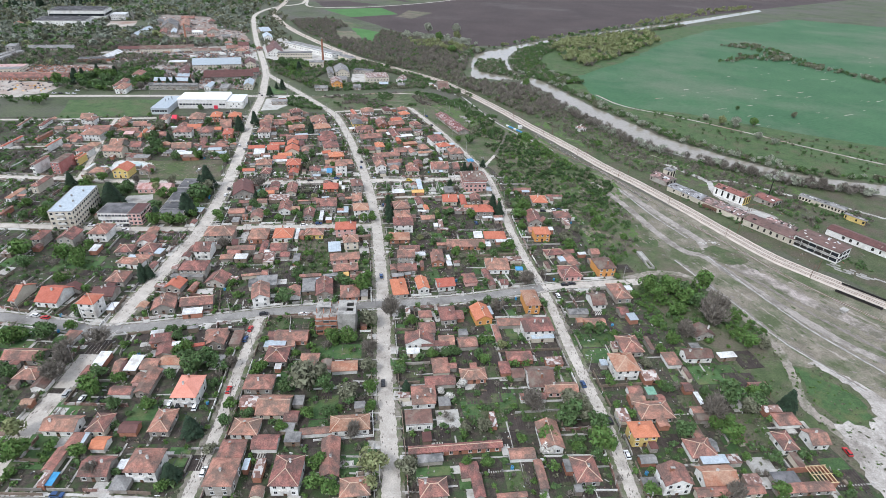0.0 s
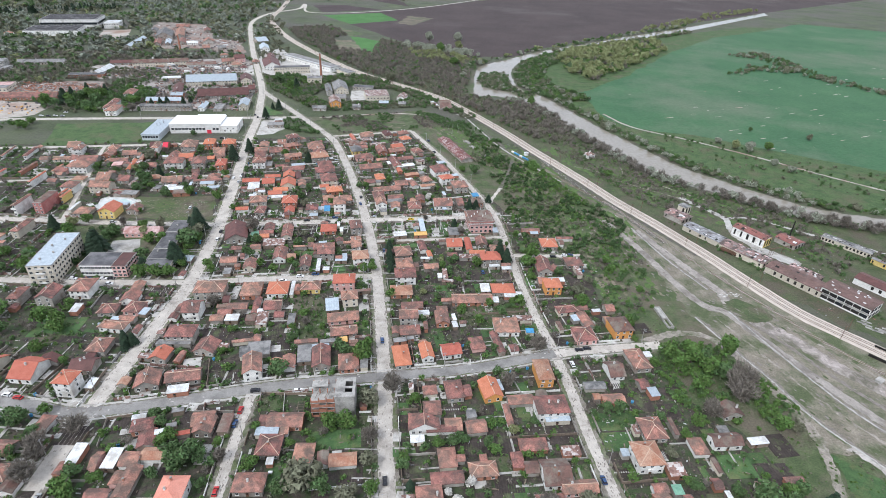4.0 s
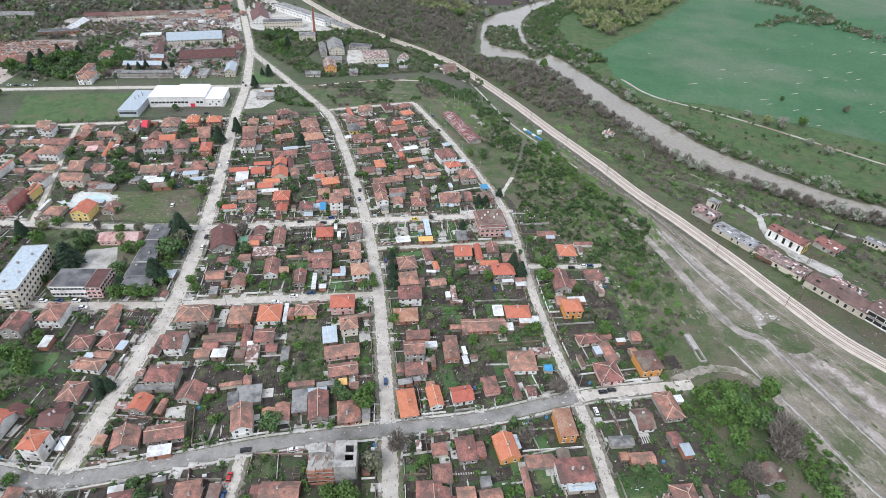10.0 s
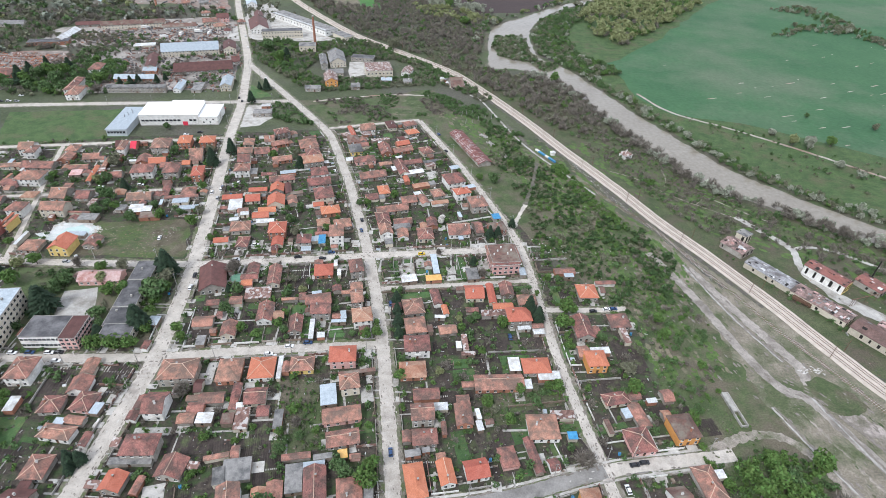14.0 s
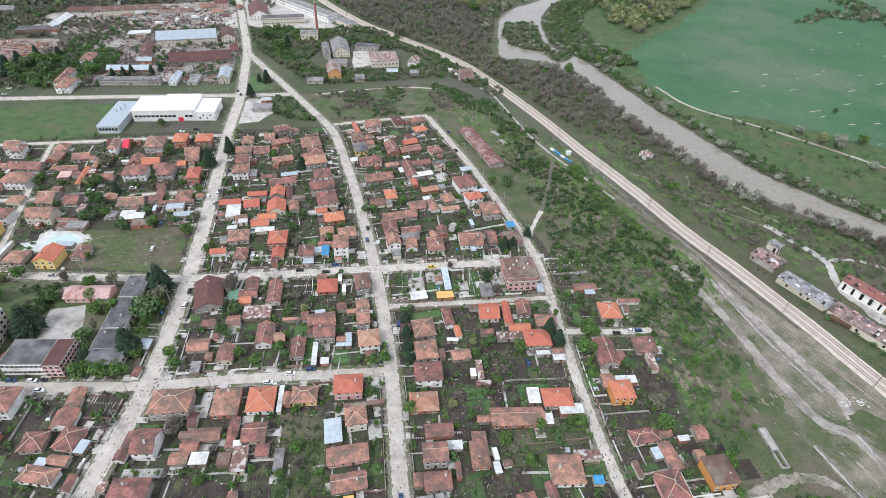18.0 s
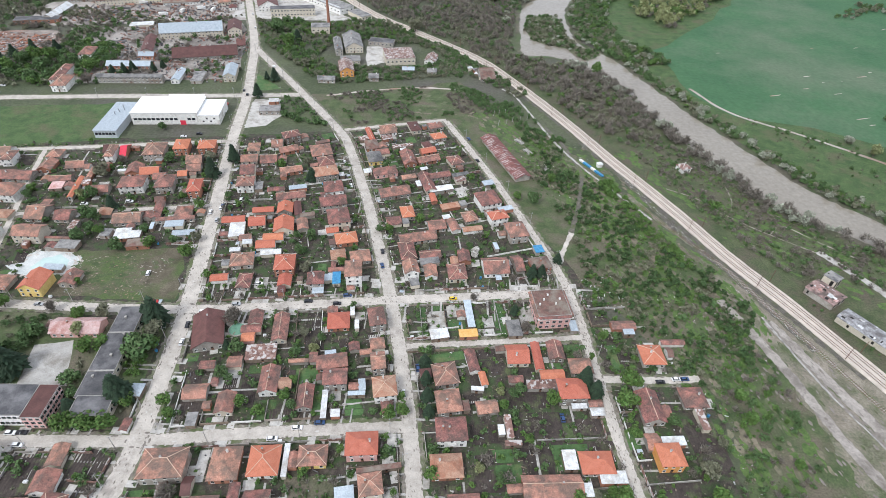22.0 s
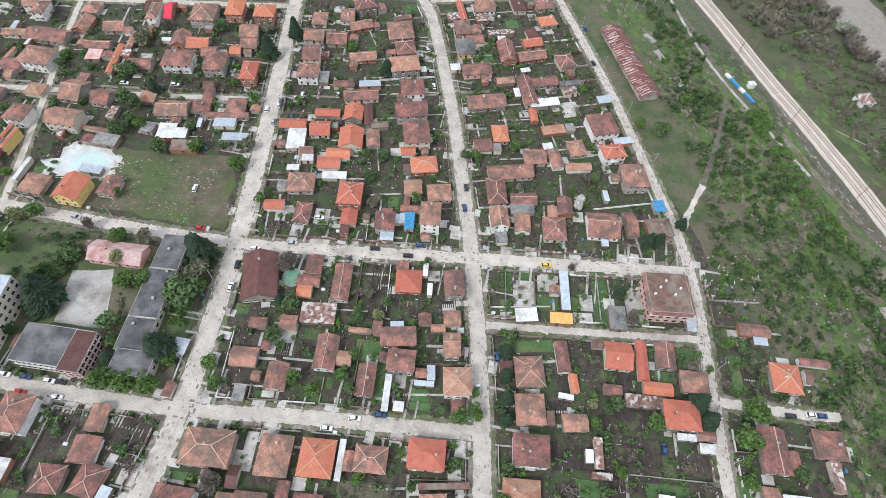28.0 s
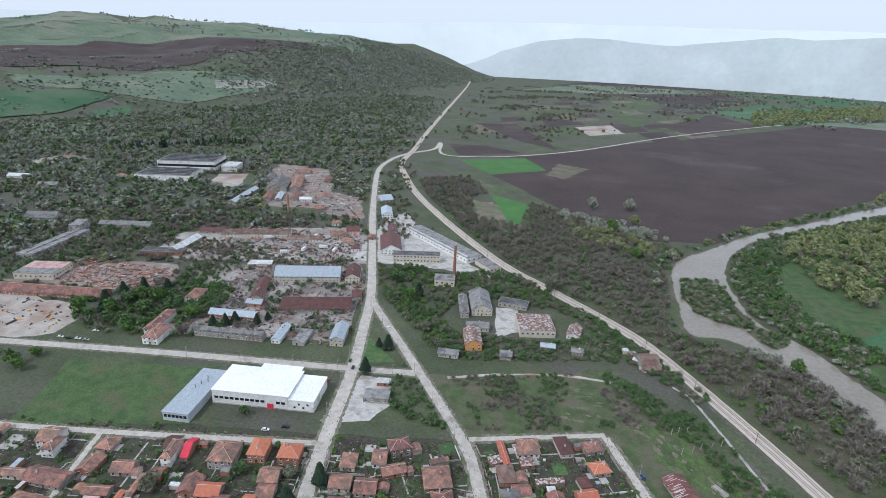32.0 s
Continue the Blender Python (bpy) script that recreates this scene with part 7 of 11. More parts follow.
g = thing("girder_bridge", pose(227.5, 242, 0, 0, 0, -49), "rusty plate girder bridge carrying the railway", "bridge")
for s in (-5.2, 5.2):
    part("girder", join(box(-11, s - 0.15, 0.1, 11, s + 0.15, 1.4), box(-11, s - 0.3, 1.4, 11, s + 0.3, 1.5)), SHADE_AND_IRON, g)
g = thing("concrete_hut", pose(209, 228, 0, 0, 0, 30), "small broken concrete box beside the sidings", "hut")
part("wall", box(-1.6, -1.2, 0, 1.6, 1.2, 1.5), CONCRETE, g)
part("slab", box(-2.0, -1.5, 1.5, 2.0, 1.5, 1.7), CONCRETE, g)
g = thing("rusty_wagon", pose(190, 346, 0, 0, 0, -45), "rusty derelict goods wagon in the scrub", "wagon")
part("body", box(-5, -1.3, 1.0, 5, 1.3, 2.6), RUST, g)
part("floor_frame", box(-5.2, -1.2, 0.7, 5.2, 1.2, 1.0), SHADE_AND_IRON, g)
for sx in (-3.4, 3.4):
    part("wheel_set", join(*[tube((sx + dx, -0.9, 0.45), (sx + dx, 0.9, 0.45), 0.45, 0.45, 8) for dx in (-0.9, 0.9)]), RUST, g)
g = thing("pipe_bridge", pose(224, 347, 0, 0, 0, 17), "rusty pipeline carried on posts between the depots", "pipeline")
part("pipe", tube((-9, 0, 5), (10, 0, 5.2), 0.22, 0.22, 8), RUST, g)
for xx in (-8.5, -7, -5, 2, 9.5):
    part("post", tube((xx, 0, 0), (xx, 0, 5), 0.12, 0.12, 6), RUST, g)
g = thing("iron_chimney", pose(242, 368, 0), "thin dark iron boiler chimney", "chimney")
part("stack", tube((0, 0, 0), (0, 0, 14), 0.4, 0.35, 8), SHADE_AND_IRON, g)
for k in range(14):
    xx, yy = 231 + 1.35 * k + rr.uniform(-3, 3), 272 - 0.8 * k + rr.uniform(-4, 4)
    g = thing("concrete_slab", pose(xx, yy, 0, 0, 0, -40 + rr.uniform(-8, 8)), "broken pale concrete slab lying in the grass", "slab", "concrete slabs")
    part("slab", box(-rr.uniform(1.5, 3.5), -0.6, 0.02, rr.uniform(1.5, 3.5), 0.6, 0.3), CONCRETE, g)
for x_, y_, w_, d_, tone in ((-131, 631, 15, 8, "c"), (-92, 640, 9, 9, "c"), (-64, 660, 11, 7, "m"), (-43, 659, 9, 7, "c")):
    g = house(x_, y_, w_, d_, 4, "g", tone, 1, "grey")
    tagged(g, "low grey shed beside the old depot", "shed")
house(137, 515, 8, 8, 20, "h", "t", 1, "white")
chim = thing("works_chimney", pose(-154, 764, 0), "tall slim brick factory chimney", "chimney")
part("stack", tube((0, 0, 0), (0, 0, 34), 1.7, 1.0, 12), WALL["brick"], chim)
part("stack_band", tube((0, 0, 33), (0, 0, 34.2), 1.2, 1.2, 12), CONCRETE, chim)
chim = thing("works_chimney", pose(-392, 905, 0), "short brick chimney above the old works", "chimney")
part("stack", tube((0, 0, 0), (0, 0, 24), 1.6, 1.0, 10), WALL["brick"], chim)

# works north of the town road
def works(x, y, w, d, rot, kind, tone, st=1, wall="grey"):
    root = house(x, y, w, d, rot, kind, tone, st, wall)
    root.name = "workshop"
    return tagged(root, f"long works hall with a {TONE[tone]} roof", "works hall", "works halls")


for spec in (
    (-468, 632, 106, 15, 9, "g", "r", 1, "brick"), (-633, 790, 34, 18, 17, "g", "c"), (-530, 796, 56, 12, 14, "g", "c"), (-433, 763, 12, 44, 4, "v", "w"), (-432, 809, 27, 10, 20, "g", "D"),
    (-380, 812, 70, 13, 20, "g", "b", 2, "cream"), (-327, 816, 38, 11, 20, "g", "b", 1, "white"), (-300, 842, 17, 13, 20, "g", "r", 1, "cream"), (-288, 856, 15, 14, 20, "g", "D", 2, "pink"),
    (-462, 1015, 26, 55, 20, "v", "c", 2), (-444, 1035, 14.6, 75, 20, "v", "r", 2), (-449, 958, 11.4, 40, 20, "v", "r"), (-434, 962, 8.6, 36, 20, "v", "m"), (-416, 972, 11, 36, 20, "v", "r"), (-396, 962, 17, 9, 20, "g", "w", 1, "white"),
    (-377, 980, 18, 20, 20, "v", "r"), (-362, 929, 11, 14, 20, "g", "r"), (-275, 937, 14, 32, 20, "v", "m", 2, "white"), (-299, 1002, 19, 20, 40, "g", "m"), (-235, 827, 22, 46, 19, "v", "D", 2, "white"),
    (-247, 872, 11, 24, 20, "v", "D", 2), (-480, 950, 11, 78, 8, "v", "m"), (-118, 676, 18, 11, 11, "g", "c", 1, "cream"), (-45, 688, 10.5, 18, -8, "v", "t", 1, "white"), (-820, 930, 30, 12, 15, "g", "w", 1, "white"),
    (-415, 1080, 12, 26, 20, "v", "r"), (-500, 1060, 13, 30, 20, "v", "c"), (-470, 1110, 24, 14, 20, "g", "r"), (-340, 935, 13, 10, 20, "g", "c"), (-860, 1060, 24, 9, 10, "g", "r", 1, "white"), (-745, 905, 26, 12, 17, "g", "c"), (-690, 760, 30, 10, 17, "g", "r", 1, "white"),
):
    works(*spec)
for x, y, w, d, rot, tone, words in ((-282, 824, 14, 11, 19, "r", "cream"), (-267, 807, 9, 10, 19, "D", "white"), (-262, 846, 10, 9, 19, "r", "grey"), (-318, 880, 12, 9, 20, "r", "white"), (-306, 905, 10, 10, 20, "r", "cream"), (-700, 985, 12, 10, 12, "r", "white"), (-560, 620, 12, 10, 9, "r", "white"), (-590, 650, 11, 10, 9, "o", "white"), (-620, 615, 13, 10, 9, "r", "cream"), (-545, 585, 11, 12, 9, "r", "white"), (-600, 570, 12, 11, 9, "r", "white"), (-650, 585, 12, 11, 9, "o", "cream")):
    house(x, y, w, d, rot, "h", tone, 1, words)
b = slab_building("assembly_plant", "low white front hall of the assembly plant with roof lights", -640, 1012, 80, 50, 15, 8, WALL["white"], TILE["c"], 1, gap=8, category="factory")
for i in range(5):
    part("roof_light", box(-36, -20 + 9.5 * i, 8.1, 36, -16.5 + 9.5 * i, 9.6), TILE["k"], b)
b = slab_building("assembly_hall", "tall white hall of the assembly plant with ribbon windows", -648, 1080, 88, 56, 15, 16, WALL["white"], TILE["c"], 1, east=False, south=False, category="factory")
part("ribbon_window", box(-43.5, -28.12, 7.5, 43.5, -27.9, 11.0), GLASS, b)
part("ribbon_window", box(43.9, -27.5, 7.5, 44.12, 27.5, 11.0), GLASS, b)
for i in range(5):
    part("roof_light", box(-40, -23 + 10.5 * i, 16.1, 40, -18.5 + 10.5 * i, 17.6), TILE["k"], b)
slab_building("plant_offices", "white office annex beside the assembly plant", -586, 1092, 24, 34, 15, 9, WALL["white"], TILE["w"], 2, gap=4, category="factory")
b = slab_building("brickworks_block", "flat-roofed brickworks building with faded red roof", -501, 664, 33, 28, 14, 5.5, WALL["cream"], TILE["P"], 1, gap=4, category="factory")
part("front_roof", box(-16.4, -13.9, 5.7, 16.4, -2, 5.95), TILE["c"], b)
b = slab_building("long_ruin", "long abandoned concrete hall with a bare flat roof", -550, 724, 16, 76, 6, 4.5, CONCRETE, TILE["c"], 1, gap=5, category="factory")
part("roof_upstand", box(-1.2, -36, 4.6, 0.2, 36, 5.8), CONCRETE, b)
slab_building("ruin_tower", "square concrete stair tower of an abandoned hall", -562, 766, 11, 22, 20, 10, CONCRETE, TILE["c"], 2, gap=5, category="factory")
slab_building("store_shed", "wide low store with a dark bitumen roof", -439, 738, 40, 12, 15, 3.6, WALL["brick"], TILE["k"], 1, gap=6, category="store")
slab_building("office_block", "two-storey cream office block with rows of windows", -199, 798, 46, 11, 14, 8, WALL["cream"], TILE["k"], 2, gap=3.2, category="offices")
b = slab_building("long_works_hall", "long works hall with patched grey roof beside the railway", -185, 850, 19, 112, 48, 6, WALL["white"], TILE["c"], 1, east=False, west=True, gap=6, category="factory")
part("roof_ridge", box(-8.2, -54, 6.2, -6.4, 54, 7.2), TILE["w"], b, "pale glazed roof ridge")
slab_building("rail_shed", "flat-roofed shed beside the railway", -128, 803, 13, 26, 43, 4.2, WALL["cream"], TILE["c"], 1, gap=4, category="store")
slab_building("boiler_house", "cream boiler house with a flat grey roof", -160, 751, 18, 13, 10, 6.5, WALL["cream"], TILE["c"], 1, gap=4, category="boiler house")
b = slab_building("ruined_hall", "roofless depot hall with rust-stained patched roof", -75, 688, 26.6, 27, 13, 6, WALL["cream"], TILE["t"], 1, gap=4, category="depot")
slab_building("depot_shed", "blackened low depot shed", -95, 724, 24, 11, -6, 4, WALL["grey"], TILE["k"], 1, gap=4, category="depot")
for k in range(9):
    g = thing("lorry", pose(-330 + 24 * (k % 4) - 9 * k, 775 + 6 * (k % 3) + 7 * k, 0, 0, 0, 20 + 70 * (k % 2)), "white parked box lorry in the scrapyard", "lorry", "parked lorries")
    part("cargo_box", box(-4.2, -1.25, 1.0, 2.6, 1.25, 3.6), WALL["white"], g)
    part("cab", box(2.8, -1.2, 0.5, 4.8, 1.2, 2.8), TILE["w"], g)
    part("chassis", box(-4.1, -1.0, 0.4, 4.6, 1.0, 0.95), TILE["k"], g)

# ---- trees and scrub ----
def crown_quads(kind, seed, n):
    """Leaf clumps as small quads: centre, two half axes. Unit crown of radius 1."""
    r = np.random.RandomState(seed)
    if kind == "dark":
        h = r.rand(n) ** 0.8
        rad = (1 - h) * (0.55 + 0.45 * r.rand(n)) + 0.04
        a = r.rand(n) * math.tau
        c = np.stack([rad * np.cos(a), rad * np.sin(a), h * 3.3 - 1.1], 1)
        u = np.stack([np.cos(a), np.sin(a), -0.55 + 0 * a], 1) * (0.11 + 0.16 * r.rand(n))[:, None]
        w = np.stack([-np.sin(a), np.cos(a), 0.15 * r.randn(n)], 1) * (0.09 + 0.1 * r.rand(n))[:, None]
        return c, u, w
    lobes = r.randn(7 if kind != "bare" else 9, 3)
    lobes = lobes / np.linalg.norm(lobes, axis=1)[:, None] * np.array([0.55, 0.55, 0.38])
    lobes[0] = (0, 0, 0.12)
    k = r.randint(len(lobes), size=n)
    d = r.randn(n, 3)
    d /= np.linalg.norm(d, axis=1)[:, None]
    size = 0.36 + 0.2 * r.rand(len(lobes))
    c = lobes[k] + d * (size[k] * (0.55 + 0.5 * r.rand(n) ** 0.6))[:, None]
    if kind in ("bare",):
        out = c + np.array([0, 0, 0.9])
        out /= np.linalg.norm(out, axis=1)[:, None]
        out += 0.5 * r.randn(n, 3)
        u = out * (0.12 + 0.1 * r.rand(n))[:, None]
        w = np.cross(u, r.randn(n, 3))
        w = w / (np.linalg.norm(w, axis=1)[:, None] + 1e-6) * (0.018 + 0.018 * r.rand(n))[:, None]
        return c, u, w
    t = r.randn(n, 3) * 0.7 + d * 0.25
    u = np.cross(t, r.randn(n, 3))
    u = u / (np.linalg.norm(u, axis=1)[:, None] + 1e-6) * (0.06 + 0.09 * r.rand(n))[:, None]
    w = np.cross(u, d + 0.6 * r.randn(n, 3))
    w = w / (np.linalg.norm(w, axis=1)[:, None] + 1e-6) * (0.05 + 0.08 * r.rand(n))[:, None]
    return c, u, w


def leaf_mesh(name, c, u, w, mat):
    """Every clump of leaves or twigs as one slim triangle."""
    v = np.stack([c - u * 1.2 - w * 1.1, c + u * 1.3 - w * 0.5, c - u * 0.1 + w * 1.5], 1).reshape(-1, 3).astype(np.float32)
    n = len(c)
    me = bpy.data.meshes.new(name)
    me.vertices.add(3 * n)
    me.vertices.foreach_set("co", v.ravel())
    me.loops.add(3 * n)
    me.loops.foreach_set("vertex_index", np.arange(3 * n, dtype=np.int32))
    me.polygons.add(n)
    me.polygons.foreach_set("loop_start", np.arange(0, 3 * n, 3, dtype=np.int32))
    me.materials.append(mat)
    me.update(calc_edges=True)
    return me


def limbs(kind, seed):
    r = random.Random(seed)
    if kind == "dark":
        return tube((0, 0, -1.6), (0, 0, 1.6), 0.09, 0.02, 6)
    g = [tube((0, 0, -1.5), (0.04, 0.02, -0.4), 0.1, 0.07, 6)]
    for i in range(6 if kind != "bare" else 9):
        a, t = r.uniform(0, math.tau), r.uniform(0.3, 0.8)
        q = (t * math.cos(a), t * math.sin(a), r.uniform(0.1, 0.7))
        m = (q[0] * 0.4 + 0.04, q[1] * 0.4, -0.4 + (q[2] + 0.4) * 0.55)
        g += [tube((0.04, 0.02, -0.5), m, 0.05, 0.035, 5), tube(m, q, 0.035, 0.012, 4)]
    return join(*g)


CROWN = {k: [leaf_mesh("crown", *crown_quads(k, 10 * i + 3, 900 if k == "bare" else 640), LEAF[k]) for i in range(3)] for k in LEAF}
TRUNK = {k: [mesh_of("trunk", limbs(k, i), BARK) for i in range(3)] for k in LEAF}
TREE_WORDS = dict(shade="dense dark green tree", far="grey-green tree", fresh="broad garden tree in fresh light green leaf", deep="dense dark green garden tree", pale="spreading tree with pale yellow-green catkins", bare="bare grey-brown tree without leaves", olive="budding olive-brown garden tree", dark="dark green conifer beside the houses", bloom="fruit tree in white blossom", silver="silvery grey willow tree by the river")


def tree(kind, x, y, r):
    rnd = random.Random(round(x) * 977 + round(y))
    i = rnd.randrange(3)
    m = pose(x, y, 0, 0, 0, rnd.uniform(0, 360))
    s = (r * rnd.uniform(0.95, 1.15), r * rnd.uniform(0.95, 1.15), r * rnd.uniform(0.85, 1.1))
    if kind == "dark":
        s = (s[0] * 0.95, s[1] * 0.95, s[2] * 0.7)
    t = tagged(new("conifer" if kind == "dark" else "tree", TRUNK[kind][i]), TREE_WORDS[kind], "tree", "village trees")
    t.matrix_basis = m @ Matrix.Translation((0, 0, (1.2 if kind != "dark" else 1.5) * s[2])) @ Matrix.Diagonal((*s, 1))
    part("crown", CROWN[kind][i], None, t)
    return t


def inside(x, y, poly):
    hit = False
    for (ax, ay), (bx, by) in zip(poly, [*poly[1:], poly[0]]):
        if (ay > y) != (by > y) and x < (bx - ax) * (y - ay) / (by - ay) + ax:
            hit = not hit
    return hit


def wood(name, label, kind, poly, count, r0, r1, quads, seed, clump=40.0, open_=0.0, low=0.55, clear=0.0, avoid=(), fray=0.0):
    """One mass of shrubs or trees that nobody could count, thicker and thinner in patches."""
    rnd = random.Random(seed)
    lo = [min(p[i] for p in poly) for i in (0, 1)]
    hi = [max(p[i] for p in poly) for i in (0, 1)]
    quads = round(quads * 1.7)
    base = [crown_quads(kind, seed * 5 + i, quads) for i in range(4)]
    full = math.sqrt((260 if kind != "bare" else 320) / quads)
    base = [(c, u * full ** (1 if kind != "bare" else 0.6), w * full ** (1 if kind != "bare" else 1.2)) for c, u, w in base]
    cs, us, ws, tries = [], [], [], 0
    while len(cs) < count and tries < count * 12:
        tries += 1
        x, y = rnd.uniform(lo[0], hi[0]), rnd.uniform(lo[1], hi[1])
        if not inside(x + rnd.gauss(0, fray), y + rnd.gauss(0, fray), poly) or noise.noise(Vector((x / clump, y / clump, seed))) < open_:
            continue
        if any(inside(x, y, p) for p in avoid):
            continue
        if clear and not free(x, y, clear):
            continue
        r = rnd.uniform(r0, r1) * rnd.uniform(0.7, 1.15)
        c, u, w = base[rnd.randrange(4)]
        a = rnd.uniform(0, math.tau)
        m = np.array([[math.cos(a), -math.sin(a), 0], [math.sin(a), math.cos(a), 0], [0, 0, rnd.uniform(0.7, 1.1)]]) * r
        z = height(x, y) + r * low
        cs.append(c @ m.T + (x, y, z))
        us.append(u @ m.T)
        ws.append(w @ m.T)
    if cs:
        me = leaf_mesh(name, np.concatenate(cs), np.concatenate(us), np.concatenate(ws), LEAF[kind])
        return tagged(new(name, me), label, "shrubs", kind="stuff")


def band(line, a, b, step=8):
    """The outline of a strip beside a line, between two offsets to its right."""
    c, one, two = curve(line, step), [], []
    for p, q in zip(c, c[1:]):
        d = (q - p).normalized()
        n = Vector((d.y, -d.x))
        one.append(tuple(p + n * a))
        two.append(tuple(p + n * b))
    return one + two[::-1]


YARDS_KEPT = [[(-455, 748), (-462, 800), (-416, 825), (-290, 872), (-258, 835), (-241, 775), (-334, 755), (-422, 731)], [(-520, 640), (-499, 681), (-445, 712), (-406, 715), (-390, 680), (-422, 654)], [(-520, 575), (-520, 625), (-421, 623), (-404, 581)], [(-438, 922), (-531, 1117), (-536, 1160), (-444, 1150), (-381, 1016), (-333, 1000), (-290, 900)], [(-568, 996), (-585, 1057), (-547, 1074), (-511, 983)], [(-345, 600), (-206, 628), (-240, 760), (-330, 742), (-370, 684)]]
BELT = [(60, 340), (96, 330), (118, 345), (132, 380), (118, 415), (92, 455), (68, 500), (52, 540), (30, 560), (28, 500), (50, 440), (48, 400)]
PATH_BLACK = [(48, 437), (56, 461), (63, 490), (65, 508), (58, 540), (47, 570)]
for q in curve(PATH_BLACK, 2):
    claim(q.x, q.y, 2.6, 2.6, 0)
for q in curve([(38, 410), (43, 424), (49, 438)], 2):
    claim(q.x, q.y, 3, 3, 0)
SPINE = [(100, 345), (112, 380), (98, 420), (80, 460), (60, 500), (48, 540)]
tagged(new("belt_turf", mesh_of("belt_turf", blotches(SPINE, 26, 420, 0.6, 2.2, 0.075, 151), TURF_GREEN)), "bright green grass among the scrub", "grass", kind="stuff")
tagged(new("belt_earth", mesh_of("belt_earth", blotches(SPINE, 28, 260, 0.5, 1.9, 0.1, 152), HEATH)), "dry brown grass among the scrub", "grass", kind="stuff")
tagged(new("belt_litter", mesh_of("belt_litter", blotches(SPINE, 28, 150, 0.08, 0.3, 0.125, 153), DUST)), "white litter and rubble among the scrub", "litter", kind="stuff")
tagged(new("meadow_turf", mesh_of("meadow_turf", blotches([(0, 590), (30, 540), (60, 480), (104, 330), (112, 290)], 18, 420, 0.5, 2.0, 0.072, 154), TURF_GREEN)), "bright green grass patches in the meadow", "grass", kind="stuff")
tagged(new("meadow_earth", mesh_of("meadow_earth", blotches([(-60, 600), (0, 590), (30, 540), (60, 480), (104, 330), (112, 290)], 18, 300, 0.4, 1.6, 0.1, 155), HEATH)), "dry brown patches in the meadow", "grass", kind="stuff")
tagged(new("riverside_turf", mesh_of("riverside_turf", blotches([(110, 540), (140, 490), (180, 440), (230, 400), (262, 350)], 30, 420, 0.5, 2.0, 0.055, 156), TURF_GREEN)), "green grass patches above the river", "grass", kind="stuff")
wood("scrub_belt", "dense green and brown scrub beside the railway", "fresh", BELT, 230, 0.7, 2.1, 50, 1, 25, 0.0, 0.6, 0.3)
wood("scrub_belt_dark", "dense dark green scrub beside the railway", "shade", BELT, 560, 0.9, 2.8, 50, 2, 22, -0.1, 0.65, 0.3)
wood("scrub_belt_bare", "leafless brown scrub beside the railway", "olive", BELT, 480, 0.7, 2.2, 44, 3, 22, -0.1, 0.6, 0.3)
PATCH = [(100, 262), (112, 250), (128, 254), (140, 250), (152, 232), (160, 205), (140, 196), (112, 202), (98, 225)]
wood("meadow_thicket", "bright green thicket on the meadow", "fresh", PATCH, 260, 0.8, 2.2, 70, 61, 14, 0.0)
wood("meadow_thicket_dark", "green thicket on the meadow", "deep", PATCH, 170, 0.8, 2.0, 70, 62, 14, -0.1)
SIDE = [(62, 100), (150, 100), (190, 120), (170, 190), (150, 235), (100, 300), (130, 330), (120, 400), (96, 330), (88, 240), (74, 150)]
wood("meadow_tufts", "low grass tufts and weeds on the meadow", "fresh", SIDE, 700, 0.25, 0.8, 30, 63, 16, -0.1, 0.4)
wood("meadow_weeds", "dry weeds on the meadow", "olive", SIDE, 900, 0.25, 0.8, 30, 64, 16, -0.2, 0.4)
wood("bush_row", "row of bright green bushes along the old siding", "fresh", band([(78, 495), (89, 461), (101, 431), (112, 404)], -5, 5), 190, 1.0, 2.5, 56, 90, 12, -0.4, 0.7)
wood("belt_weeds", "low weeds and grass tufts in the scrub", "deep", BELT, 900, 0.25, 0.8, 16, 91, 14, -0.2, 0.4, 0.3)
STRIP = [(104, 545), (130, 562), (126, 605), (110, 655), (82, 696), (44, 706), (33, 728), (37, 790), (43, 850), (64, 898), (86, 935), (20, 938), (0, 990), (-60, 1030), (-104, 1060), (-110, 950), (-165, 965), (-190, 1060), (-170, 1095), (-215, 1195), (-290, 1140), (-245, 1040), (-175, 921), (-106, 821), (-56, 770), (-10, 722), (44, 645), (74, 590)]
wood("river_wood_bare", "leafless grey-brown riverside woodland", "bare", STRIP, 1500, 2.0, 4.4, 48, 4, 45, -0.5, 0.9)
wood("river_wood_olive", "budding olive-brown riverside woodland", "olive", STRIP, 1300, 1.5, 3.4, 44, 5, 40, -0.4, 0.8)
wood("river_wood_green", "green riverside bushes", "deep", STRIP, 800, 1.0, 3.0, 44, 6, 30, 0.0, 0.8)
wood("river_wood_fresh", "fresh green riverside trees", "fresh", STRIP, 130, 1.6, 4.2, 60, 96, 30, 0.1, 0.8)
SOUTHSTRIP = [(104, 545), (130, 562), (146, 540), (172, 488), (190, 462), (240, 424), (272, 398), (262, 380), (212, 404), (192, 420), (170, 402), (150, 430), (128, 478)]
wood("bank_scrub_bare", "low leafless brown scrub above the river", "bare", SOUTHSTRIP, 330, 0.8, 2.2, 50, 92, 18, -0.1, 0.7, 0.4)
wood("bank_scrub_olive", "low brownish scrub above the river", "olive", SOUTHSTRIP, 420, 0.5, 1.6, 40, 93, 16, -0.1, 0.6, 0.4)
wood("bank_scrub_green", "green bushes above the river", "deep", SOUTHSTRIP, 240, 0.6, 2.0, 50, 94, 16, 0.0, 0.6, 0.4)
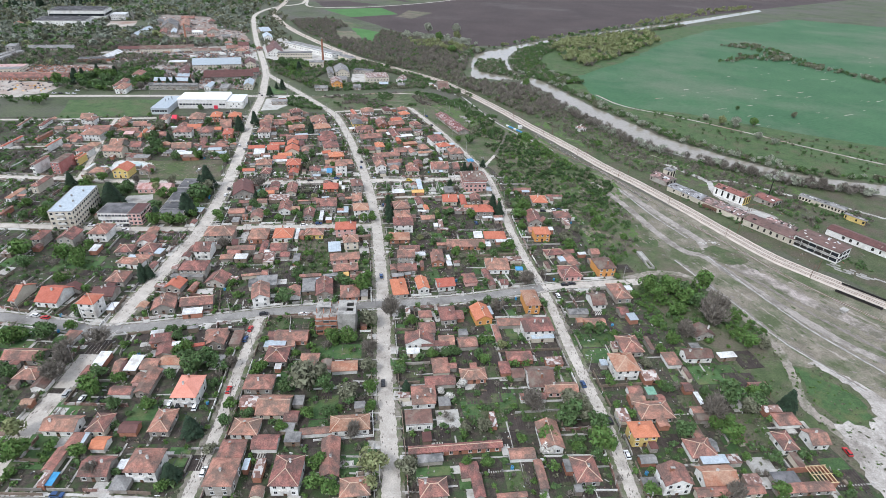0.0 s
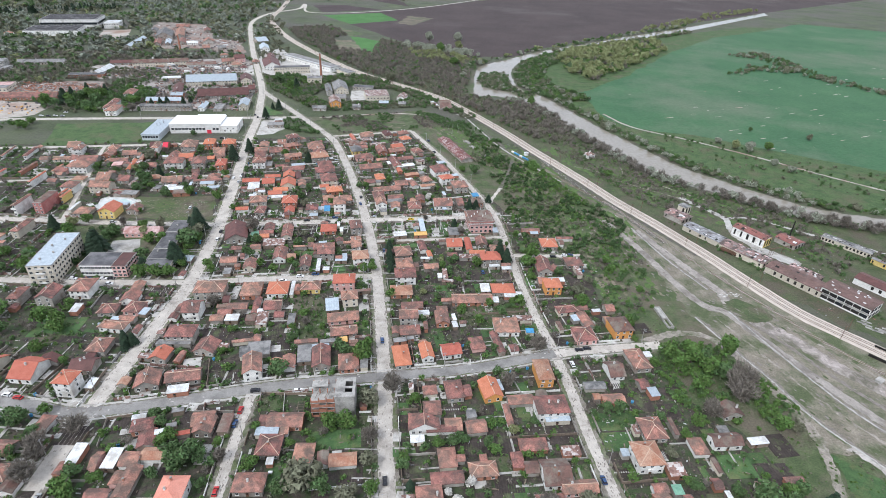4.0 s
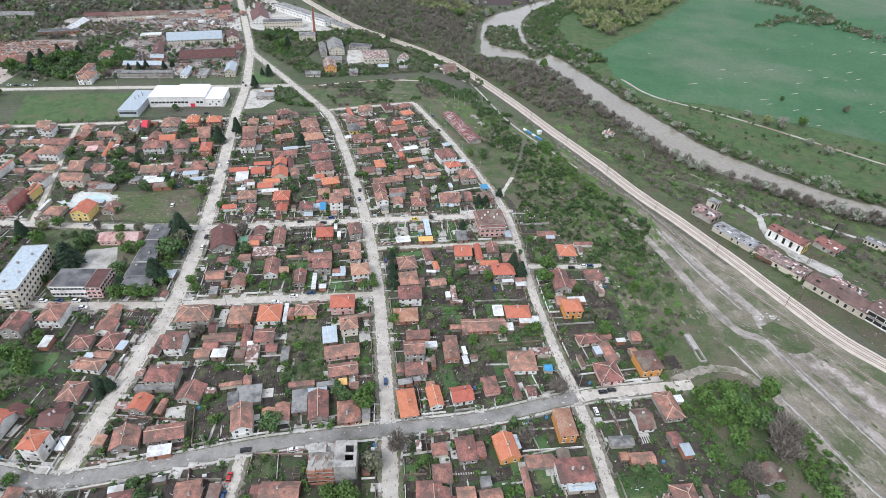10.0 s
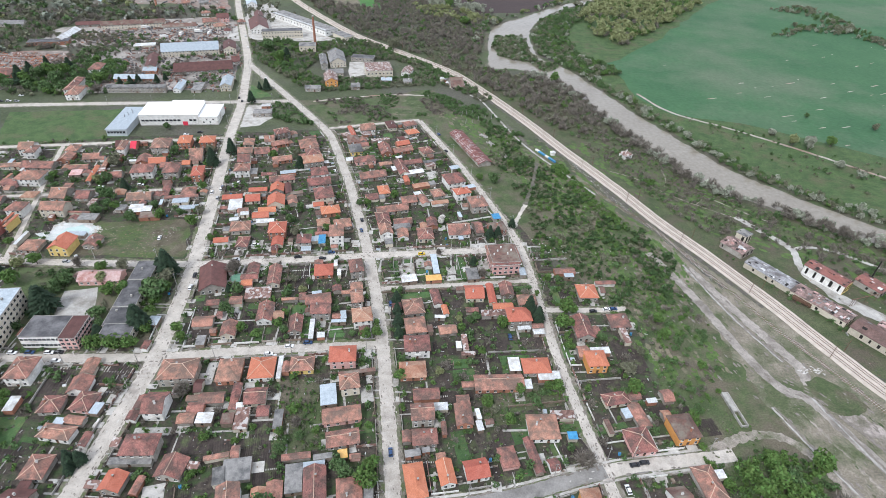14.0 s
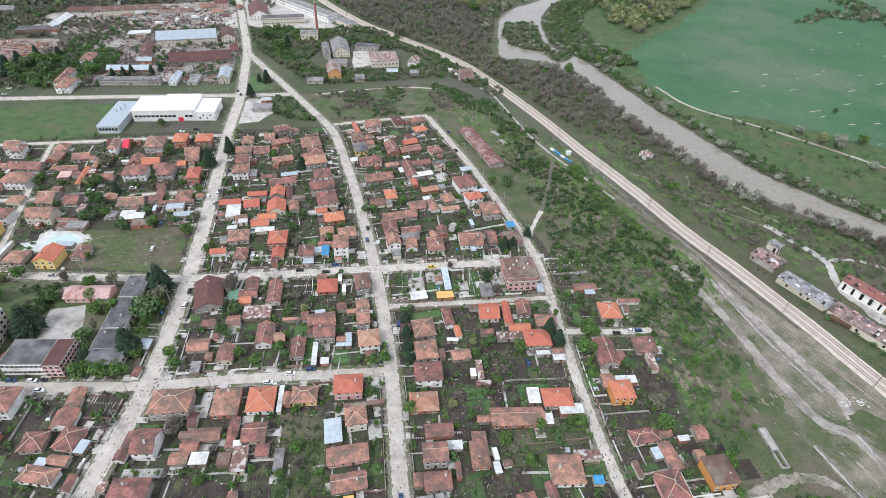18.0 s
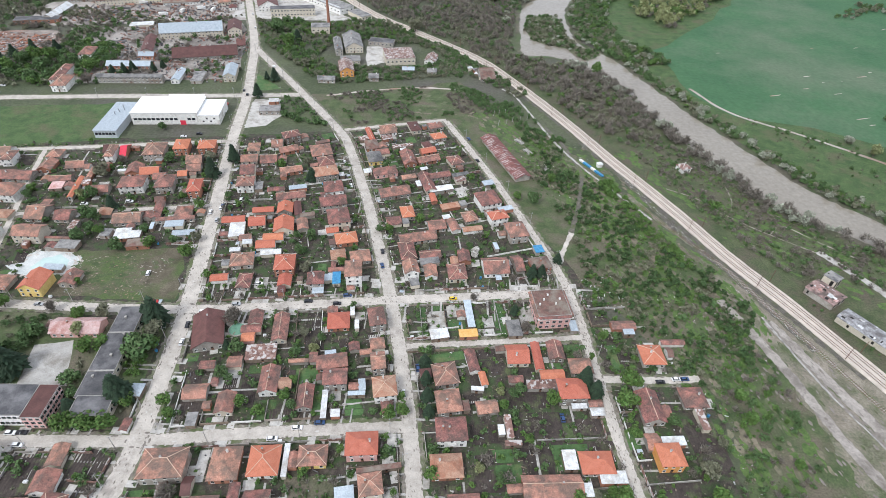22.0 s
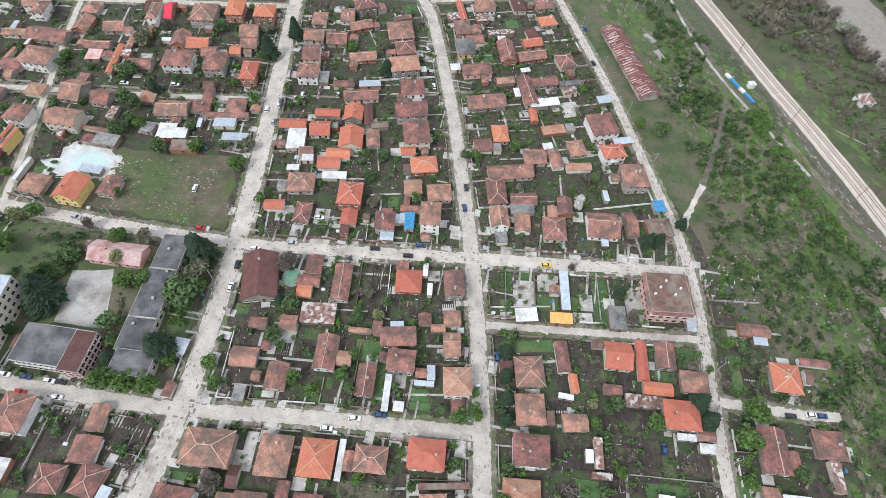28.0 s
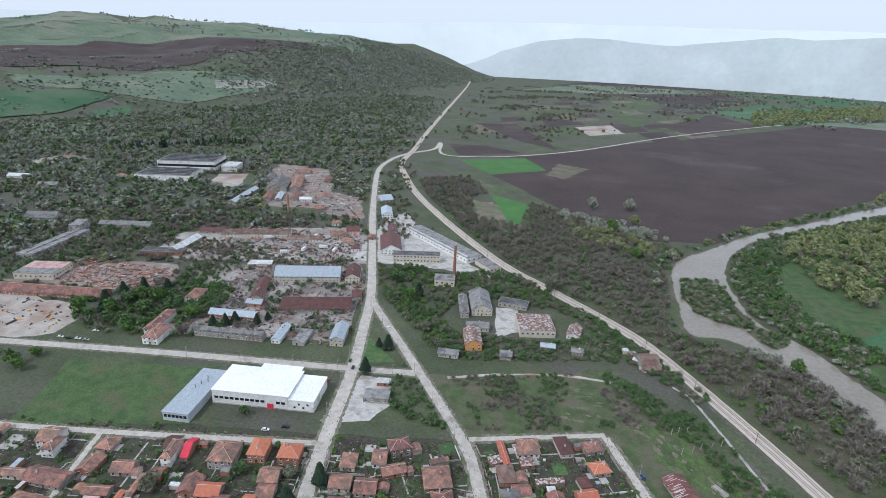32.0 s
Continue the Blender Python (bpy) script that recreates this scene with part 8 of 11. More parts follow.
wood("bank_weeds", "weeds and grass above the river", "fresh", SOUTHSTRIP, 300, 0.25, 0.8, 20, 95, 14, 0.0, 0.4, 0.3)
FAREDGE = band(FAR_BANK[13:26], -15, 0)
wood("far_bank_green", "mid green bushes on the far river bank", "deep", FAREDGE, 330, 1.2, 3.2, 60, 7, 22, -0.25, 0.7)
wood("far_bank_olive", "olive budding bushes on the far river bank", "olive", FAREDGE, 300, 1.2, 3.2, 60, 8, 22, -0.25, 0.7)
wood("far_bank_willow", "silvery willows along the river", "silver", FAREDGE, 110, 2.0, 4.2, 90, 9, 18, -0.05, 0.9)
wood("far_bank_fresh", "fresh green bushes on the far bank", "fresh", FAREDGE, 90, 1.4, 3.4, 60, 97, 18, 0.0, 0.8)
MEADOWBANK = [(185, 610), (215, 560), (250, 520), (300, 470), (360, 425), (420, 400), (400, 490), (330, 530), (290, 560), (240, 595)]
wood("bank_meadow_bushes", "scattered green bushes on the river meadow", "deep", MEADOWBANK, 90, 0.8, 2.4, 60, 98, 14, 0.05, 0.6)
wood("bank_meadow_twigs", "brown brushwood on the river meadow", "olive", MEADOWBANK, 160, 0.5, 1.8, 44, 99, 14, 0.05, 0.5)
NEAREDGE = band(NEAR_BANK[16:30], -4, 7)
wood("near_bank_willow", "pale grey willows along the near bank", "silver", NEAREDGE, 150, 2.2, 4.6, 90, 10, 18, -0.3, 0.95)
wood("near_bank_bare", "bare trees along the near bank", "bare", NEAREDGE, 260, 2.2, 4.8, 70, 11, 18, -0.5, 0.95)
wood("near_bank_green", "green bushes along the near bank", "deep", NEAREDGE, 110, 1.2, 3.0, 60, 100, 18, -0.1, 0.7)
wood("island_scrub", "grey-green scrub on the river island", "olive", ISLE, 150, 1.4, 3.2, 70, 12, 20, -0.7, 0.8)
wood("island_trees", "green trees on the river island", "deep", ISLE, 110, 1.6, 3.6, 70, 13, 20, -0.5, 0.8)
wood("island_willow", "silvery bushes on the river island", "silver", ISLE, 40, 1.4, 3.0, 70, 101, 20, -0.5, 0.8)
BENDBANK = band(FAR_BANK[6:15], -46, -1)
wood("bend_bank_green", "mixed green trees inside the river bend", "deep", BENDBANK, 330, 2.0, 4.6, 70, 102, 28, -0.5, 0.8)
wood("bend_bank_olive", "olive trees inside the river bend", "olive", BENDBANK, 200, 2.0, 4.4, 70, 103, 28, -0.4, 0.8)
wood("bend_bank_fresh", "fresh green trees inside the river bend", "fresh", BENDBANK, 110, 2.0, 4.6, 70, 104, 24, -0.1, 0.8)
wood("bend_bank_willow", "silvery willows inside the river bend", "silver", BENDBANK, 70, 2.0, 4.0, 80, 105, 24, -0.1, 0.9)
UPSTREAM = band(NEAR_BANK[1:12], 0, 14)
wood("upstream_green", "green trees along the upstream bank", "deep", UPSTREAM, 260, 2.0, 4.6, 60, 106, 30, -0.4, 0.8)
wood("upstream_pale", "pale budding trees along the upstream bank", "pale", UPSTREAM, 150, 2.4, 5.0, 70, 107, 30, -0.2, 0.9)
wood("upstream_willow", "silvery willows along the upstream bank", "silver", UPSTREAM, 130, 2.4, 5.0, 70, 108, 30, -0.2, 0.9)
UPSTREAM_IN = band(FAR_BANK[1:7], -16, 0)
wood("upstream_inner", "olive trees along the inner upstream bank", "olive", UPSTREAM_IN, 180, 2.2, 4.6, 60, 109, 30, -0.4, 0.8)
wood("upstream_inner_green", "green trees along the inner upstream bank", "deep", UPSTREAM_IN, 160, 2.2, 4.6, 60, 110, 30, -0.3, 0.8)
COPSE = band([(-62, 1010), (-20, 985), (20, 970), (70, 955)], -14, 18)
wood("bend_copse_silver", "silvery poplar copse beside the ploughed field", "silver", COPSE, 60, 3.5, 6.5, 90, 111, 40, -0.5, 1.0)
wood("bend_copse_pale", "pale green copse beside the ploughed field", "pale", [(-60, 985), (-10, 955), (40, 935), (60, 900), (20, 880), (-40, 920)], 60, 3.0, 6.0, 80, 112, 40, -0.4, 1.0)
FARWOOD = [(188, 850), (180, 930), (205, 1000), (262, 1062), (335, 1112), (420, 1170), (400, 1060), (335, 965), (255, 865), (212, 812)]
wood("inner_bend_wood", "pale green poplar wood in the river bend", "pale", FARWOOD, 420, 3.4, 6.4, 60, 14, 60, -0.35, 1.1)
wood("inner_bend_green", "green trees in the river bend", "fresh", FARWOOD, 150, 2.6, 5.4, 60, 15, 50, -0.1, 0.9)
wood("inner_bend_bare", "leafless trees in the river bend", "bare", FARWOOD, 160, 2.4, 5.0, 60, 16, 50, -0.2, 0.9)
HEDGE = [(500, 1040), (570, 1070), (590, 990), (585, 910), (600, 840), (650, 750), (620, 750), (575, 840), (545, 905), (490, 915), (430, 868), (428, 888), (490, 945), (545, 950), (540, 1010)]
wood("field_copse", "grey-green copse in the crop field", "olive", HEDGE, 170, 2.0, 4.5, 60, 17, 60, -0.5, 0.8)
wood("field_copse_green", "green bushes in the crop field", "deep", HEDGE, 130, 2.0, 4.2, 60, 113, 60, -0.4, 0.8)
wood("field_copse_willow", "silvery bushes in the crop field", "silver", HEDGE, 40, 2.5, 4.8, 60, 114, 60, -0.2, 0.8)
OVER = [(428, 1262), (560, 1385), (760, 1600), (900, 1720), (880, 1745), (700, 1600), (500, 1370), (415, 1275)]
wood("field_edge_trees", "row of pale green trees along the ploughed field", "pale", OVER, 120, 3.0, 6.0, 70, 18, 50, -0.3, 1.0)
WEDGE = [(-150, 645), (-206, 712), (-232, 770), (-215, 785), (-165, 770), (-120, 790), (-95, 790), (-60, 745), (-40, 715), (-100, 735), (-140, 725), (-150, 690), (-130, 655)]
wood("wedge_green", "overgrown green thicket beside the main road", "deep", WEDGE, 330, 1.6, 3.6, 90, 20, 30, -0.2, 0.8, 1.0)
wood("wedge_fresh", "fresh green thicket beside the main road", "fresh", WEDGE, 200, 1.6, 3.4, 90, 21, 25, -0.1, 0.8, 1.0)
wood("wedge_bare", "bare twiggy thicket beside the main road", "olive", WEDGE, 380, 1.6, 3.4, 90, 22, 25, -0.2, 0.8, 1.0)
wood("forecourt_trees", "green trees and bushes beside the forecourt", "deep", [(-152, 560), (-112, 550), (-130, 580), (-156, 612), (-162, 594)], 110, 0.9, 2.6, 60, 115, 14, -0.2, 0.8, 0.8)
NEAR_MEADOW = [(-125, 605), (-20, 640), (28, 600), (10, 585), (-24, 580), (-95, 556)]
wood("meadow_bushes", "scattered bushes in the meadow", "deep", NEAR_MEADOW, 420, 0.8, 2.0, 70, 23, 25, 0.05, 0.6)
wood("meadow_twigs", "reddish-brown bushes in the meadow", "bare", NEAR_MEADOW, 330, 0.8, 2.0, 90, 24, 25, 0.05, 0.6)
WESTMEADOW = [(96, 280), (104, 268), (122, 285), (132, 325), (126, 360), (112, 390), (96, 400), (92, 345), (98, 330)]
wood("lane_bushes", "dark green bushes on the meadow edge", "deep", WESTMEADOW, 110, 0.9, 2.4, 80, 75, 12, -0.05, 0.6, 0.4)
wood("lane_bushes_fresh", "fresh green bushes on the meadow edge", "fresh", WESTMEADOW, 80, 0.8, 2.0, 80, 76, 12, 0.0, 0.6, 0.4)
wood("lane_twigs", "brown brambles on the meadow edge", "bare", WESTMEADOW, 80, 0.8, 2.0, 80, 77, 12, 0.0, 0.6, 0.4)
RAILSIDE = [(170, 385), (190, 352), (214, 318), (240, 290), (262, 262), (256, 256), (230, 288), (205, 318), (180, 355), (160, 392)]
wood("railside_scrub", "low green scrub between railway and depots", "deep", RAILSIDE, 90, 0.7, 2.0, 70, 78, 12, -0.1, 0.6, 0.4)
RIVERSIDE = [(200, 420), (215, 402), (235, 402), (262, 380), (300, 350), (296, 320), (270, 340), (250, 320), (236, 350), (226, 372), (212, 372), (214, 392), (196, 405)]
wood("riverside_scrub", "mixed green scrub round the ruined depots", "deep", RIVERSIDE, 110, 0.8, 2.2, 70, 79, 14, -0.05, 0.6, 0.4)
wood("riverside_twigs", "bare twiggy scrub round the ruined depots", "bare", RIVERSIDE, 130, 0.8, 2.6, 70, 80, 14, -0.1, 0.6, 0.4)
EDGE = [(-20, 640), (30, 598), (60, 545), (44, 535), (20, 575), (-6, 600)]
wood("meadow_edge", "green scrub along the railway edge", "deep", EDGE, 200, 1.0, 2.6, 70, 25, 20, -0.2, 0.7)
NORTHWEST = [(-1300, 1250), (-1050, 1880), (-800, 2600), (-620, 2600), (-420, 1600), (-395, 1240), (-330, 1060), (-300, 960), (-280, 900), (-300, 880), (-480, 880), (-500, 740), (-560, 690), (-800, 700), (-1100, 900)]
wood("north_scrub_bare", "grey-green scrub woodland north of the works", "far", NORTHWEST, 3600, 3.0, 7.0, 18, 26, 120, -0.25, 0.7, 1.5, YARDS_KEPT, 30)
wood("north_scrub_olive", "olive scrub woodland north of the works", "olive", NORTHWEST, 3200, 3.0, 6.5, 18, 27, 100, -0.25, 0.7, 1.5, YARDS_KEPT, 30)
wood("north_scrub_green", "green trees in the northern scrub", "deep", NORTHWEST, 2000, 3.0, 6.0, 18, 28, 90, -0.2, 0.7, 1.5, YARDS_KEPT, 30)
wood("north_scrub_pale", "pale budding trees in the northern scrub", "pale", NORTHWEST, 500, 3.0, 6.0, 36, 38, 60, 0.1, 0.7, 1.5, YARDS_KEPT, 30)
FACTORY_WOOD = [(-560, 600), (-345, 590), (-206, 640), (-240, 740), (-262, 780), (-270, 860), (-300, 900), (-490, 900), (-640, 800), (-700, 690)]
wood("factory_wood_bare", "bare brown trees round the works", "bare", FACTORY_WOOD, 520, 2.0, 4.4, 70, 70, 45, -0.15, 0.8, 1.2, YARDS_KEPT)
wood("factory_wood_olive", "olive scrub round the works", "olive", FACTORY_WOOD, 620, 1.6, 3.8, 60, 71, 35, -0.2, 0.7, 1.2, YARDS_KEPT)
wood("factory_wood_green", "green trees round the works", "deep", FACTORY_WOOD, 420, 1.8, 4.2, 60, 72, 35, -0.05, 0.8, 1.2, YARDS_KEPT)
GROVE = [(-380, 600), (-330, 592), (-318, 640), (-330, 690), (-372, 690), (-395, 640)]
wood("grove_green", "dense green grove beside the town road", "deep", GROVE, 120, 2.4, 4.6, 90, 73, 30, -0.6, 0.9, 0.6)
wood("grove_fresh", "fresh green grove beside the town road", "fresh", GROVE, 70, 2.2, 4.2, 90, 74, 30, -0.5, 0.9, 0.6)
wood("north_conifers", "row of dark conifers", "dark", [(-860, 1180), (-700, 1330), (-690, 1310), (-850, 1150)], 60, 3.0, 4.5, 60, 29, 60, -0.6, 1.0)
DEPOT = [(-150, 640), (-120, 628), (-20, 655), (10, 640), (30, 615), (40, 625), (-10, 702), (-40, 735), (-60, 742), (-30, 690), (-60, 670), (-140, 665)]
wood("depot_scrub", "green scrub round the old depots", "deep", DEPOT, 420, 1.2, 2.8, 80, 65, 20, -0.25, 0.7, 0.6)
wood("depot_twigs", "brown scrub round the old depots", "olive", DEPOT, 380, 1.2, 2.8, 80, 66, 20, -0.25, 0.7, 0.6)
TOWN = [(-560, 480), (-440, 500), (-380, 560), (-520, 545), (-700, 560), (-900, 640), (-620, 700), (-520, 690), (-530, 640), (-640, 600)]
wood("west_scrub", "mixed green scrub west of the sports field", "deep", TOWN, 300, 2.0, 4.0, 60, 67, 40, -0.2, 0.7, 0.6)
GAPS = [(-360, 590), (-206, 628), (-235, 735), (-262, 770), (-420, 790), (-470, 740), (-380, 720), (-360, 660)]
wood("works_trees", "trees between the workshops", "deep", GAPS, 130, 1.5, 3.4, 80, 68, 25, 0.0, 0.9, 0.6)
wood("works_bare", "bare trees between the workshops", "bare", GAPS, 120, 1.5, 3.4, 90, 69, 25, 0.0, 0.9, 0.6)
WORKS = [(-480, 760), (-300, 745), (-262, 760), (-250, 790), (-300, 752), (-430, 790)]
wood("works_scrub", "brown scrub between the works and the scrapyard", "olive", WORKS, 160, 1.5, 3.2, 70, 30, 30, -0.3, 0.7, 1.0)
BETWEEN = [(-260, 830), (-225, 780), (-205, 900), (-265, 1010), (-300, 1150), (-355, 1300), (-350, 1180), (-300, 980)]
wood("road_rail_scrub", "scrub between road and railway", "olive", BETWEEN, 200, 2.0, 4.0, 70, 33, 50, -0.2, 0.7, 1.0)
SLOPE = [(-1250, 2080), (-1060, 2000), (-815, 2700), (-770, 3500), (-570, 4100), (-700, 4500), (-1500, 4300), (-1350, 3200), (-1420, 2700)]
wood("hill_forest", "leafless grey-green forest on the hillside", "far", SLOPE, 5200, 5.0, 9.0, 11, 34, 400, -0.7, 0.3, fray=50)
wood("hill_forest_green", "green thickets on the hillside", "deep", SLOPE, 500, 4.0, 8.0, 22, 35, 300, -0.1, 0.35, fray=50)
PASTURE = [(-2600, 1000), (-1308, 1322), (-1060, 1941), (-1100, 2300), (-1400, 2600), (-1700, 2500), (-2600, 1800)]
wood("hill_bushes", "scattered bushes on the hill pasture", "far", PASTURE, 1500, 3.0, 6.5, 13, 39, 160, 0.0, 0.4, fray=40)
wood("hill_bushes_green", "scattered green bushes on the hill pasture", "deep", PASTURE, 700, 3.0, 6.0, 26, 40, 160, 0.05, 0.4, fray=40)
PLATEAU = [(-3800, 3000), (-2000, 2900), (-1300, 3200), (-1300, 4400), (-3800, 4600)]
wood("plateau_hedges", "dark hedges on the plateau", "far", PLATEAU, 700, 5.0, 9.0, 22, 41, 220, 0.15, 0.4, fray=60)
PLAIN = [(-300, 1500), (-330, 2000), (-440, 2600), (-500, 3400), (0, 3900), (200, 3000), (-50, 2200), (-100, 1650)]
wood("valley_hedges", "lines of scrub across the valley floor", "olive", PLAIN, 900, 3.0, 7.0, 30, 36, 180, 0.1, 0.6, fray=60)
EASTPLAIN = [(300, 2300), (900, 2400), (2400, 2600), (3200, 4200), (800, 4300), (0, 4300)]
wood("valley_woods", "pale woods and hedges across the far valley", "far", EASTPLAIN, 1500, 5.0, 10.0, 12, 43, 200, 0.12, 0.5, fray=80)
wood("valley_woods_green", "green hedges across the far valley", "deep", EASTPLAIN, 500, 4.0, 8.0, 22, 44, 200, 0.15, 0.5, fray=80)
RIVERFAR = [(500, 2250), (800, 2500), (1500, 3100), (1900, 3500), (1400, 3500), (700, 2900)]
wood("far_river_wood", "distant pale woodland along the river", "pale", RIVERFAR, 900, 6.0, 11.0, 26, 37, 200, -0.3, 0.7)
for kind, x, y, r in (("silver", 279, 567, 3.6), ("pale", 287, 548, 5.0), ("silver", 297, 541, 5.2), ("silver", 303, 550, 4.6), ("fresh", 320, 548, 4.8), ("silver", 306, 510, 4.0), ("silver", 313, 495, 3.8), ("deep", 332, 610, 2.6), ("olive", 382, 586, 3.6), ("fresh", 106, 676, 5.5), ("fresh", 142, 470, 3.6), ("bare", 250, 410, 4.6), ("bare", 292, 388, 5), ("silver", 232, 432, 4), ("fresh", 20, 880, 7), ("fresh", 0, 960, 8), ("pale", 30, 1000, 8), ("silver", -20, 1060, 9), ("silver", 30, 1075, 9), ("olive", -65, 765, 7)):
    tree(kind, x, y, r)

wood("school_trees", "dark green trees round the school", "shade", [(-236, 298), (-222, 350), (-206, 354), (-204, 340), (-208, 314), (-214, 298)], 40, 1.4, 3.4, 80, 116, 14, -0.3, 0.9, 0.6)
wood("school_hedge", "fresh green trees along the school wing", "fresh", [(-160, 312), (-150, 312), (-154, 352), (-160, 352)], 26, 1.4, 3.2, 80, 117, 14, -0.6, 0.9, 0.6)
wood("school_bushes", "brown and green bushes in the school grounds", "olive", [(-236, 298), (-150, 298), (-154, 354), (-238, 355)], 120, 0.5, 1.6, 50, 118, 14, -0.3, 0.6, 0.5, ([(-206, 340), (-187, 343), (-176, 316), (-201, 313)],))
# ---- single trees: kind, x, y, crown radius ----
tree("deep", -206, 343, 4.9)
tree("dark", -205, 322, 7.0)
tree("fresh", -180, 336, 4.1)
tree("fresh", -174, 337, 3.8)
tree("olive", -154, 345, 4.8)
tree("deep", -155, 333, 7.0)
tree("dark", -156, 353, 6.6)
tree("dark", -154, 312, 5.9)
tree("deep", -173, 312, 3.0)
tree("dark", -170, 305, 3.6)
tree("fresh", -168, 298, 4.3)
tree("fresh", -160, 298, 4.3)
tree("fresh", -153, 299, 4.3)
tree("fresh", -232, 341, 4.9)
tree("fresh", -135, 311, 2.9)
tree("fresh", -131, 304, 2.9)
tree("deep", -117, 326, 3.0)
tree("deep", -115, 340, 3.4)
tree("dark", -120, 341, 1.9)
tree("fresh", -104, 312, 2.9)
tree("fresh", -97, 308, 2.9)
tree("fresh", -88, 317, 2.6)
tree("deep", -84, 312, 2.6)
tree("olive", -87, 350, 2.4)
tree("pale", -81, 342, 2.3)
tree("deep", -89, 340, 2.8)
tree("fresh", -86, 324, 2.2)
tree("deep", -79, 348, 2.4)
tree("bare", -122, 356, 4.2)
tree("fresh", -150, 310, 3.2)
tree("fresh", -152, 339, 3.5)
tree("fresh", -193, 353, 3.0)
tree("olive", -182, 356, 3.6)
tree("dark", -31, 337, 3.0)
tree("dark", -30, 328, 2.9)
tree("dark", -29, 319, 2.9)
tree("dark", -28, 312, 2.5)
tree("dark", 11, 371, 2.4)
tree("bare", 15, 360, 2.8)
tree("fresh", -39, 312, 3.1)
tree("fresh", -44, 310, 3.1)
tree("dark", 38, 330, 4.6)
tree("dark", 42, 325, 4.0)
tree("fresh", 24, 321, 3.5)
tree("pale", 2, 324, 2.2)
tree("fresh", 3, 317, 2.5)
tree("fresh", 55, 321, 4.9)
tree("fresh", 12, 302, 2.0)
tree("deep", 10, 325, 2.6)
tree("fresh", 2, 327, 1.7)
tree("fresh", 44, 345, 1.8)
tree("bare", -9, 379, 2.0)
tree("fresh", -40, 319, 2.0)
tree("fresh", 51, 357, 2.8)
tree("fresh", 83, 331, 2.0)
tree("deep", 72, 313, 3.0)
tree("dark", -166, 496, 4.6)
tree("dark", -174, 478, 5.3)
tree("olive", -182, 496, 4.1)
tree("deep", -207, 492, 3.7)
tree("fresh", -170, 444, 3.4)
tree("fresh", -183, 452, 2.7)
tree("dark", -219, 439, 3.8)
tree("deep", -219, 416, 3.9)
tree("deep", -227, 428, 4.6)
tree("fresh", -215, 416, 3.2)
tree("deep", -199, 403, 4.3)
tree("fresh", -183, 407, 3.5)
tree("deep", -172, 411, 2.8)
tree("fresh", -161, 401, 3.8)
tree("olive", -161, 414, 3.2)
tree("fresh", -145, 386, 2.6)
tree("fresh", -143, 391, 1.7)
tree("fresh", -274, 453, 3.1)
tree("deep", -236, 449, 4.2)
tree("pale", -243, 449, 3.1)
tree("olive", -241, 472, 5.0)
tree("bare", -236, 488, 3.3)
tree("fresh", -134, 493, 3.7)
tree("dark", -111, 479, 4.0)
tree("olive", -117, 496, 3.1)
tree("deep", -102, 407, 3.1)
tree("olive", -96, 394, 3.3)
tree("deep", -99, 420, 3.1)
tree("pale", -239, 356, 3.5)
tree("fresh", -231, 359, 3.9)
tree("fresh", -194, 356, 2.8)
tree("bare", -207, 357, 3.1)
tree("dark", -163, 357, 3.4)
tree("fresh", -256, 376, 2.5)
tree("fresh", -236, 345, 2.8)
tree("deep", -192, 420, 2.9)
tree("fresh", -79, 401, 2.5)
tree("fresh", -205, 376, 2.0)
tree("deep", -106, 482, 2.8)
tree("fresh", -10, 489, 2.7)
tree("fresh", -40, 440, 3.2)
tree("fresh", -57, 431, 2.5)
tree("deep", -11, 420, 2.0)
tree("fresh", -2, 429, 2.4)
tree("bloom", -8, 415, 2.4)
tree("bloom", -8, 411, 2.3)
tree("olive", -35, 416, 2.4)
tree("dark", 22, 398, 3.2)
tree("dark", 27, 400, 3.2)
tree("dark", 37, 411, 2.6)
tree("fresh", 19, 470, 3.0)
tree("deep", 29, 466, 4.1)
tree("fresh", 43, 492, 3.1)
tree("deep", 55, 497, 3.5)
tree("deep", -62, 430, 2.5)
tree("deep", 2, 473, 1.9)
tree("bare", -119, 273, 3.6)
tree("fresh", -69, 266, 2.7)
tree("bare", -67, 259, 2.4)
tree("fresh", -84, 257, 1.6)
tree("fresh", -102, 251, 2.1)
tree("fresh", -89, 250, 1.8)
tree("deep", -71, 247, 2.3)
tree("deep", -47, 241, 3.6)
tree("fresh", -34, 239, 4.1)
tree("deep", -43, 237, 3.1)
tree("fresh", -101, 235, 2.0)
tree("dark", -148, 239, 3.2)
tree("dark", -147, 236, 2.2)
tree("fresh", -37, 259, 2.1)
tree("deep", -51, 311, 2.2)
tree("fresh", -153, 278, 1.7)
tree("fresh", -73, 255, 2.1)
tree("deep", -64, 253, 2.1)
tree("fresh", -58, 256, 1.9)
tree("fresh", 103, 315, 3.4)
tree("fresh", 116, 296, 2.7)
tree("fresh", 80, 281, 4.3)
tree("deep", 75, 280, 2.6)
tree("olive", 79, 292, 3.8)
tree("fresh", 28, 279, 2.8)
tree("fresh", 45, 280, 3.6)
tree("fresh", 13, 272, 3.1)
tree("fresh", 22, 263, 3.0)
tree("olive", 35, 281, 2.0)
tree("fresh", 100, 265, 3.4)
tree("bare", 49, 244, 4.6)
tree("pale", -8, 289, 2.3)
tree("deep", -0, 285, 2.3)
tree("deep", 7, 323, 2.2)
tree("fresh", 100, 253, 1.9)
tree("fresh", 55, 307, 2.8)
tree("fresh", 104, 327, 3.2)
tree("olive", 89, 305, 2.4)
tree("fresh", -26, 285, 2.9)
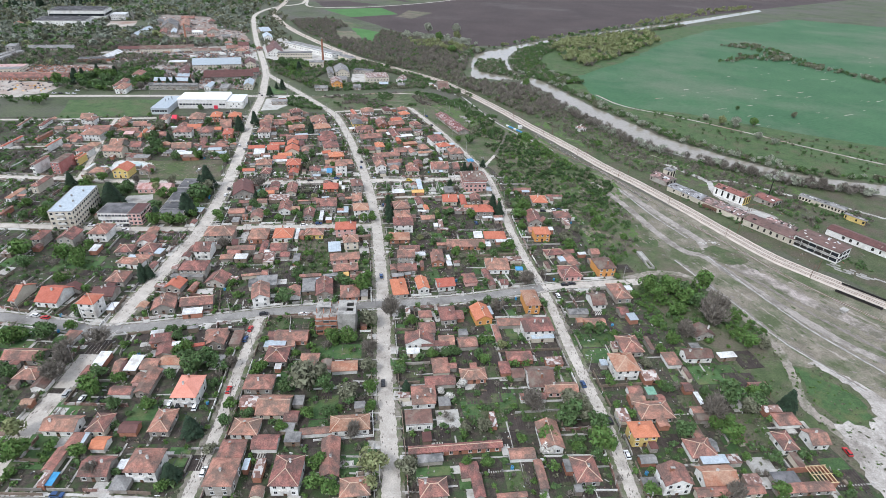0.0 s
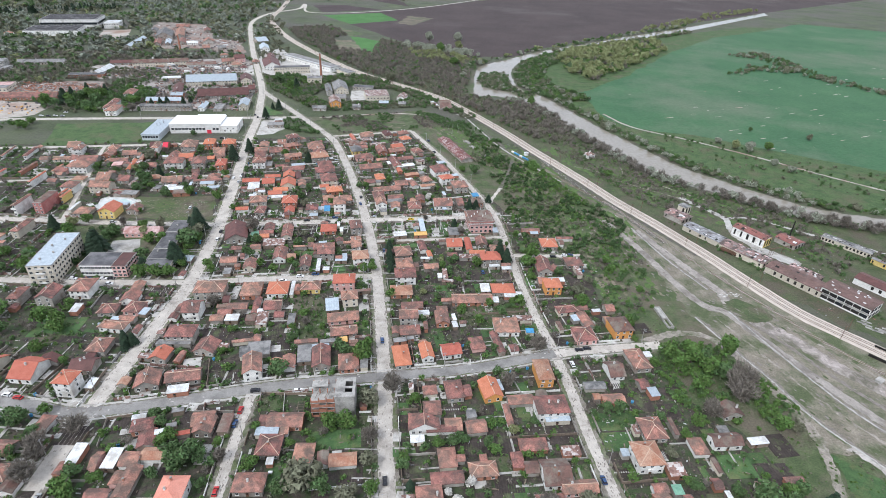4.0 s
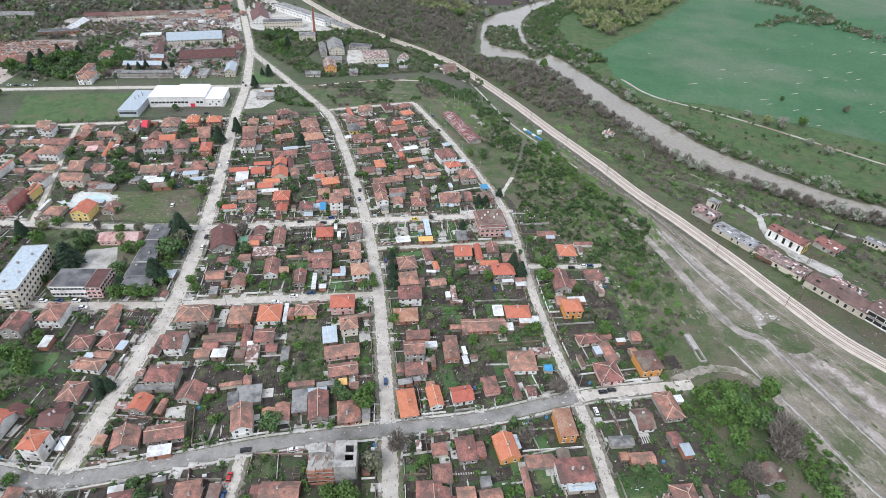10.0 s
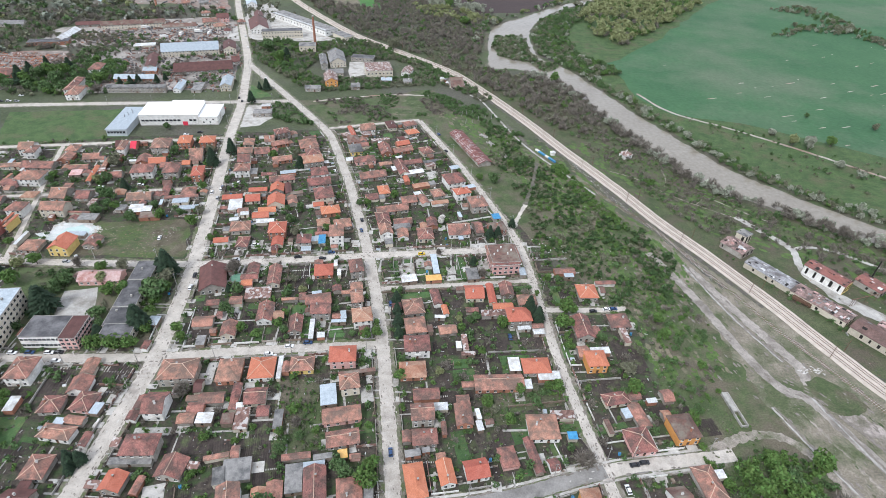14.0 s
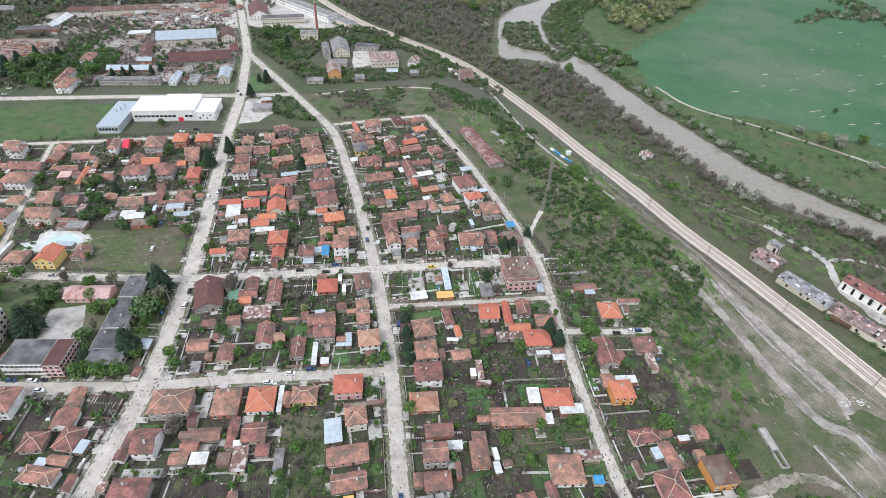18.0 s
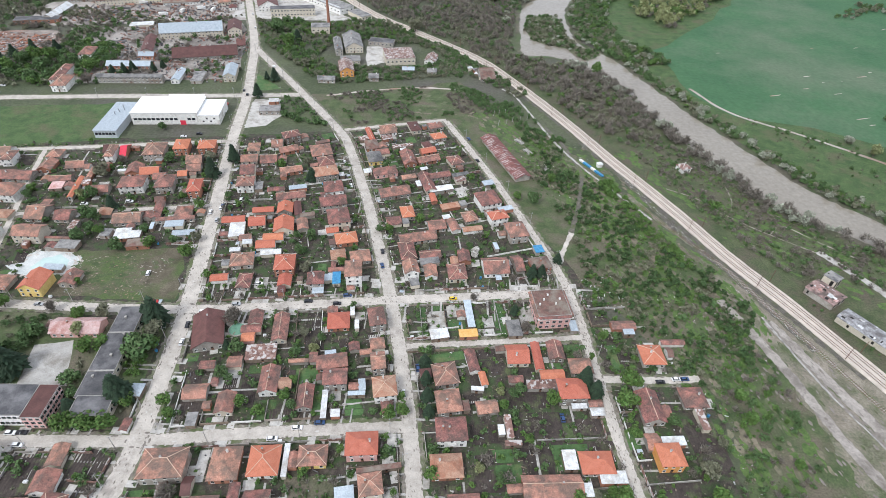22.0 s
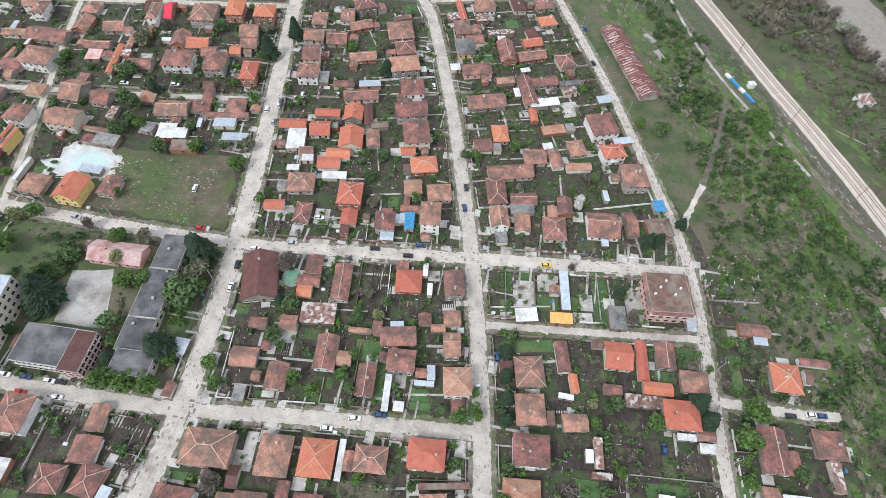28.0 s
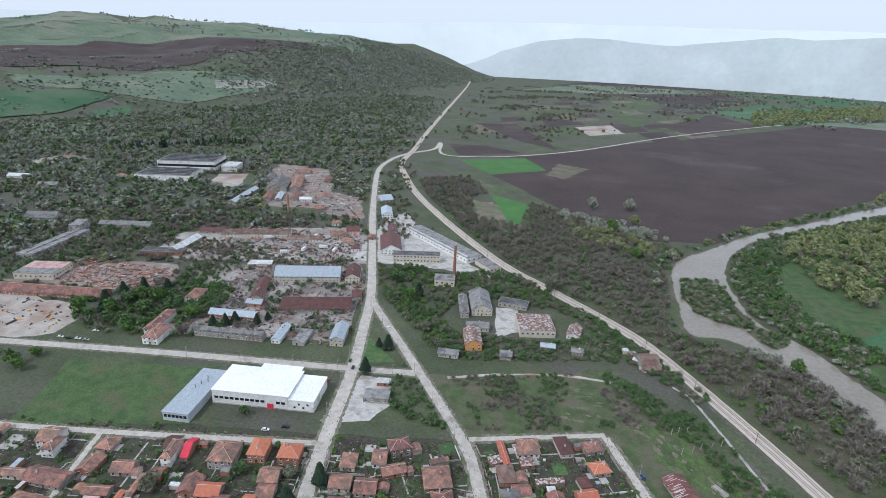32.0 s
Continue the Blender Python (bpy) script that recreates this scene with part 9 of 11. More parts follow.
tree("olive", 16, 268, 2.2)
tree("fresh", 41, 282, 2.3)
tree("fresh", -35, 234, 5.1)
tree("deep", -71, 222, 4.6)
tree("deep", -115, 196, 2.4)
tree("deep", -111, 199, 1.4)
tree("bare", -19, 213, 5.1)
tree("olive", -28, 205, 4.7)
tree("fresh", -43, 193, 3.7)
tree("fresh", -36, 193, 4.2)
tree("bare", -26, 186, 3.6)
tree("dark", -145, 240, 2.8)
tree("bare", -142, 187, 4.6)
tree("deep", -158, 185, 2.8)
tree("fresh", -159, 196, 3.0)
tree("fresh", -107, 182, 2.8)
tree("bare", -96, 180, 2.5)
tree("fresh", -85, 182, 2.3)
tree("fresh", -72, 190, 2.3)
tree("fresh", -9, 207, 2.5)
tree("fresh", -49, 184, 2.0)
tree("fresh", -57, 183, 2.0)
tree("fresh", -170, 226, 2.3)
tree("fresh", -186, 233, 3.0)
tree("fresh", -189, 254, 4.5)
tree("fresh", -191, 269, 2.6)
tree("fresh", 113, 241, 5.3)
tree("fresh", 115, 232, 5.2)
tree("fresh", 120, 222, 4.7)
tree("bare", 136, 213, 5.7)
tree("fresh", 110, 198, 3.1)
tree("fresh", 103, 192, 2.4)
tree("fresh", 144, 197, 4.3)
tree("pale", 32, 192, 2.1)
tree("bare", 32, 219, 3.6)
tree("deep", 78, 204, 3.4)
tree("deep", 73, 204, 3.1)
tree("fresh", 58, 331, 5.0)
tree("deep", 130, 239, 4.4)
tree("deep", 133, 228, 4.3)
tree("fresh", 124, 246, 4.0)
tree("dark", -84, 139, 3.9)
tree("fresh", -105, 151, 3.2)
tree("deep", -74, 144, 2.8)
tree("fresh", -75, 152, 2.6)
tree("olive", -47, 164, 7.0)
tree("deep", -41, 162, 4.6)
tree("fresh", -23, 163, 3.1)
tree("fresh", -22, 153, 2.4)
tree("deep", -37, 149, 3.2)
tree("fresh", -45, 149, 2.6)
tree("fresh", -37, 127, 3.3)
tree("pale", -18, 126, 5.0)
tree("pale", -19, 119, 3.2)
tree("fresh", -31, 117, 3.5)
tree("fresh", -118, 129, 2.9)
tree("bare", -109, 121, 3.2)
tree("fresh", -85, 117, 2.3)
tree("dark", -86, 123, 1.8)
tree("deep", -85, 164, 2.2)
tree("deep", -101, 177, 4.1)
tree("fresh", -104, 185, 3.0)
tree("deep", -89, 175, 3.2)
tree("deep", -160, 175, 2.9)
tree("deep", -169, 192, 3.4)
tree("bare", -148, 164, 4.6)
tree("bare", -149, 173, 4.0)
tree("fresh", -131, 160, 4.2)
tree("deep", -132, 167, 3.4)
tree("fresh", -123, 165, 2.8)
tree("pale", -144, 137, 3.8)
tree("deep", -12, 174, 2.9)
tree("dark", -9, 165, 1.9)
tree("fresh", 1, 184, 2.7)
tree("olive", -7, 126, 4.0)
tree("fresh", -220, 257, 6.3)
tree("fresh", -197, 254, 4.6)
tree("fresh", -185, 247, 4.1)
tree("deep", -211, 245, 4.0)
tree("fresh", -180, 186, 4.2)
tree("fresh", -177, 189, 3.7)
tree("fresh", 14, 129, 2.4)
tree("fresh", 21, 129, 2.4)
tree("fresh", 43, 141, 3.5)
tree("bloom", 42, 135, 2.5)
tree("bloom", 13, 167, 2.2)
tree("olive", 55, 159, 4.6)
tree("olive", 58, 153, 5.2)
tree("deep", 63, 147, 4.4)
tree("fresh", 54, 137, 2.2)
tree("deep", 60, 133, 2.7)
tree("fresh", 112, 142, 4.3)
tree("deep", 130, 161, 3.9)
tree("olive", 125, 157, 3.8)
tree("dark", 142, 159, 3.9)
tree("deep", 99, 146, 2.6)
tree("fresh", 75, 119, 2.8)
tree("fresh", 118, 119, 3.2)
tree("fresh", 141, 243, 5.7)
tree("fresh", 128, 231, 4.9)
tree("fresh", 123, 238, 5.0)
tree("bare", 141, 223, 5.8)
tree("olive", 151, 197, 3.5)
tree("fresh", 109, 149, 2.6)
tree("fresh", 95, 170, 2.2)
tree("deep", 21, 185, 2.7)
tree("deep", 11, 187, 2.4)
tree("dark", -408, 650, 4.6)
tree("dark", -393, 656, 5.1)
tree("dark", -379, 666, 4.7)
tree("dark", -399, 622, 6.4)
tree("fresh", -413, 610, 6.1)
tree("deep", -399, 604, 5.6)
tree("fresh", -390, 617, 6.1)
tree("deep", -390, 635, 6.8)
tree("fresh", -383, 643, 6.9)
tree("fresh", -373, 646, 6.4)
tree("deep", -367, 625, 6.2)
tree("deep", -381, 604, 6.0)
tree("deep", -365, 604, 5.5)
tree("fresh", -329, 629, 5.7)
tree("deep", -352, 644, 4.4)
tree("dark", -300, 626, 3.8)
tree("dark", -295, 631, 3.8)
tree("dark", -307, 621, 3.7)
tree("dark", -279, 634, 3.3)
tree("dark", -275, 643, 2.9)
tree("dark", -174, 628, 4.6)
tree("dark", -181, 629, 2.7)
tree("dark", -179, 595, 4.3)
tree("bare", -319, 603, 4.5)
tree("deep", -229, 534, 3.0)
tree("fresh", -390, 553, 4.2)
tree("fresh", -395, 540, 4.9)
tree("fresh", -386, 537, 4.5)
tree("dark", -176, 720, 4.8)
tree("deep", -203, 742, 6.8)
tree("fresh", -180, 703, 6.4)
tree("olive", -155, 660, 4.7)
tree("dark", -248, 350, 3.7)
tree("dark", -211, 327, 4.5)
tree("deep", -209, 339, 3.2)
tree("deep", -177, 319, 4.0)
tree("fresh", -236, 302, 4.4)
tree("fresh", -256, 316, 3.3)
tree("deep", -246, 297, 3.5)
tree("pale", -187, 345, 3.6)
tree("deep", -222, 426, 4.3)
tree("deep", -223, 409, 4.1)
tree("deep", -272, 445, 2.8)
tree("deep", -166, 190, 4.2)
tree("deep", -167, 166, 3.9)
tree("bare", -151, 178, 5.1)
tree("fresh", -128, 157, 3.3)
tree("deep", -118, 151, 2.7)
tree("deep", -95, 171, 4.9)
tree("deep", -103, 167, 2.9)
tree("dark", -84, 121, 3.2)
tree("bare", -82, 175, 2.8)
tree("olive", -75, 132, 2.4)
tree("fresh", -138, 127, 4.9)
tree("deep", -111, 192, 2.8)
tree("deep", -92, 178, 4.1)
tree("deep", -102, 122, 1.6)
tree("olive", -25, 175, 3.3)
tree("olive", -31, 160, 4.0)
tree("fresh", -36, 119, 3.3)
tree("fresh", -69, 172, 3.2)
tree("deep", -56, 162, 3.6)
tree("bare", -27, 140, 3.7)
tree("fresh", -12, 177, 2.8)
tree("fresh", -53, 142, 2.5)
tree("deep", -67, 148, 2.5)
tree("bloom", 8, 160, 1.9)
tree("bloom", 5, 163, 1.8)
tree("fresh", 23, 182, 2.8)
tree("deep", 27, 130, 1.6)
tree("bare", 41, 156, 4.9)
tree("deep", 53, 149, 5.3)
tree("fresh", 34, 140, 2.1)
tree("olive", 21, 145, 2.6)
tree("olive", 14, 144, 2.1)
tree("fresh", 33, 156, 1.6)
tree("deep", 41, 197, 2.1)
tree("deep", 7, 185, 2.5)
tree("bare", 119, 204, 4.7)
tree("bare", 110, 153, 5.8)
tree("deep", 120, 161, 6.0)
tree("fresh", 114, 151, 2.7)
tree("deep", 95, 144, 3.7)
tree("fresh", 63, 137, 5.4)
tree("olive", 93, 182, 2.7)
tree("deep", 112, 166, 2.5)
tree("deep", 135, 166, 3.6)
tree("fresh", 131, 166, 3.1)
tree("deep", 97, 167, 2.6)
tree("fresh", 114, 134, 2.0)
tree("bare", 136, 219, 6.1)
tree("bare", 102, 118, 3.7)

# ---- yards: walls, beds, sheds, clutter ----
LINES = {k: curve(v, 6) for k, v in ROADS.items()}


def street_angle(x, y):
    """The turn of the nearest street, between -45 and 45 degrees, and whether it runs along y."""
    best, turn = 1e9, 0.0
    for c in LINES.values():
        for a, b in zip(c, c[1:]):
            q = (a.x - x) ** 2 + (a.y - y) ** 2
            if q < best:
                best, turn = q, math.degrees(math.atan2(b.y - a.y, b.x - a.x))
    t = turn % 90
    return (t - 90 if t > 45 else t), turn % 180


VILLAGE = [(-330, 70), (158, 70), (152, 120), (132, 166), (122, 196), (108, 212), (100, 245), (98, 322), (44, 390), (10, 480), (-29, 562), (-104, 542), (-180, 526), (-300, 508), (-420, 486), (-430, 200)]
NO_BEDS = [(-238, 296), (-146, 296), (-152, 410), (-240, 410)]
rnd = random.Random(77)
HOUSE_SPOTS = list(TAKEN)
# vegetable beds, lawns and paved corners
FURROW = []
for k in range(4):
    n = 5 + 2 * k
    rows = [(-0.5, -0.02)] + [(-0.5 + (i + t) / n, z) for i in range(n) for t, z in ((0.0, 0.04), (0.25, 0.15), (0.7, 0.15))] + [(0.5, 0.04), (0.5, -0.02)]
    FURROW.append(([(x, y, z) for x, z in rows for y in (-0.5, 0.5)], [(2 * i, 2 * i + 2, 2 * i + 3, 2 * i + 1) for i in range(len(rows) - 1)] + [tuple(range(0, 2 * len(rows), 2))[::-1], tuple(range(1, 2 * len(rows), 2))]))
BED = [mesh_of("vegetable_bed", g, SOIL) for g in FURROW]
GRASS = mesh_of("grass_plot", box(-0.5, -0.5, -0.02, 0.5, 0.5, 0.07), LAWN)
SLAB = mesh_of("paved_yard", box(-0.5, -0.5, -0.02, 0.5, 0.5, 0.07), PAVE)
TURF = mesh_of("rough_grass_plot", box(-0.5, -0.5, -0.02, 0.5, 0.5, 0.06), MEADOW)
PLOT = dict(S=(BED, "dug brown vegetable bed with furrows", "garden bed"), L=([GRASS], "green grass plot in a yard", "lawn"), P=([SLAB], "cracked concrete yard slab beside a house", "yard"), M=([TURF], "rough overgrown grass plot in a yard", "lawn"))
PLOTS = []
OVERGROWN = []


def plot(kind, x, y, w, d, rot):
    meshes, label, cat = PLOT[kind]
    me = meshes[min(len(meshes) - 1, int(w / 3.5))]
    ob = tagged(new(me.name, me), label, cat, "garden plots")
    ob.matrix_basis = pose(x, y, 0.05 + 0.02 * rnd.random(), 0, 0, rot) @ Matrix.Diagonal((w, d, 1, 1))
    if kind == "M":
        OVERGROWN.append((x, y, w, d, rot))
    PLOTS.append((x, y, w / 2, d / 2, math.cos(radians(rot)), math.sin(radians(rot))))


def unplanted(x, y, r):
    return all(abs(c * (x - a) + s * (y - b)) > w + r or abs(c * (y - b) - s * (x - a)) > d + r for a, b, w, d, c, s in PLOTS)

# ---- garden plots: kind, x, y, width, depth, turn ----
plot("S", -82.9, 353.2, 8.8, 22.9, 8)
plot("S", -112.4, 321.5, 5.4, 6.4, 6)
plot("S", -105.0, 321.6, 5.3, 9.1, 6)
plot("L", -103.8, 330.0, 5.9, 4.3, 6)
plot("L", -94.0, 310.2, 6.9, 9.3, 6)
plot("L", -81.4, 327.9, 9.7, 8.2, 6)
plot("L", -74.2, 316.1, 3.4, 14.5, 6)
plot("S", -71.2, 349.3, 7.7, 3.5, 8)
plot("S", -68.5, 346.1, 4.1, 3.5, 14)
plot("S", -62.4, 351.5, 5.0, 3.0, 14)
plot("S", -56.1, 352.8, 5.5, 3.0, 14)
plot("S", -65.1, 314.1, 3.8, 4.6, 6)
plot("L", -59.3, 315.2, 6.8, 4.6, 6)
plot("L", -58.5, 311.2, 7.6, 2.8, 6)
plot("P", -69.0, 318.5, 7.7, 5.2, 6)
plot("L", -133.3, 334.7, 5.2, 4.5, 7)
plot("L", -113.4, 303.6, 5.7, 4.2, 6)
plot("P", -63.7, 364.4, 4.7, 4.9, 8)
plot("S", -130.1, 323.8, 9.3, 6.6, 7)
plot("S", -124.5, 309.1, 9.5, 7.0, 6)
plot("S", -45.7, 333.7, 2.6, 7.3, 11)
plot("P", -27.1, 364.0, 8.4, 11.6, 8)
plot("L", -34.5, 367.6, 4.7, 8.6, 8)
plot("L", -33.1, 356.7, 4.6, 6.1, 13)
plot("L", -17.2, 361.7, 8.4, 7.2, 8)
plot("P", -17.9, 370.5, 8.6, 7.6, 8)
plot("S", -3.5, 373.6, 6.3, 7.6, 8)
plot("P", -2.1, 364.8, 5.2, 7.3, 8)
plot("L", -6.4, 363.4, 3.3, 6.2, 8)
plot("L", 3.3, 368.2, 5.8, 24.4, 8)
plot("P", 17.6, 367.3, 8.3, 16.8, 8)
plot("S", -3.1, 344.9, 7.8, 5.2, 8)
plot("S", -3.0, 339.4, 7.2, 4.1, 13)
plot("S", -9.0, 329.7, 4.0, 5.7, 13)
plot("L", -23.3, 341.5, 19.7, 4.7, 13)
plot("S", -11.1, 319.9, 6.1, 5.0, 11)
plot("S", -5.0, 321.6, 6.6, 4.2, 11)
plot("S", 1.8, 336.8, 7.7, 6.3, 13)
plot("L", 36.9, 348.8, 7.7, 8.6, 5)
plot("L", 28.4, 339.4, 7.5, 4.5, 5)
plot("S", 10.6, 335.7, 10.9, 4.5, 5)
plot("L", 55.2, 346.7, 5.0, 14.1, 6)
plot("S", 60.8, 345.0, 8.0, 8.4, 6)
plot("S", 17.6, 323.1, 10.8, 5.0, 5)
plot("P", -3.0, 357.8, 7.5, 4.5, 8)
plot("L", -28.0, 372.2, 8.6, 3.8, 8)
plot("S", 16.4, 308.3, 20.1, 14.0, 5)
plot("M", 28.2, 307.0, 5.7, 8.3, 5)
plot("S", 37.6, 309.9, 15.0, 7.7, 5)
plot("S", -8.3, 303.8, 5.4, 9.0, 6)
plot("S", -2.9, 304.5, 5.1, 8.3, 6)
plot("L", 1.5, 295.2, 7.8, 5.5, 6)
plot("L", 28.3, 299.6, 16.2, 4.0, 4)
plot("S", 14.5, 297.2, 12.6, 4.6, 4)
plot("S", -5.2, 293.2, 8.1, 4.2, 6)
plot("S", 9.4, 319.1, 7.3, 7.4, 5)
plot("S", 17.5, 319.5, 9.8, 3.7, 5)
plot("S", 40.4, 301.8, 10.8, 3.7, 4)
plot("S", -109.4, 248.7, 23.2, 8.9, 3)
plot("S", -92.8, 248.3, 10.9, 6.4, 15)
plot("M", -64.4, 251.6, 21.1, 9.6, 12)
plot("M", -69.2, 270.8, 18.1, 25.0, 6)
plot("S", -76.8, 249.2, 3.5, 23.9, 10)
plot("S", -81.1, 249.4, 5.4, 10.4, 10)
plot("S", -84.5, 245.5, 5.4, 17.2, 10)
plot("P", -124.0, 254.4, 14.4, 3.8, 3)
plot("L", -129.4, 273.6, 10.9, 2.8, 7)
plot("P", -111.2, 285.3, 3.9, 12.8, 6)
plot("S", -70.6, 240.9, 4.4, 7.0, 10)
plot("L", -38.0, 258.1, 7.4, 3.3, 12)
plot("L", -41.9, 293.8, 4.2, 5.0, 0)
plot("P", -39.7, 276.3, 5.4, 9.1, 12)
plot("S", -6.9, 285.8, 9.9, 6.6, 6)
plot("L", 3.5, 287.9, 10.0, 7.6, 6)
plot("S", -10.3, 281.4, 23.7, 3.2, 6)
plot("S", -2.6, 275.7, 8.4, 6.7, 6)
plot("S", 5.4, 276.9, 3.6, 4.5, 6)
plot("S", -21.6, 273.4, 4.8, 3.5, 6)
plot("S", -14.0, 243.2, 10.6, 4.5, 12)
plot("L", 1.4, 251.2, 6.0, 14.8, 13)
plot("S", 5.5, 252.7, 3.9, 9.4, 13)
plot("S", 17.4, 255.4, 10.5, 8.8, 13)
plot("S", 14.0, 243.5, 3.5, 13.4, 13)
plot("L", 24.4, 256.8, 10.7, 7.7, 13)
plot("L", 47.5, 262.1, 8.8, 5.9, 3)
plot("S", 47.6, 250.8, 11.0, 7.9, 23)
plot("M", 29.3, 275.0, 37.5, 10.7, 12)
plot("M", 19.5, 265.4, 20.5, 6.8, 3)
plot("L", 39.4, 249.6, 2.7, 7.8, 13)
plot("L", 25.7, 240.2, 6.1, 2.9, 13)
plot("S", 19.4, 238.8, 5.2, 3.6, 13)
plot("S", 66.6, 281.9, 11.8, 5.7, 3)
plot("L", 60.5, 261.1, 3.3, 4.2, 12)
plot("L", 69.1, 263.3, 5.8, 2.8, 12)
plot("S", 61.0, 252.8, 4.2, 10.4, 12)
plot("S", 66.1, 252.6, 7.1, 9.7, 9)
plot("S", 140.6, 189.0, 10.2, 11.4, 9)
plot("L", 118.2, 178.3, 12.4, 11.1, 5)
plot("S", 133.5, 174.8, 10.4, 10.3, 5)
plot("L", 127.5, 182.5, 8.1, 5.0, 5)
plot("P", 118.4, 132.0, 9.1, 7.3, 5)
plot("M", 123.3, 147.5, 13.8, 18.0, 5)
plot("S", 89.7, 141.8, 7.9, 7.0, 5)
plot("M", 108.8, 162.9, 16.1, 7.0, 5)
plot("S", 137.5, 150.1, 15.3, 4.7, 5)
plot("L", 145.6, 133.1, 9.7, 6.0, 5)
plot("S", 146.1, 127.0, 11.7, 8.0, 5)
plot("S", 6.8, 203.4, 7.8, 4.1, 10)
plot("S", 20.8, 203.7, 6.9, 4.8, 10)
plot("L", 22.2, 197.8, 10.2, 6.6, 10)
plot("S", 28.1, 188.0, 12.4, 8.6, 5)
plot("S", 47.4, 191.1, 16.1, 9.5, 6)
plot("S", 15.2, 184.9, 10.6, 8.4, 5)
plot("M", 24.4, 177.3, 9.6, 9.1, 5)
plot("S", 27.7, 167.7, 10.9, 7.4, 5)
plot("S", 22.1, 161.5, 14.5, 6.0, 7)
plot("M", 25.2, 151.5, 9.6, 11.2, 7)
plot("S", 33.5, 149.9, 5.9, 9.2, 5)
plot("S", 16.5, 148.8, 7.3, 6.4, 7)
plot("P", 7.7, 150.0, 8.8, 9.2, 7)
plot("L", -11.8, 185.7, 5.7, 9.7, 5)
plot("S", -8.2, 173.1, 11.0, 3.3, 7)
plot("L", 74.0, 199.4, 10.6, 9.6, 5)
plot("L", 73.2, 188.6, 10.3, 8.9, 5)
plot("S", 72.7, 176.3, 6.6, 8.2, 5)
plot("M", 43.7, 156.1, 15.9, 11.7, 5)
plot("L", 39.5, 202.0, 6.9, 6.8, 6)
plot("L", 2.8, 126.3, 12.5, 3.6, 7)
plot("S", 22.8, 126.3, 7.3, 4.0, 7)
plot("M", 29.8, 125.6, 6.0, 12.3, 5)
plot("S", 35.0, 126.1, 4.7, 11.7, 5)
plot("S", 45.4, 127.9, 6.8, 12.0, 5)
plot("S", 58.2, 120.1, 11.4, 4.2, 5)
plot("L", 13.2, 121.4, 3.9, 3.5, 7)
plot("L", -57.5, 168.7, 8.5, 12.1, 2)
plot("L", -40.2, 186.5, 20.9, 9.5, 7)
plot("S", -31.7, 169.4, 9.9, 8.3, 7)
plot("S", -28.4, 156.5, 8.0, 6.6, 7)
plot("L", -26.7, 128.2, 6.7, 8.9, 7)
plot("S", -56.2, 128.8, 6.2, 6.1, 2)
plot("S", -40.8, 137.0, 8.3, 4.0, 7)
plot("L", -40.6, 146.4, 7.1, 3.1, 7)
plot("S", 8.3, 203.2, 8.7, 4.6, 10)
plot("S", 21.4, 204.2, 7.9, 5.1, 10)
plot("L", 23.0, 198.2, 10.6, 5.9, 10)
plot("L", 27.9, 206.8, 4.8, 5.6, 14)
plot("S", 27.5, 187.2, 15.3, 13.5, 5)
plot("S", 46.6, 192.6, 19.7, 7.5, 6)
plot("L", 37.9, 203.7, 6.4, 6.0, 6)
plot("S", 15.7, 183.2, 9.8, 7.0, 5)
plot("S", -12.4, 186.5, 4.5, 4.8, 5)
plot("L", 76.2, 200.3, 22.4, 7.7, 5)
plot("S", 83.5, 218.9, 10.5, 6.9, 5)
plot("S", 89.1, 210.4, 11.8, 10.3, 5)
plot("L", 74.9, 189.8, 12.2, 8.0, 5)
plot("S", -13.4, 193.9, 4.2, 3.9, 5)
plot("L", -12.2, 181.4, 9.0, 4.8, 5)
plot("S", -8.0, 214.4, 3.2, 8.2, 10)
plot("L", -14.0, 203.7, 4.7, 6.7, 5)
plot("S", -108.5, 250.0, 14.1, 8.9, 3)
plot("S", -102.5, 227.9, 7.2, 7.7, 15)
plot("S", -93.8, 219.3, 11.8, 9.4, 15)
plot("S", -79.2, 253.7, 6.9, 14.0, 10)
plot("S", -75.3, 237.3, 6.6, 17.1, 10)
plot("S", -94.4, 198.9, 20.6, 4.2, 12)
plot("S", -102.0, 192.9, 5.1, 6.9, 15)
plot("M", -70.4, 204.3, 12.1, 7.5, 2)
plot("S", -69.8, 239.0, 5.5, 6.7, 10)
plot("M", -67.0, 260.7, 20.7, 18.4, 12)
plot("M", -42.1, 242.8, 14.1, 4.1, 6)
plot("L", -180.6, 192.9, 20.6, 19.5, -4)
plot("L", -134.1, 149.8, 11.2, 7.3, -0)
plot("S", -123.5, 149.5, 13.4, 6.6, -0)
plot("L", -106.1, 149.4, 9.8, 8.0, 2)
plot("S", -144.3, 159.1, 5.4, 2.8, -0)
plot("L", -133.3, 130.6, 13.1, 14.5, -0)
plot("L", -85.6, 129.6, 7.5, 8.3, 1)
plot("S", -97.2, 137.7, 7.8, 5.4, 1)
plot("S", -78.8, 127.4, 5.9, 6.4, 1)
plot("S", -143.4, 185.3, 17.1, 9.5, 1)
plot("S", -104.8, 188.2, 16.1, 6.6, 15)
plot("S", -175.8, 281.8, 14.4, 13.5, 6)
plot("S", -152.4, 282.7, 12.8, 13.3, 3)
plot("L", -187.7, 251.5, 22.4, 15.6, 3)
plot("S", -176.9, 242.4, 16.5, 4.9, -6)
plot("S", -130.9, 189.8, 14.7, 7.5, 15)
plot("S", -107.9, 248.9, 15.0, 8.2, 3)
plot("S", -173.4, 278.5, 15.2, 16.2, 6)
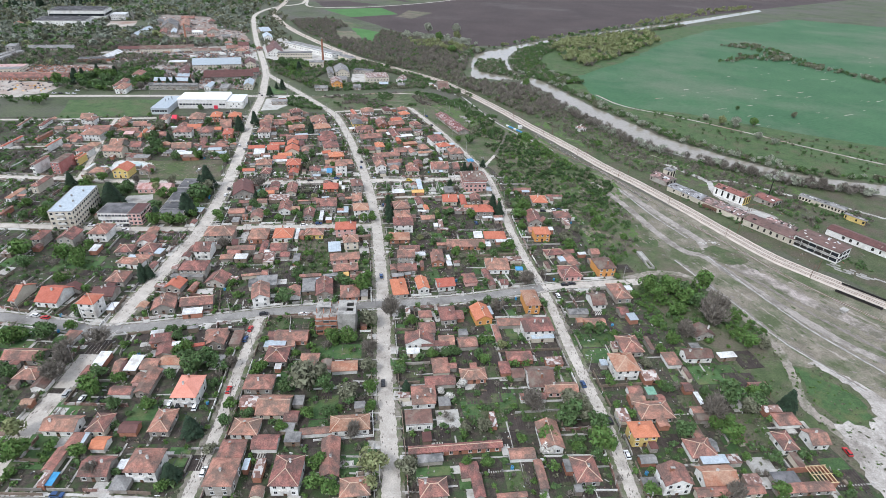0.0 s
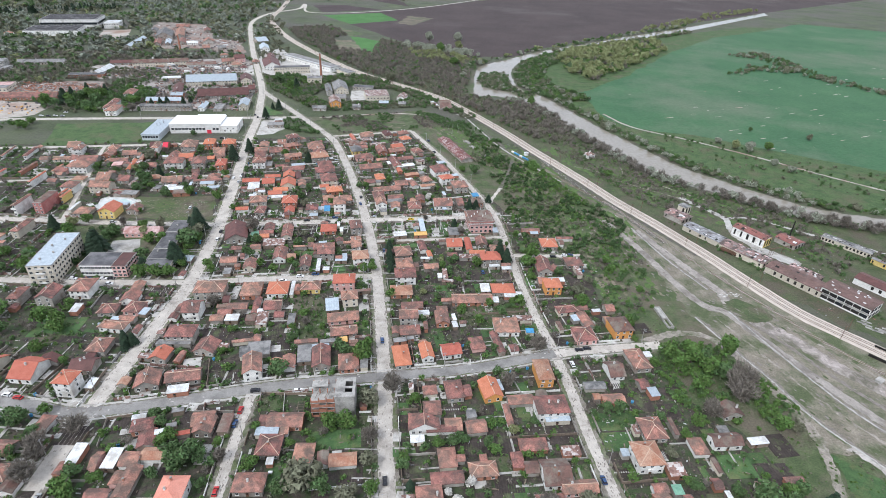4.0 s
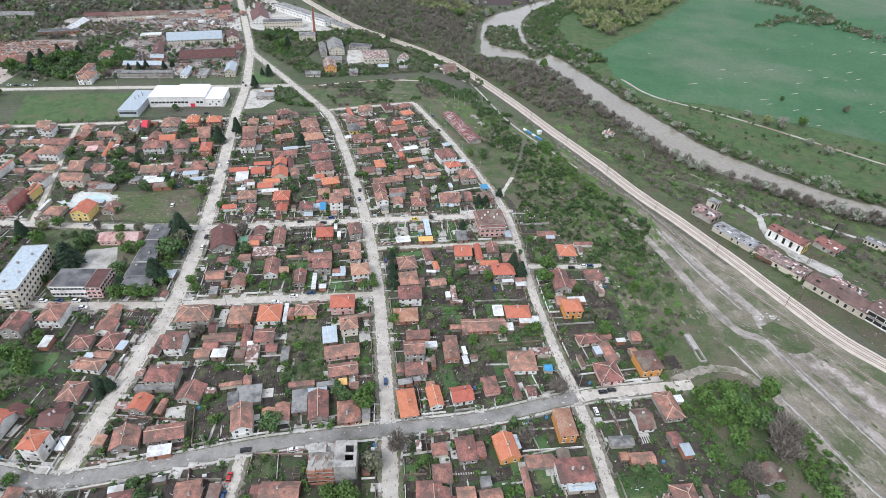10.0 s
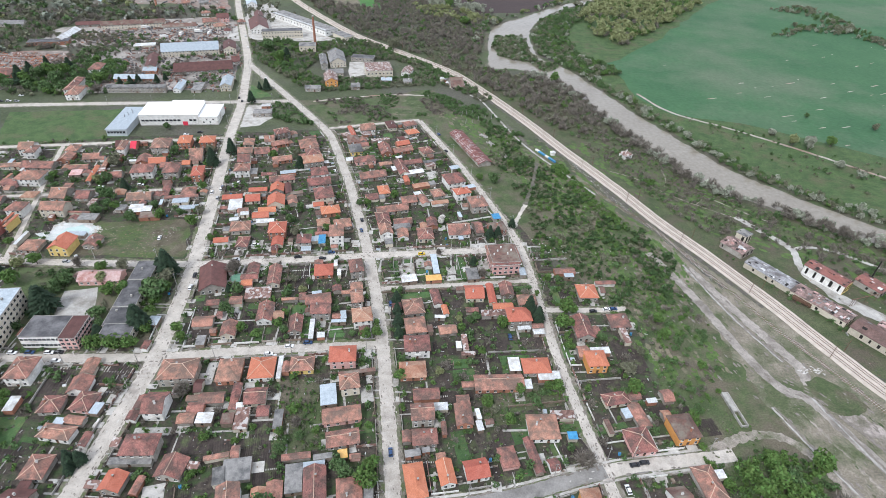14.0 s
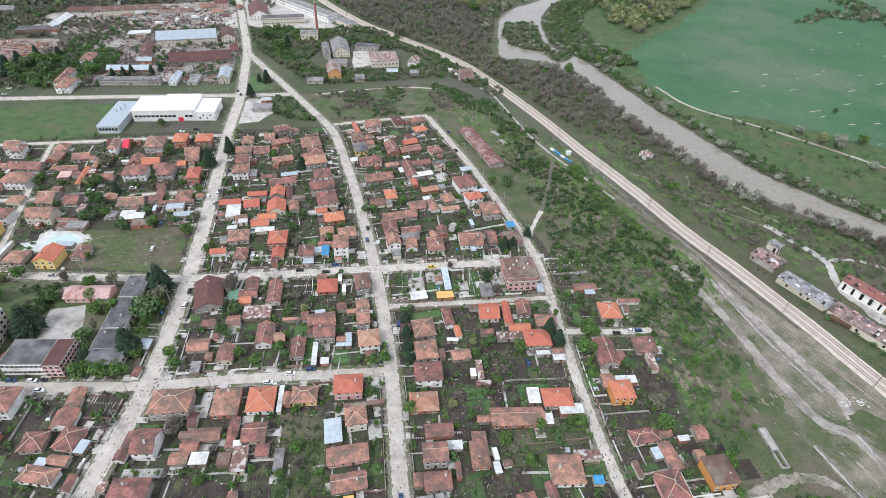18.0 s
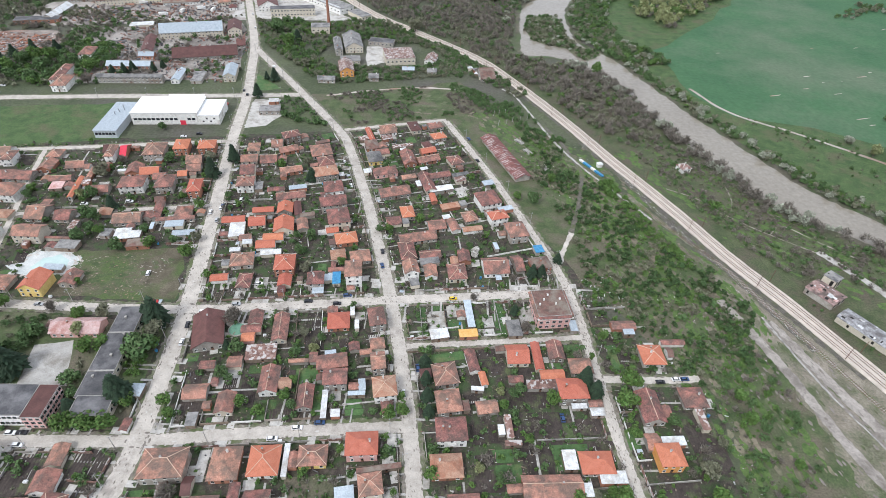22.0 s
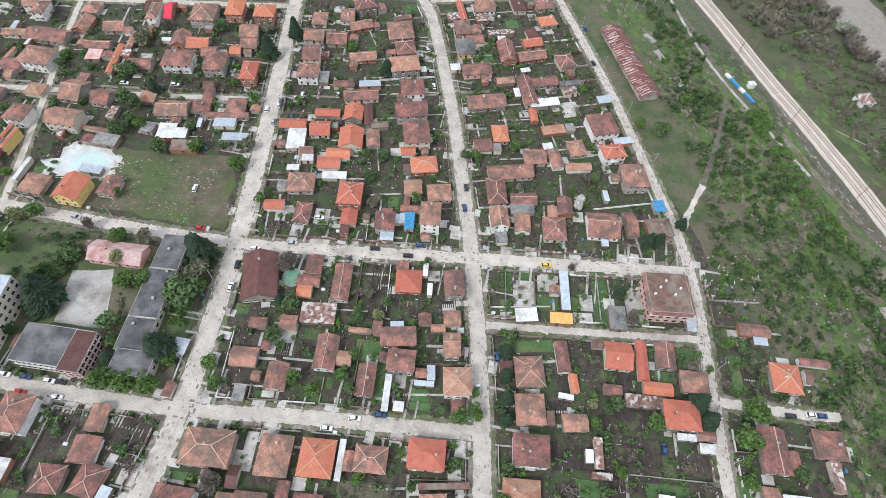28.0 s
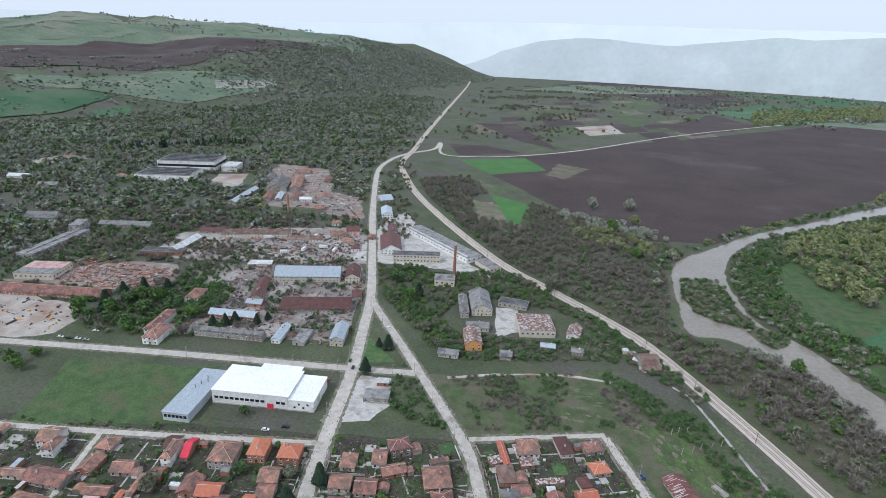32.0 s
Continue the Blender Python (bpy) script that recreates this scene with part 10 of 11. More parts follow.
plot("S", -151.4, 281.4, 13.7, 16.1, -5)
plot("L", -169.0, 246.3, 9.7, 7.8, -6)
plot("S", -168.7, 245.1, 7.3, 5.2, -6)
plot("S", 17.1, 307.1, 15.8, 13.2, 5)
plot("S", 83.6, 304.1, 13.2, 24.3, 5)
plot("S", 67.2, 284.2, 15.5, 7.5, 3)
plot("L", 28.0, 295.7, 13.4, 10.2, 4)
plot("S", 15.0, 292.4, 11.7, 8.4, 4)
plot("S", 98.1, 271.6, 8.1, 5.0, 9)
plot("S", 105.0, 263.3, 12.2, 8.3, 9)
plot("S", 88.7, 271.1, 9.5, 5.0, 9)

# lean-to sheds and outbuildings against the houses
for hx, hy, hw, hd, c, s in HOUSE_SPOTS:
    if hw * hd < 14 or hw * hd > 110 or hy > 560 or not inside(hx, hy, VILLAGE):
        continue
    for _ in range(rnd.choice((0, 1, 1))):
        w, d = rnd.uniform(2.6, 5.5), rnd.uniform(2.6, 6.5)
        sx, sy = rnd.choice(((-1, 0), (1, 0), (0, 1), (0, -1)))
        u, v = sx * (hw + w / 2 + 0.3) + (sy != 0) * rnd.uniform(-0.6, 0.6) * hw, sy * (hd + d / 2 + 0.3) + (sx != 0) * rnd.uniform(-0.6, 0.6) * hd
        x, y = hx + c * u - s * v, hy + s * u + c * v
        rot = math.degrees(math.atan2(s, c))
        if free(x, y, min(w, d) / 2 - 0.2) and unplanted(x, y, -0.5):
            if rnd.random() < 0.5:
                house(x, y, w + 0.6, d + 0.6, rot, rnd.choice("gv"), rnd.choice("rrrrrrba"))
            else:
                shed(x, y, w, d, rot, rnd.choice("ttwwmccbDr"))

for gx in range(-330, 150, 12):
    for gy in range(76, 560, 11):
        x, y = gx + rnd.uniform(-3, 3), gy + rnd.uniform(-3, 3)
        if not inside(x, y, VILLAGE) or inside(x, y, NO_BEDS) or not free(x, y, 2.2) or not unplanted(x, y, 1.5):
            continue
        rot, _ = street_angle(x, y)
        w, d = rnd.uniform(4.5, 11), rnd.uniform(6, 13)
        while w > 3 and not all(free(x + a * w / 2, y + b * d / 2, 0.2) for a in (-1, 1) for b in (-1, 1)):
            w, d = w * 0.85, d * 0.85
        t = rnd.random()
        if t < 0.3 and x > -150 or t < 0.12:
            continue
        plot("S" if t < 0.58 else "L" if t < 0.8 else "M" if t < 0.92 else "P", x, y, w, d, rot)

# garden walls and fences along the streets and between the plots
FENCE_MATS = [(CONCRETE, "low grey concrete garden wall", "garden_wall", 1.1), (WALL["grey"], "low rendered garden wall", "garden_wall", 1.3), (TIMBER, "weathered timber board fence", "board_fence", 1.4), (WALL["white"], "low white garden wall", "garden_wall", 1.0), (TILE["t"], "rusty sheet metal fence", "sheet_fence", 1.5), (TIMBER, "dark timber paling fence", "board_fence", 1.3)]


def fence(x0, y0, x1, y1, pick):
    mat, label, name, h = pick
    l, a = math.hypot(x1 - x0, y1 - y0), math.degrees(math.atan2(y1 - y0, x1 - x0))
    n = max(2, round(l / 2.6))
    g = [box(0, -0.07, -0.1, l, 0.07, h), box(-0.05, -0.12, h, l + 0.05, 0.12, h + 0.08)]
    g += [box(l * i / n - 0.1, -0.14, -0.1, l * i / n + 0.1, 0.14, h + 0.14) for i in range(n + 1)]
    ob = tagged(new(name, mesh_of(name, join(*g), mat)), label, "fence" if "fence" in name else "garden wall", "garden fences")
    ob.matrix_basis = pose(x0, y0, 0, 0, 0, a)


for key in ("C", "L", "R", "X1", "X2", "X3", "D", "X1b", "W2", "S"):
    c, off = curve(ROADS[key], 12), WIDE[key] / 2 + 2.4
    for a, b in zip(c, c[1:]):
        d = (b - a).normalized()
        for side in (-1, 1):
            n = Vector((d.y, -d.x)) * side
            p, q = a + n * off + d * 0.4, b + n * off - d * rnd.uniform(0.4, 4)
            m = (p + q) / 2
            if not inside(m.x, m.y, VILLAGE) or inside(m.x, m.y, NO_BEDS) or rnd.random() < 0.12:
                continue
            near = [k for k in LINES if k != key and any((w - m).length < WIDE[k] / 2 + 5 for w in LINES[k])]
            if near:
                continue
            pick = rnd.choice(FENCE_MATS)
            fence(p.x, p.y, q.x, q.y, pick)
            # plot boundary running back from the street
            if key in ("C", "L", "R", "D", "X2", "X1", "X3") and rnd.random() < 0.75:
                l = rnd.uniform(14, 30)
                while l > 5 and not all(free(p.x + n.x * l * t, p.y + n.y * l * t, 0.05) for t in (0.15, 0.3, 0.45, 0.6, 0.75, 0.9, 1)):
                    l *= 0.8
                if l > 5 and not inside(p.x + n.x * l / 2, p.y + n.y * l / 2, NO_BEDS):
                    fence(p.x + n.x * 0.4, p.y + n.y * 0.4, p.x + n.x * l, p.y + n.y * l, rnd.choice(FENCE_MATS))

# shrubs and young fruit trees in the yards
wood("garden_shrubs", "small green garden shrubs and fruit bushes", "fresh", VILLAGE, 2300, 0.5, 1.7, 26, 51, 20, -0.25, 0.7, 0.4, avoid=(NO_BEDS,))
wood("garden_bushes", "dark green garden bushes and vines", "deep", VILLAGE, 2600, 0.5, 1.8, 26, 52, 20, -0.25, 0.7, 0.4, avoid=(NO_BEDS,))
wood("garden_twigs", "bare fruit trees and vines in the yards", "bare", VILLAGE, 1300, 0.7, 1.9, 46, 53, 20, -0.25, 0.9, 0.4, avoid=(NO_BEDS,))
wood("weed_tufts", "weeds and low growth in the yards", "olive", VILLAGE, 3000, 0.3, 1.0, 14, 54, 20, -0.35, 0.4, 0.2, avoid=(NO_BEDS,))

# rank growth on the overgrown plots
for name, label, kind, share, seed in (("rank_growth", "rank weeds and brambles on overgrown plots", "deep", 0.09, 5), ("dry_growth", "dry stalks and brushwood on overgrown plots", "olive", 0.07, 6), ("fresh_growth", "fresh shoots on overgrown plots", "fresh", 0.04, 7)):
    r, base, cs, us, ws = random.Random(seed), crown_quads(kind, seed, 22), [], [], []
    for x, y, w, d, rot in OVERGROWN:
        for _ in range(round(w * d * share)):
            p, q, a, z = r.uniform(-0.5, 0.5) * w, r.uniform(-0.5, 0.5) * d, radians(rot), r.uniform(0.3, 1.25)
            at = (x + p * math.cos(a) - q * math.sin(a), y + p * math.sin(a) + q * math.cos(a))
            if free(*at, 0.2):
                cs.append(base[0] * z + (*at, z * 0.6))
                us.append(base[1] * z * 2.4)
                ws.append(base[2] * z * 2.4)
    tagged(new(name, leaf_mesh(name, np.concatenate(cs), np.concatenate(us), np.concatenate(ws), LEAF[kind])), label, "shrubs", kind="stuff")

# planks, stones, sheets and scraps lying in the yards
def litter(name, label, mat, count, seed, big, area=None, tall=0.7):
    r, v, f = random.Random(seed), [], []
    while count:
        x, y = (r.uniform(-330, 150), r.uniform(76, 556)) if area is None else (r.uniform(area[0], area[2]), r.uniform(area[1], area[3]))
        if area is None and not inside(x, y, VILLAGE) or inside(x, y, NO_BEDS) or not free(x, y, 0.1):
            continue
        count -= 1
        w, d, h = r.uniform(0.2, 1.0) * big, r.uniform(0.1, 0.5) * big, r.uniform(0.08, tall)
        if r.random() < 0.3:
            w *= 3
        a, k = radians(street_turn(x, y) + r.choice((0, 90)) + r.gauss(0, 12)), len(v)
        c, s = math.cos(a), math.sin(a)
        g = box(-w / 2, -d / 2, 0.02, w / 2, d / 2, h)
        v += [(x + c * p - s * q, y + s * p + c * q, z) for p, q, z in g[0]]
        f += [tuple(i + k for i in t) for t in g[1]]
    tagged(new(name, mesh_of(name, (v, f), mat)), label, "litter", kind="stuff")


def street_turn(x, y):
    return -8 + 0.03 * y * 0.5


litter("pale_scraps", "pale boards and plastic scraps lying in yards", TILE["w"], 900, 5, 0.6)
litter("timber_scraps", "grey timber and planks lying in yards", TIMBER, 2200, 6, 0.9)
litter("rusty_scraps", "rusty sheets and bricks lying in yards", TILE["t"], 1100, 7, 0.8)
litter("concrete_scraps", "concrete kerbs, slabs and stones in yards", CONCRETE, 2200, 8, 0.7)
litter("dark_scraps", "dark scrap and tarred sheets in yards", TILE["k"], 1400, 9, 0.9)

litter("street_rubble", "pale demolition rubble beside the lane", TILE["w"], 70, 71, 0.9, (46, 376, 72, 402), 0.4)
litter("street_timber", "broken timber beside the lane", TIMBER, 60, 72, 1.2, (46, 376, 72, 402), 0.5)
SCRAP = (-420, 745, -265, 845)
for i, key in enumerate("tkbrc"):
    litter("scrap_heap", "heaps of scrap vehicles and metal in the scrapyard", TILE[key], 170, 20 + i, 3.2, SCRAP, 2.2)
    litter("works_stores", "stacked goods and rubble in the works yards", TILE[key], 150, 30 + i, 2.6, (-345, 615, -215, 740), 1.6)
    litter("brick_stacks", "brick rubble and stacks in the clay yard", WALL["brick"] if i % 2 else TILE[key], 120, 40 + i, 3.0, (-500, 655, -395, 705), 1.2)
    litter("depot_rubble", "rubble and broken roofing round the depots", TILE[key], 28, 50 + i, 1.0, (200, 270, 262, 380), 0.4)
# narrow concrete paths and aprons round the houses
def yard_paths(name, label, mat, chance, seed, wide):
    r, v, f = random.Random(seed), [], []
    for hx, hy, hw, hd, c, s in HOUSE_SPOTS:
        if hw * hd < 8 or hw * hd > 120 or not inside(hx, hy, VILLAGE) or inside(hx, hy, NO_BEDS):
            continue
        for ux, uy, reach, across in ((1, 0, hw, hd), (-1, 0, hw, hd), (0, 1, hd, hw), (0, -1, hd, hw)):
            if r.random() > chance:
                continue
            w, length, off = r.uniform(0.5, 1.0) * wide, 0.0, r.uniform(-0.8, 0.8) * across
            goal = r.uniform(3, 16) if wide < 2 else r.uniform(1.5, 5)
            while length < goal:
                p, q = ux * (reach + length + 0.8) - uy * off, uy * (reach + length + 0.8) + ux * off
                if not free(hx + c * p - s * q, hy + s * p + c * q, 0.1):
                    break
                length += 0.8
            if length < 1.6:
                continue
            k, z = len(v), 0.2 + r.uniform(0, 0.02)
            for along, side in ((0, -w), (length, -w), (length, w), (0, w)):
                p, q = ux * (reach + along - 0.3) - uy * (off + side), uy * (reach + along - 0.3) + ux * (off + side)
                v.append((hx + c * p - s * q, hy + s * p + c * q, z))
            f.append((k, k + 1, k + 2, k + 3))
    tagged(new(name, mesh_of(name, (v, f), mat)), label, "path", kind="stuff")


yard_paths("yard_paths", "narrow concrete paths between the garden beds", CONCRETE, 0.36, 3, 0.55)
yard_paths("yard_aprons", "worn concrete aprons beside the houses", PAVE, 0.22, 4, 2.6)
litter("depot_stores", "machines and stacks in the gravel yard", TILE["k"], 60, 61, 2.6, (-500, 580, -410, 620), 1.6)
litter("depot_sand", "yellow machinery and sand in the gravel yard", TILE["A"], 22, 62, 2.4, (-500, 580, -410, 620), 1.4)
for i, key in enumerate("tkcwr"):
    litter("north_rubble", "rubble and scrap in the northern works yard", TILE[key], 90, 63 + i, 3.0, (-520, 930, -320, 1130), 1.6)
# clutter in the yards
def heap(kind, x, y, rot):
    if kind == "wood_pile":
        ob = thing("wood_pile", pose(x, y, 0, 0, 0, rot), "stacked pile of firewood in a yard", "wood pile", "yard clutter")
        for i in range(2):
            part("log_stack", box(-0.6, -1.1 + 0.1 * i, 0.45 * i, 0.6, 1.1 - 0.15 * i, 0.45 * i + 0.44), TIMBER, ob)
        return ob
    if kind == "water_tank":
        ob = thing("water_tank", pose(x, y, 0, 0, 0, rot), "blue plastic water tank in a yard", "water tank", "yard clutter")
        part("tank", tube((0, 0, 0), (0, 0, 1.2), 0.6, 0.58, 12), TILE["B"], ob)
        part("lid", tube((0, 0, 1.2), (0, 0, 1.3), 0.25, 0.22, 10), TILE["k"], ob)
        return ob
    if kind == "sheet_stack":
        ob = thing("sheet_stack", pose(x, y, 0, 0, 0, rot), "stack of pale roofing sheets in a yard", "building material", "yard clutter")
        for i in range(3):
            part("roofing_sheet", box(-0.9 + 0.15 * i, -1.2 + 0.1 * i, 0.02 + 0.12 * i, 0.9 + 0.1 * i, 1.2, 0.12 + 0.12 * i), TILE[("w", "t", "m")[i]], ob)
        return ob
    if kind == "grapevine_pergola":
        ob = thing("grapevine_pergola", pose(x, y, 0, 0, 0, rot), "bare timber vine pergola beside a house", "pergola", "pergolas")
        for i in (-1, 1):
            for j in (-1, 0, 1):
                part("post", tube((1.3 * i, 2.2 * j, 0), (1.3 * i, 2.2 * j, 2.2), 0.06, 0.06, 5), TIMBER, ob)
            part("beam", box(1.3 * i - 0.05, -2.4, 2.2, 1.3 * i + 0.05, 2.4, 2.3), TIMBER, ob)
        for j in range(4):
            part("slat", box(-1.5, -2.2 + 1.4 * j, 2.3, 1.5, -2.08 + 1.4 * j, 2.36), TIMBER, ob)
        return ob
    ob = thing("crate", pose(x, y, 0, 0, 0, rot), "pale storage box standing in a yard", "box", "yard clutter")
    part("body", box(-0.7, -0.5, 0, 0.7, 0.5, 0.8), WALL["white"], ob)
    part("lid", box(-0.75, -0.55, 0.8, 0.75, 0.55, 0.88), TILE["w"], ob)
    return ob


PROTO = {}
kinds = ("wood_pile", "water_tank", "sheet_stack", "crate", "none", "none", "none", "none", "none", "none", "none", "none", "none", "crate", "wood_pile", "water_tank", "none", "none", "none", "none", "none", "none", "grapevine_pergola")
for hx, hy, hw, hd, c, s in HOUSE_SPOTS:
    if hw * hd < 10 or hw * hd > 120 or not inside(hx, hy, VILLAGE):
        continue
    k = rnd.choice(kinds)
    a = rnd.uniform(0, math.tau)
    x, y = hx + (hw + 2.2) * math.cos(a) * 1.2, hy + (hd + 2.2) * math.sin(a) * 1.2
    if k != "none" and free(x, y, 0.9):
        rot = math.degrees(math.atan2(s, c)) + rnd.choice((0, 90))
        if k in PROTO:
            copy_thing(PROTO[k], pose(x, y, 0.06, 0, 0, rot))
        else:
            PROTO[k] = heap(k, x, y, rot)

# larger garden trees that merge into thickets between the houses
wood("garden_trees_deep", "dense green garden trees between the houses", "deep", VILLAGE, 420, 1.4, 2.8, 80, 55, 28, -0.05, 0.9, 0.7, avoid=(NO_BEDS,))
wood("garden_trees_fresh", "fresh green garden trees between the houses", "fresh", VILLAGE, 320, 1.3, 2.6, 80, 56, 28, 0.0, 0.9, 0.7, avoid=(NO_BEDS,))
wood("garden_trees_bare", "bare brown garden trees between the houses", "bare", VILLAGE, 320, 1.3, 2.8, 90, 57, 28, 0.0, 0.9, 0.6, avoid=(NO_BEDS,))

# ---- cars, poles and masts ----
PAINT = {k: material(f"car_paint_{n}", c, tuple(min(1, v * 1.15) for v in c), 0.5, 4.0, rough=0.3, bump=0.0, vary=0.15) for k, n, c in (("w", "white", (0.68, 0.68, 0.68)), ("k", "black", (0.03, 0.03, 0.035)), ("b", "blue", (0.035, 0.07, 0.16)), ("r", "red", (0.4, 0.03, 0.03)), ("g", "silver", (0.36, 0.37, 0.38)), ("y", "yellow", (0.6, 0.42, 0.03)))}
TYRE = material("tyre_rubber", (0.02, 0.02, 0.02), (0.04, 0.04, 0.04), 2.0, 9.0)


def profile(pts, half, taper):
    """A car body shell: a side outline, drawn in at the top."""
    n = len(pts)
    v = [(x, s * (half - taper * max(0, z - 0.85)), z) for s in (-1, 1) for x, z in pts]
    return v, [tuple(range(n)), tuple(range(2 * n - 1, n - 1, -1))] + [(i, i + n, (i + 1) % n + n, (i + 1) % n) for i in range(n)]


CAR_NAME = dict(w="white", k="black", b="dark blue", r="red", g="silver", y="yellow")
CAR_PROTO = {}


def car(c, x, y):
    _, turn = street_angle(x, y)
    m = pose(x, y, 0.14, 0, 0, turn)
    if c in CAR_PROTO:
        return copy_thing(CAR_PROTO[c], m)
    root = CAR_PROTO[c] = thing("car", m, f"{CAR_NAME[c]} hatchback parked on the street", "car", "parked cars")
    part("body", profile([(-2.05, 0.35), (-2.1, 0.75), (-2.0, 0.92), (-1.0, 0.95), (1.0, 0.93), (1.95, 0.78), (2.1, 0.55), (2.05, 0.3)], 0.84, 0.0), PAINT[c], root)
    cab = part("cabin_glass", profile([(-1.85, 0.9), (-1.55, 1.36), (0.25, 1.4), (1.05, 0.92)], 0.8, 0.28), GLASS, root)
    part("roof", profile([(-1.5, 1.36), (-1.35, 1.45), (0.15, 1.47), (0.3, 1.39)], 0.74, 0.22), PAINT[c], root)
    for sx in (-1.3, 1.3):
        for sy in (-0.78, 0.78):
            part("wheel", tube((sx, sy - 0.1, 0.3), (sx, sy + 0.1, 0.3), 0.31, 0.31, 10), TYRE, root)
    return root


def street_pole(x, y, turn):
    root = tagged(new("utility_pole", mesh_of("utility_pole", tube((0, 0, -0.2), (0, 0, 8.6), 0.17, 0.1, 8), CONCRETE)), "grey concrete power pole with a street lamp", "utility pole", "utility poles")
    root.matrix_basis = pose(x, y, 0, 0, 0, turn)
    arm = part("crossarm", box(-0.9, -0.05, 7.9, 0.9, 0.05, 8.0), STEEL, root)
    part("street_lamp", join(tube((0, 0, 7.6), (0, -1.5, 8.1), 0.035, 0.035, 5), box(-0.14, -1.9, 8.03, 0.14, -1.4, 8.17)), STEEL, root)
    return root


pole = None
for key, phase in (("L", 6), ("C", 14), ("R", 9), ("X1", 12), ("X2", 10), ("X3", 16), ("D", 12), ("F", 10)):
    c = curve(ROADS[key], 2)
    for i in range(phase, len(c) - 2, 17):
        a, b = c[i], c[i + 1]
        if a.y > 760 or a.x < -330:
            continue
        d = (b - a).normalized()
        side = 1 if key in ("R", "X2", "F") else -1
        q = a + Vector((d.y, -d.x)) * side * (WIDE[key] / 2 + 0.6)
        turn = math.degrees(math.atan2(d.y, d.x)) + (0 if side < 0 else 180)
        if pole:
            copy_thing(pole, pose(q.x, q.y, 0, 0, 0, turn))
        else:
            pole = street_pole(q.x, q.y, turn)

mast = None
c = curve(RAIL, 2)
for i in range(30, len(c) - 2, 26):
    a, b = c[i], c[i + 1]
    if a.y > 1000:
        break
    d = (b - a).normalized()
    for side in (-1, 1):
        q = a + Vector((d.y, -d.x)) * side * 5.0
        m = pose(q.x, q.y, 0, 0, 0, math.degrees(math.atan2(d.y, d.x)) + (180 if side < 0 else 0))
        if mast:
            copy_thing(mast, m)
            continue
        mast = thing("catenary_mast", m, "slim steel railway catenary mast with an arm", "railway mast", "catenary masts")
        part("mast", tube((0, 0, -0.2), (0, 0, 8.5), 0.16, 0.12, 6), RUST, mast)
        part("arm", tube((0, 0, 6.6), (0, 3.2, 7.0), 0.05, 0.05, 5), RUST, mast)
        part("stay", tube((0, 0, 8.2), (0, 3.0, 7.0), 0.03, 0.03, 4), RUST, mast)

# ---- parked cars: colour, x, y ----
car("w", -88.1, 297.4)
car("w", -79.6, 302.6)
car("b", -71.2, 305.3)
car("w", 80.2, 335.6)
car("b", 83.8, 335.9)
car("k", 72.6, 333.7)
car("w", -204.0, 293.5)
car("b", -196.4, 294.0)
car("w", -187.7, 294.3)
car("k", -183.5, 294.7)
car("r", -195.1, 288.7)
car("w", -182.0, 289.5)
car("w", -140.9, 342.6)
car("k", -142.3, 352.9)
car("w", -138.1, 361.6)
car("r", -163.8, 366.5)
car("g", -216.2, 361.0)
car("w", -175.1, 386.0)
car("w", -148.7, 453.5)
car("w", -151.1, 450.0)
car("w", -131.5, 457.5)
car("w", -162.3, 439.9)
car("g", -156.2, 432.6)
car("b", -157.4, 446.4)
car("w", -117.5, 382.3)
car("g", -124.2, 367.5)
car("k", -90.2, 371.9)
car("k", -76.1, 371.3)
car("b", -71.9, 377.3)
car("k", -58.5, 412.3)
car("b", -57.3, 400.8)
car("w", -85.6, 474.9)
car("w", -94.3, 503.1)
car("y", -19.3, 378.7)
car("b", -34.0, 334.8)
car("b", 26.8, 313.1)
car("k", -4.9, 513.1)
car("b", -10.9, 543.1)
car("w", -39.1, 321.0)
car("w", -212.5, 446.1)
car("w", -237.1, 441.5)
car("k", -78.9, 211.6)
car("w", -60.6, 212.1)
car("b", -27.0, 247.5)
car("w", 64.7, 234.1)
car("k", 70.1, 244.6)
car("k", 74.3, 245.8)
car("r", -81.7, 200.1)
car("b", -81.7, 192.8)
car("k", -18.5, 167.6)
car("r", -78.6, 161.6)
car("w", -131.9, 154.8)
car("k", -125.2, 154.1)
car("k", 69.5, 150.6)
car("w", 71.5, 134.9)
car("b", 63.5, 170.1)
car("r", 153.6, 138.6)
car("w", -74.3, 123.6)
car("b", -116.9, 113.7)
car("r", -176.0, 203.9)
car("w", -181.5, 205.4)
car("g", -139.1, 157.2)
car("w", -98.1, 153.1)
car("k", -94.7, 152.6)
car("w", -88.2, 152.3)
car("k", -193.2, 604.7)
car("k", -188.4, 597.4)
car("w", -182.6, 656.3)
car("w", -226.8, 751.6)
car("w", -241.7, 792.8)
car("k", -202.3, 530.5)
car("w", -211.5, 525.4)
car("w", -380.6, 590.9)
car("k", -195.4, 563.2)
car("w", -196.4, 568.3)
car("b", -197.4, 573.5)
car("r", -198.5, 578.9)
car("w", -162.2, 439.7)
car("w", -157.6, 444.1)
car("w", -396.6, 576.9)
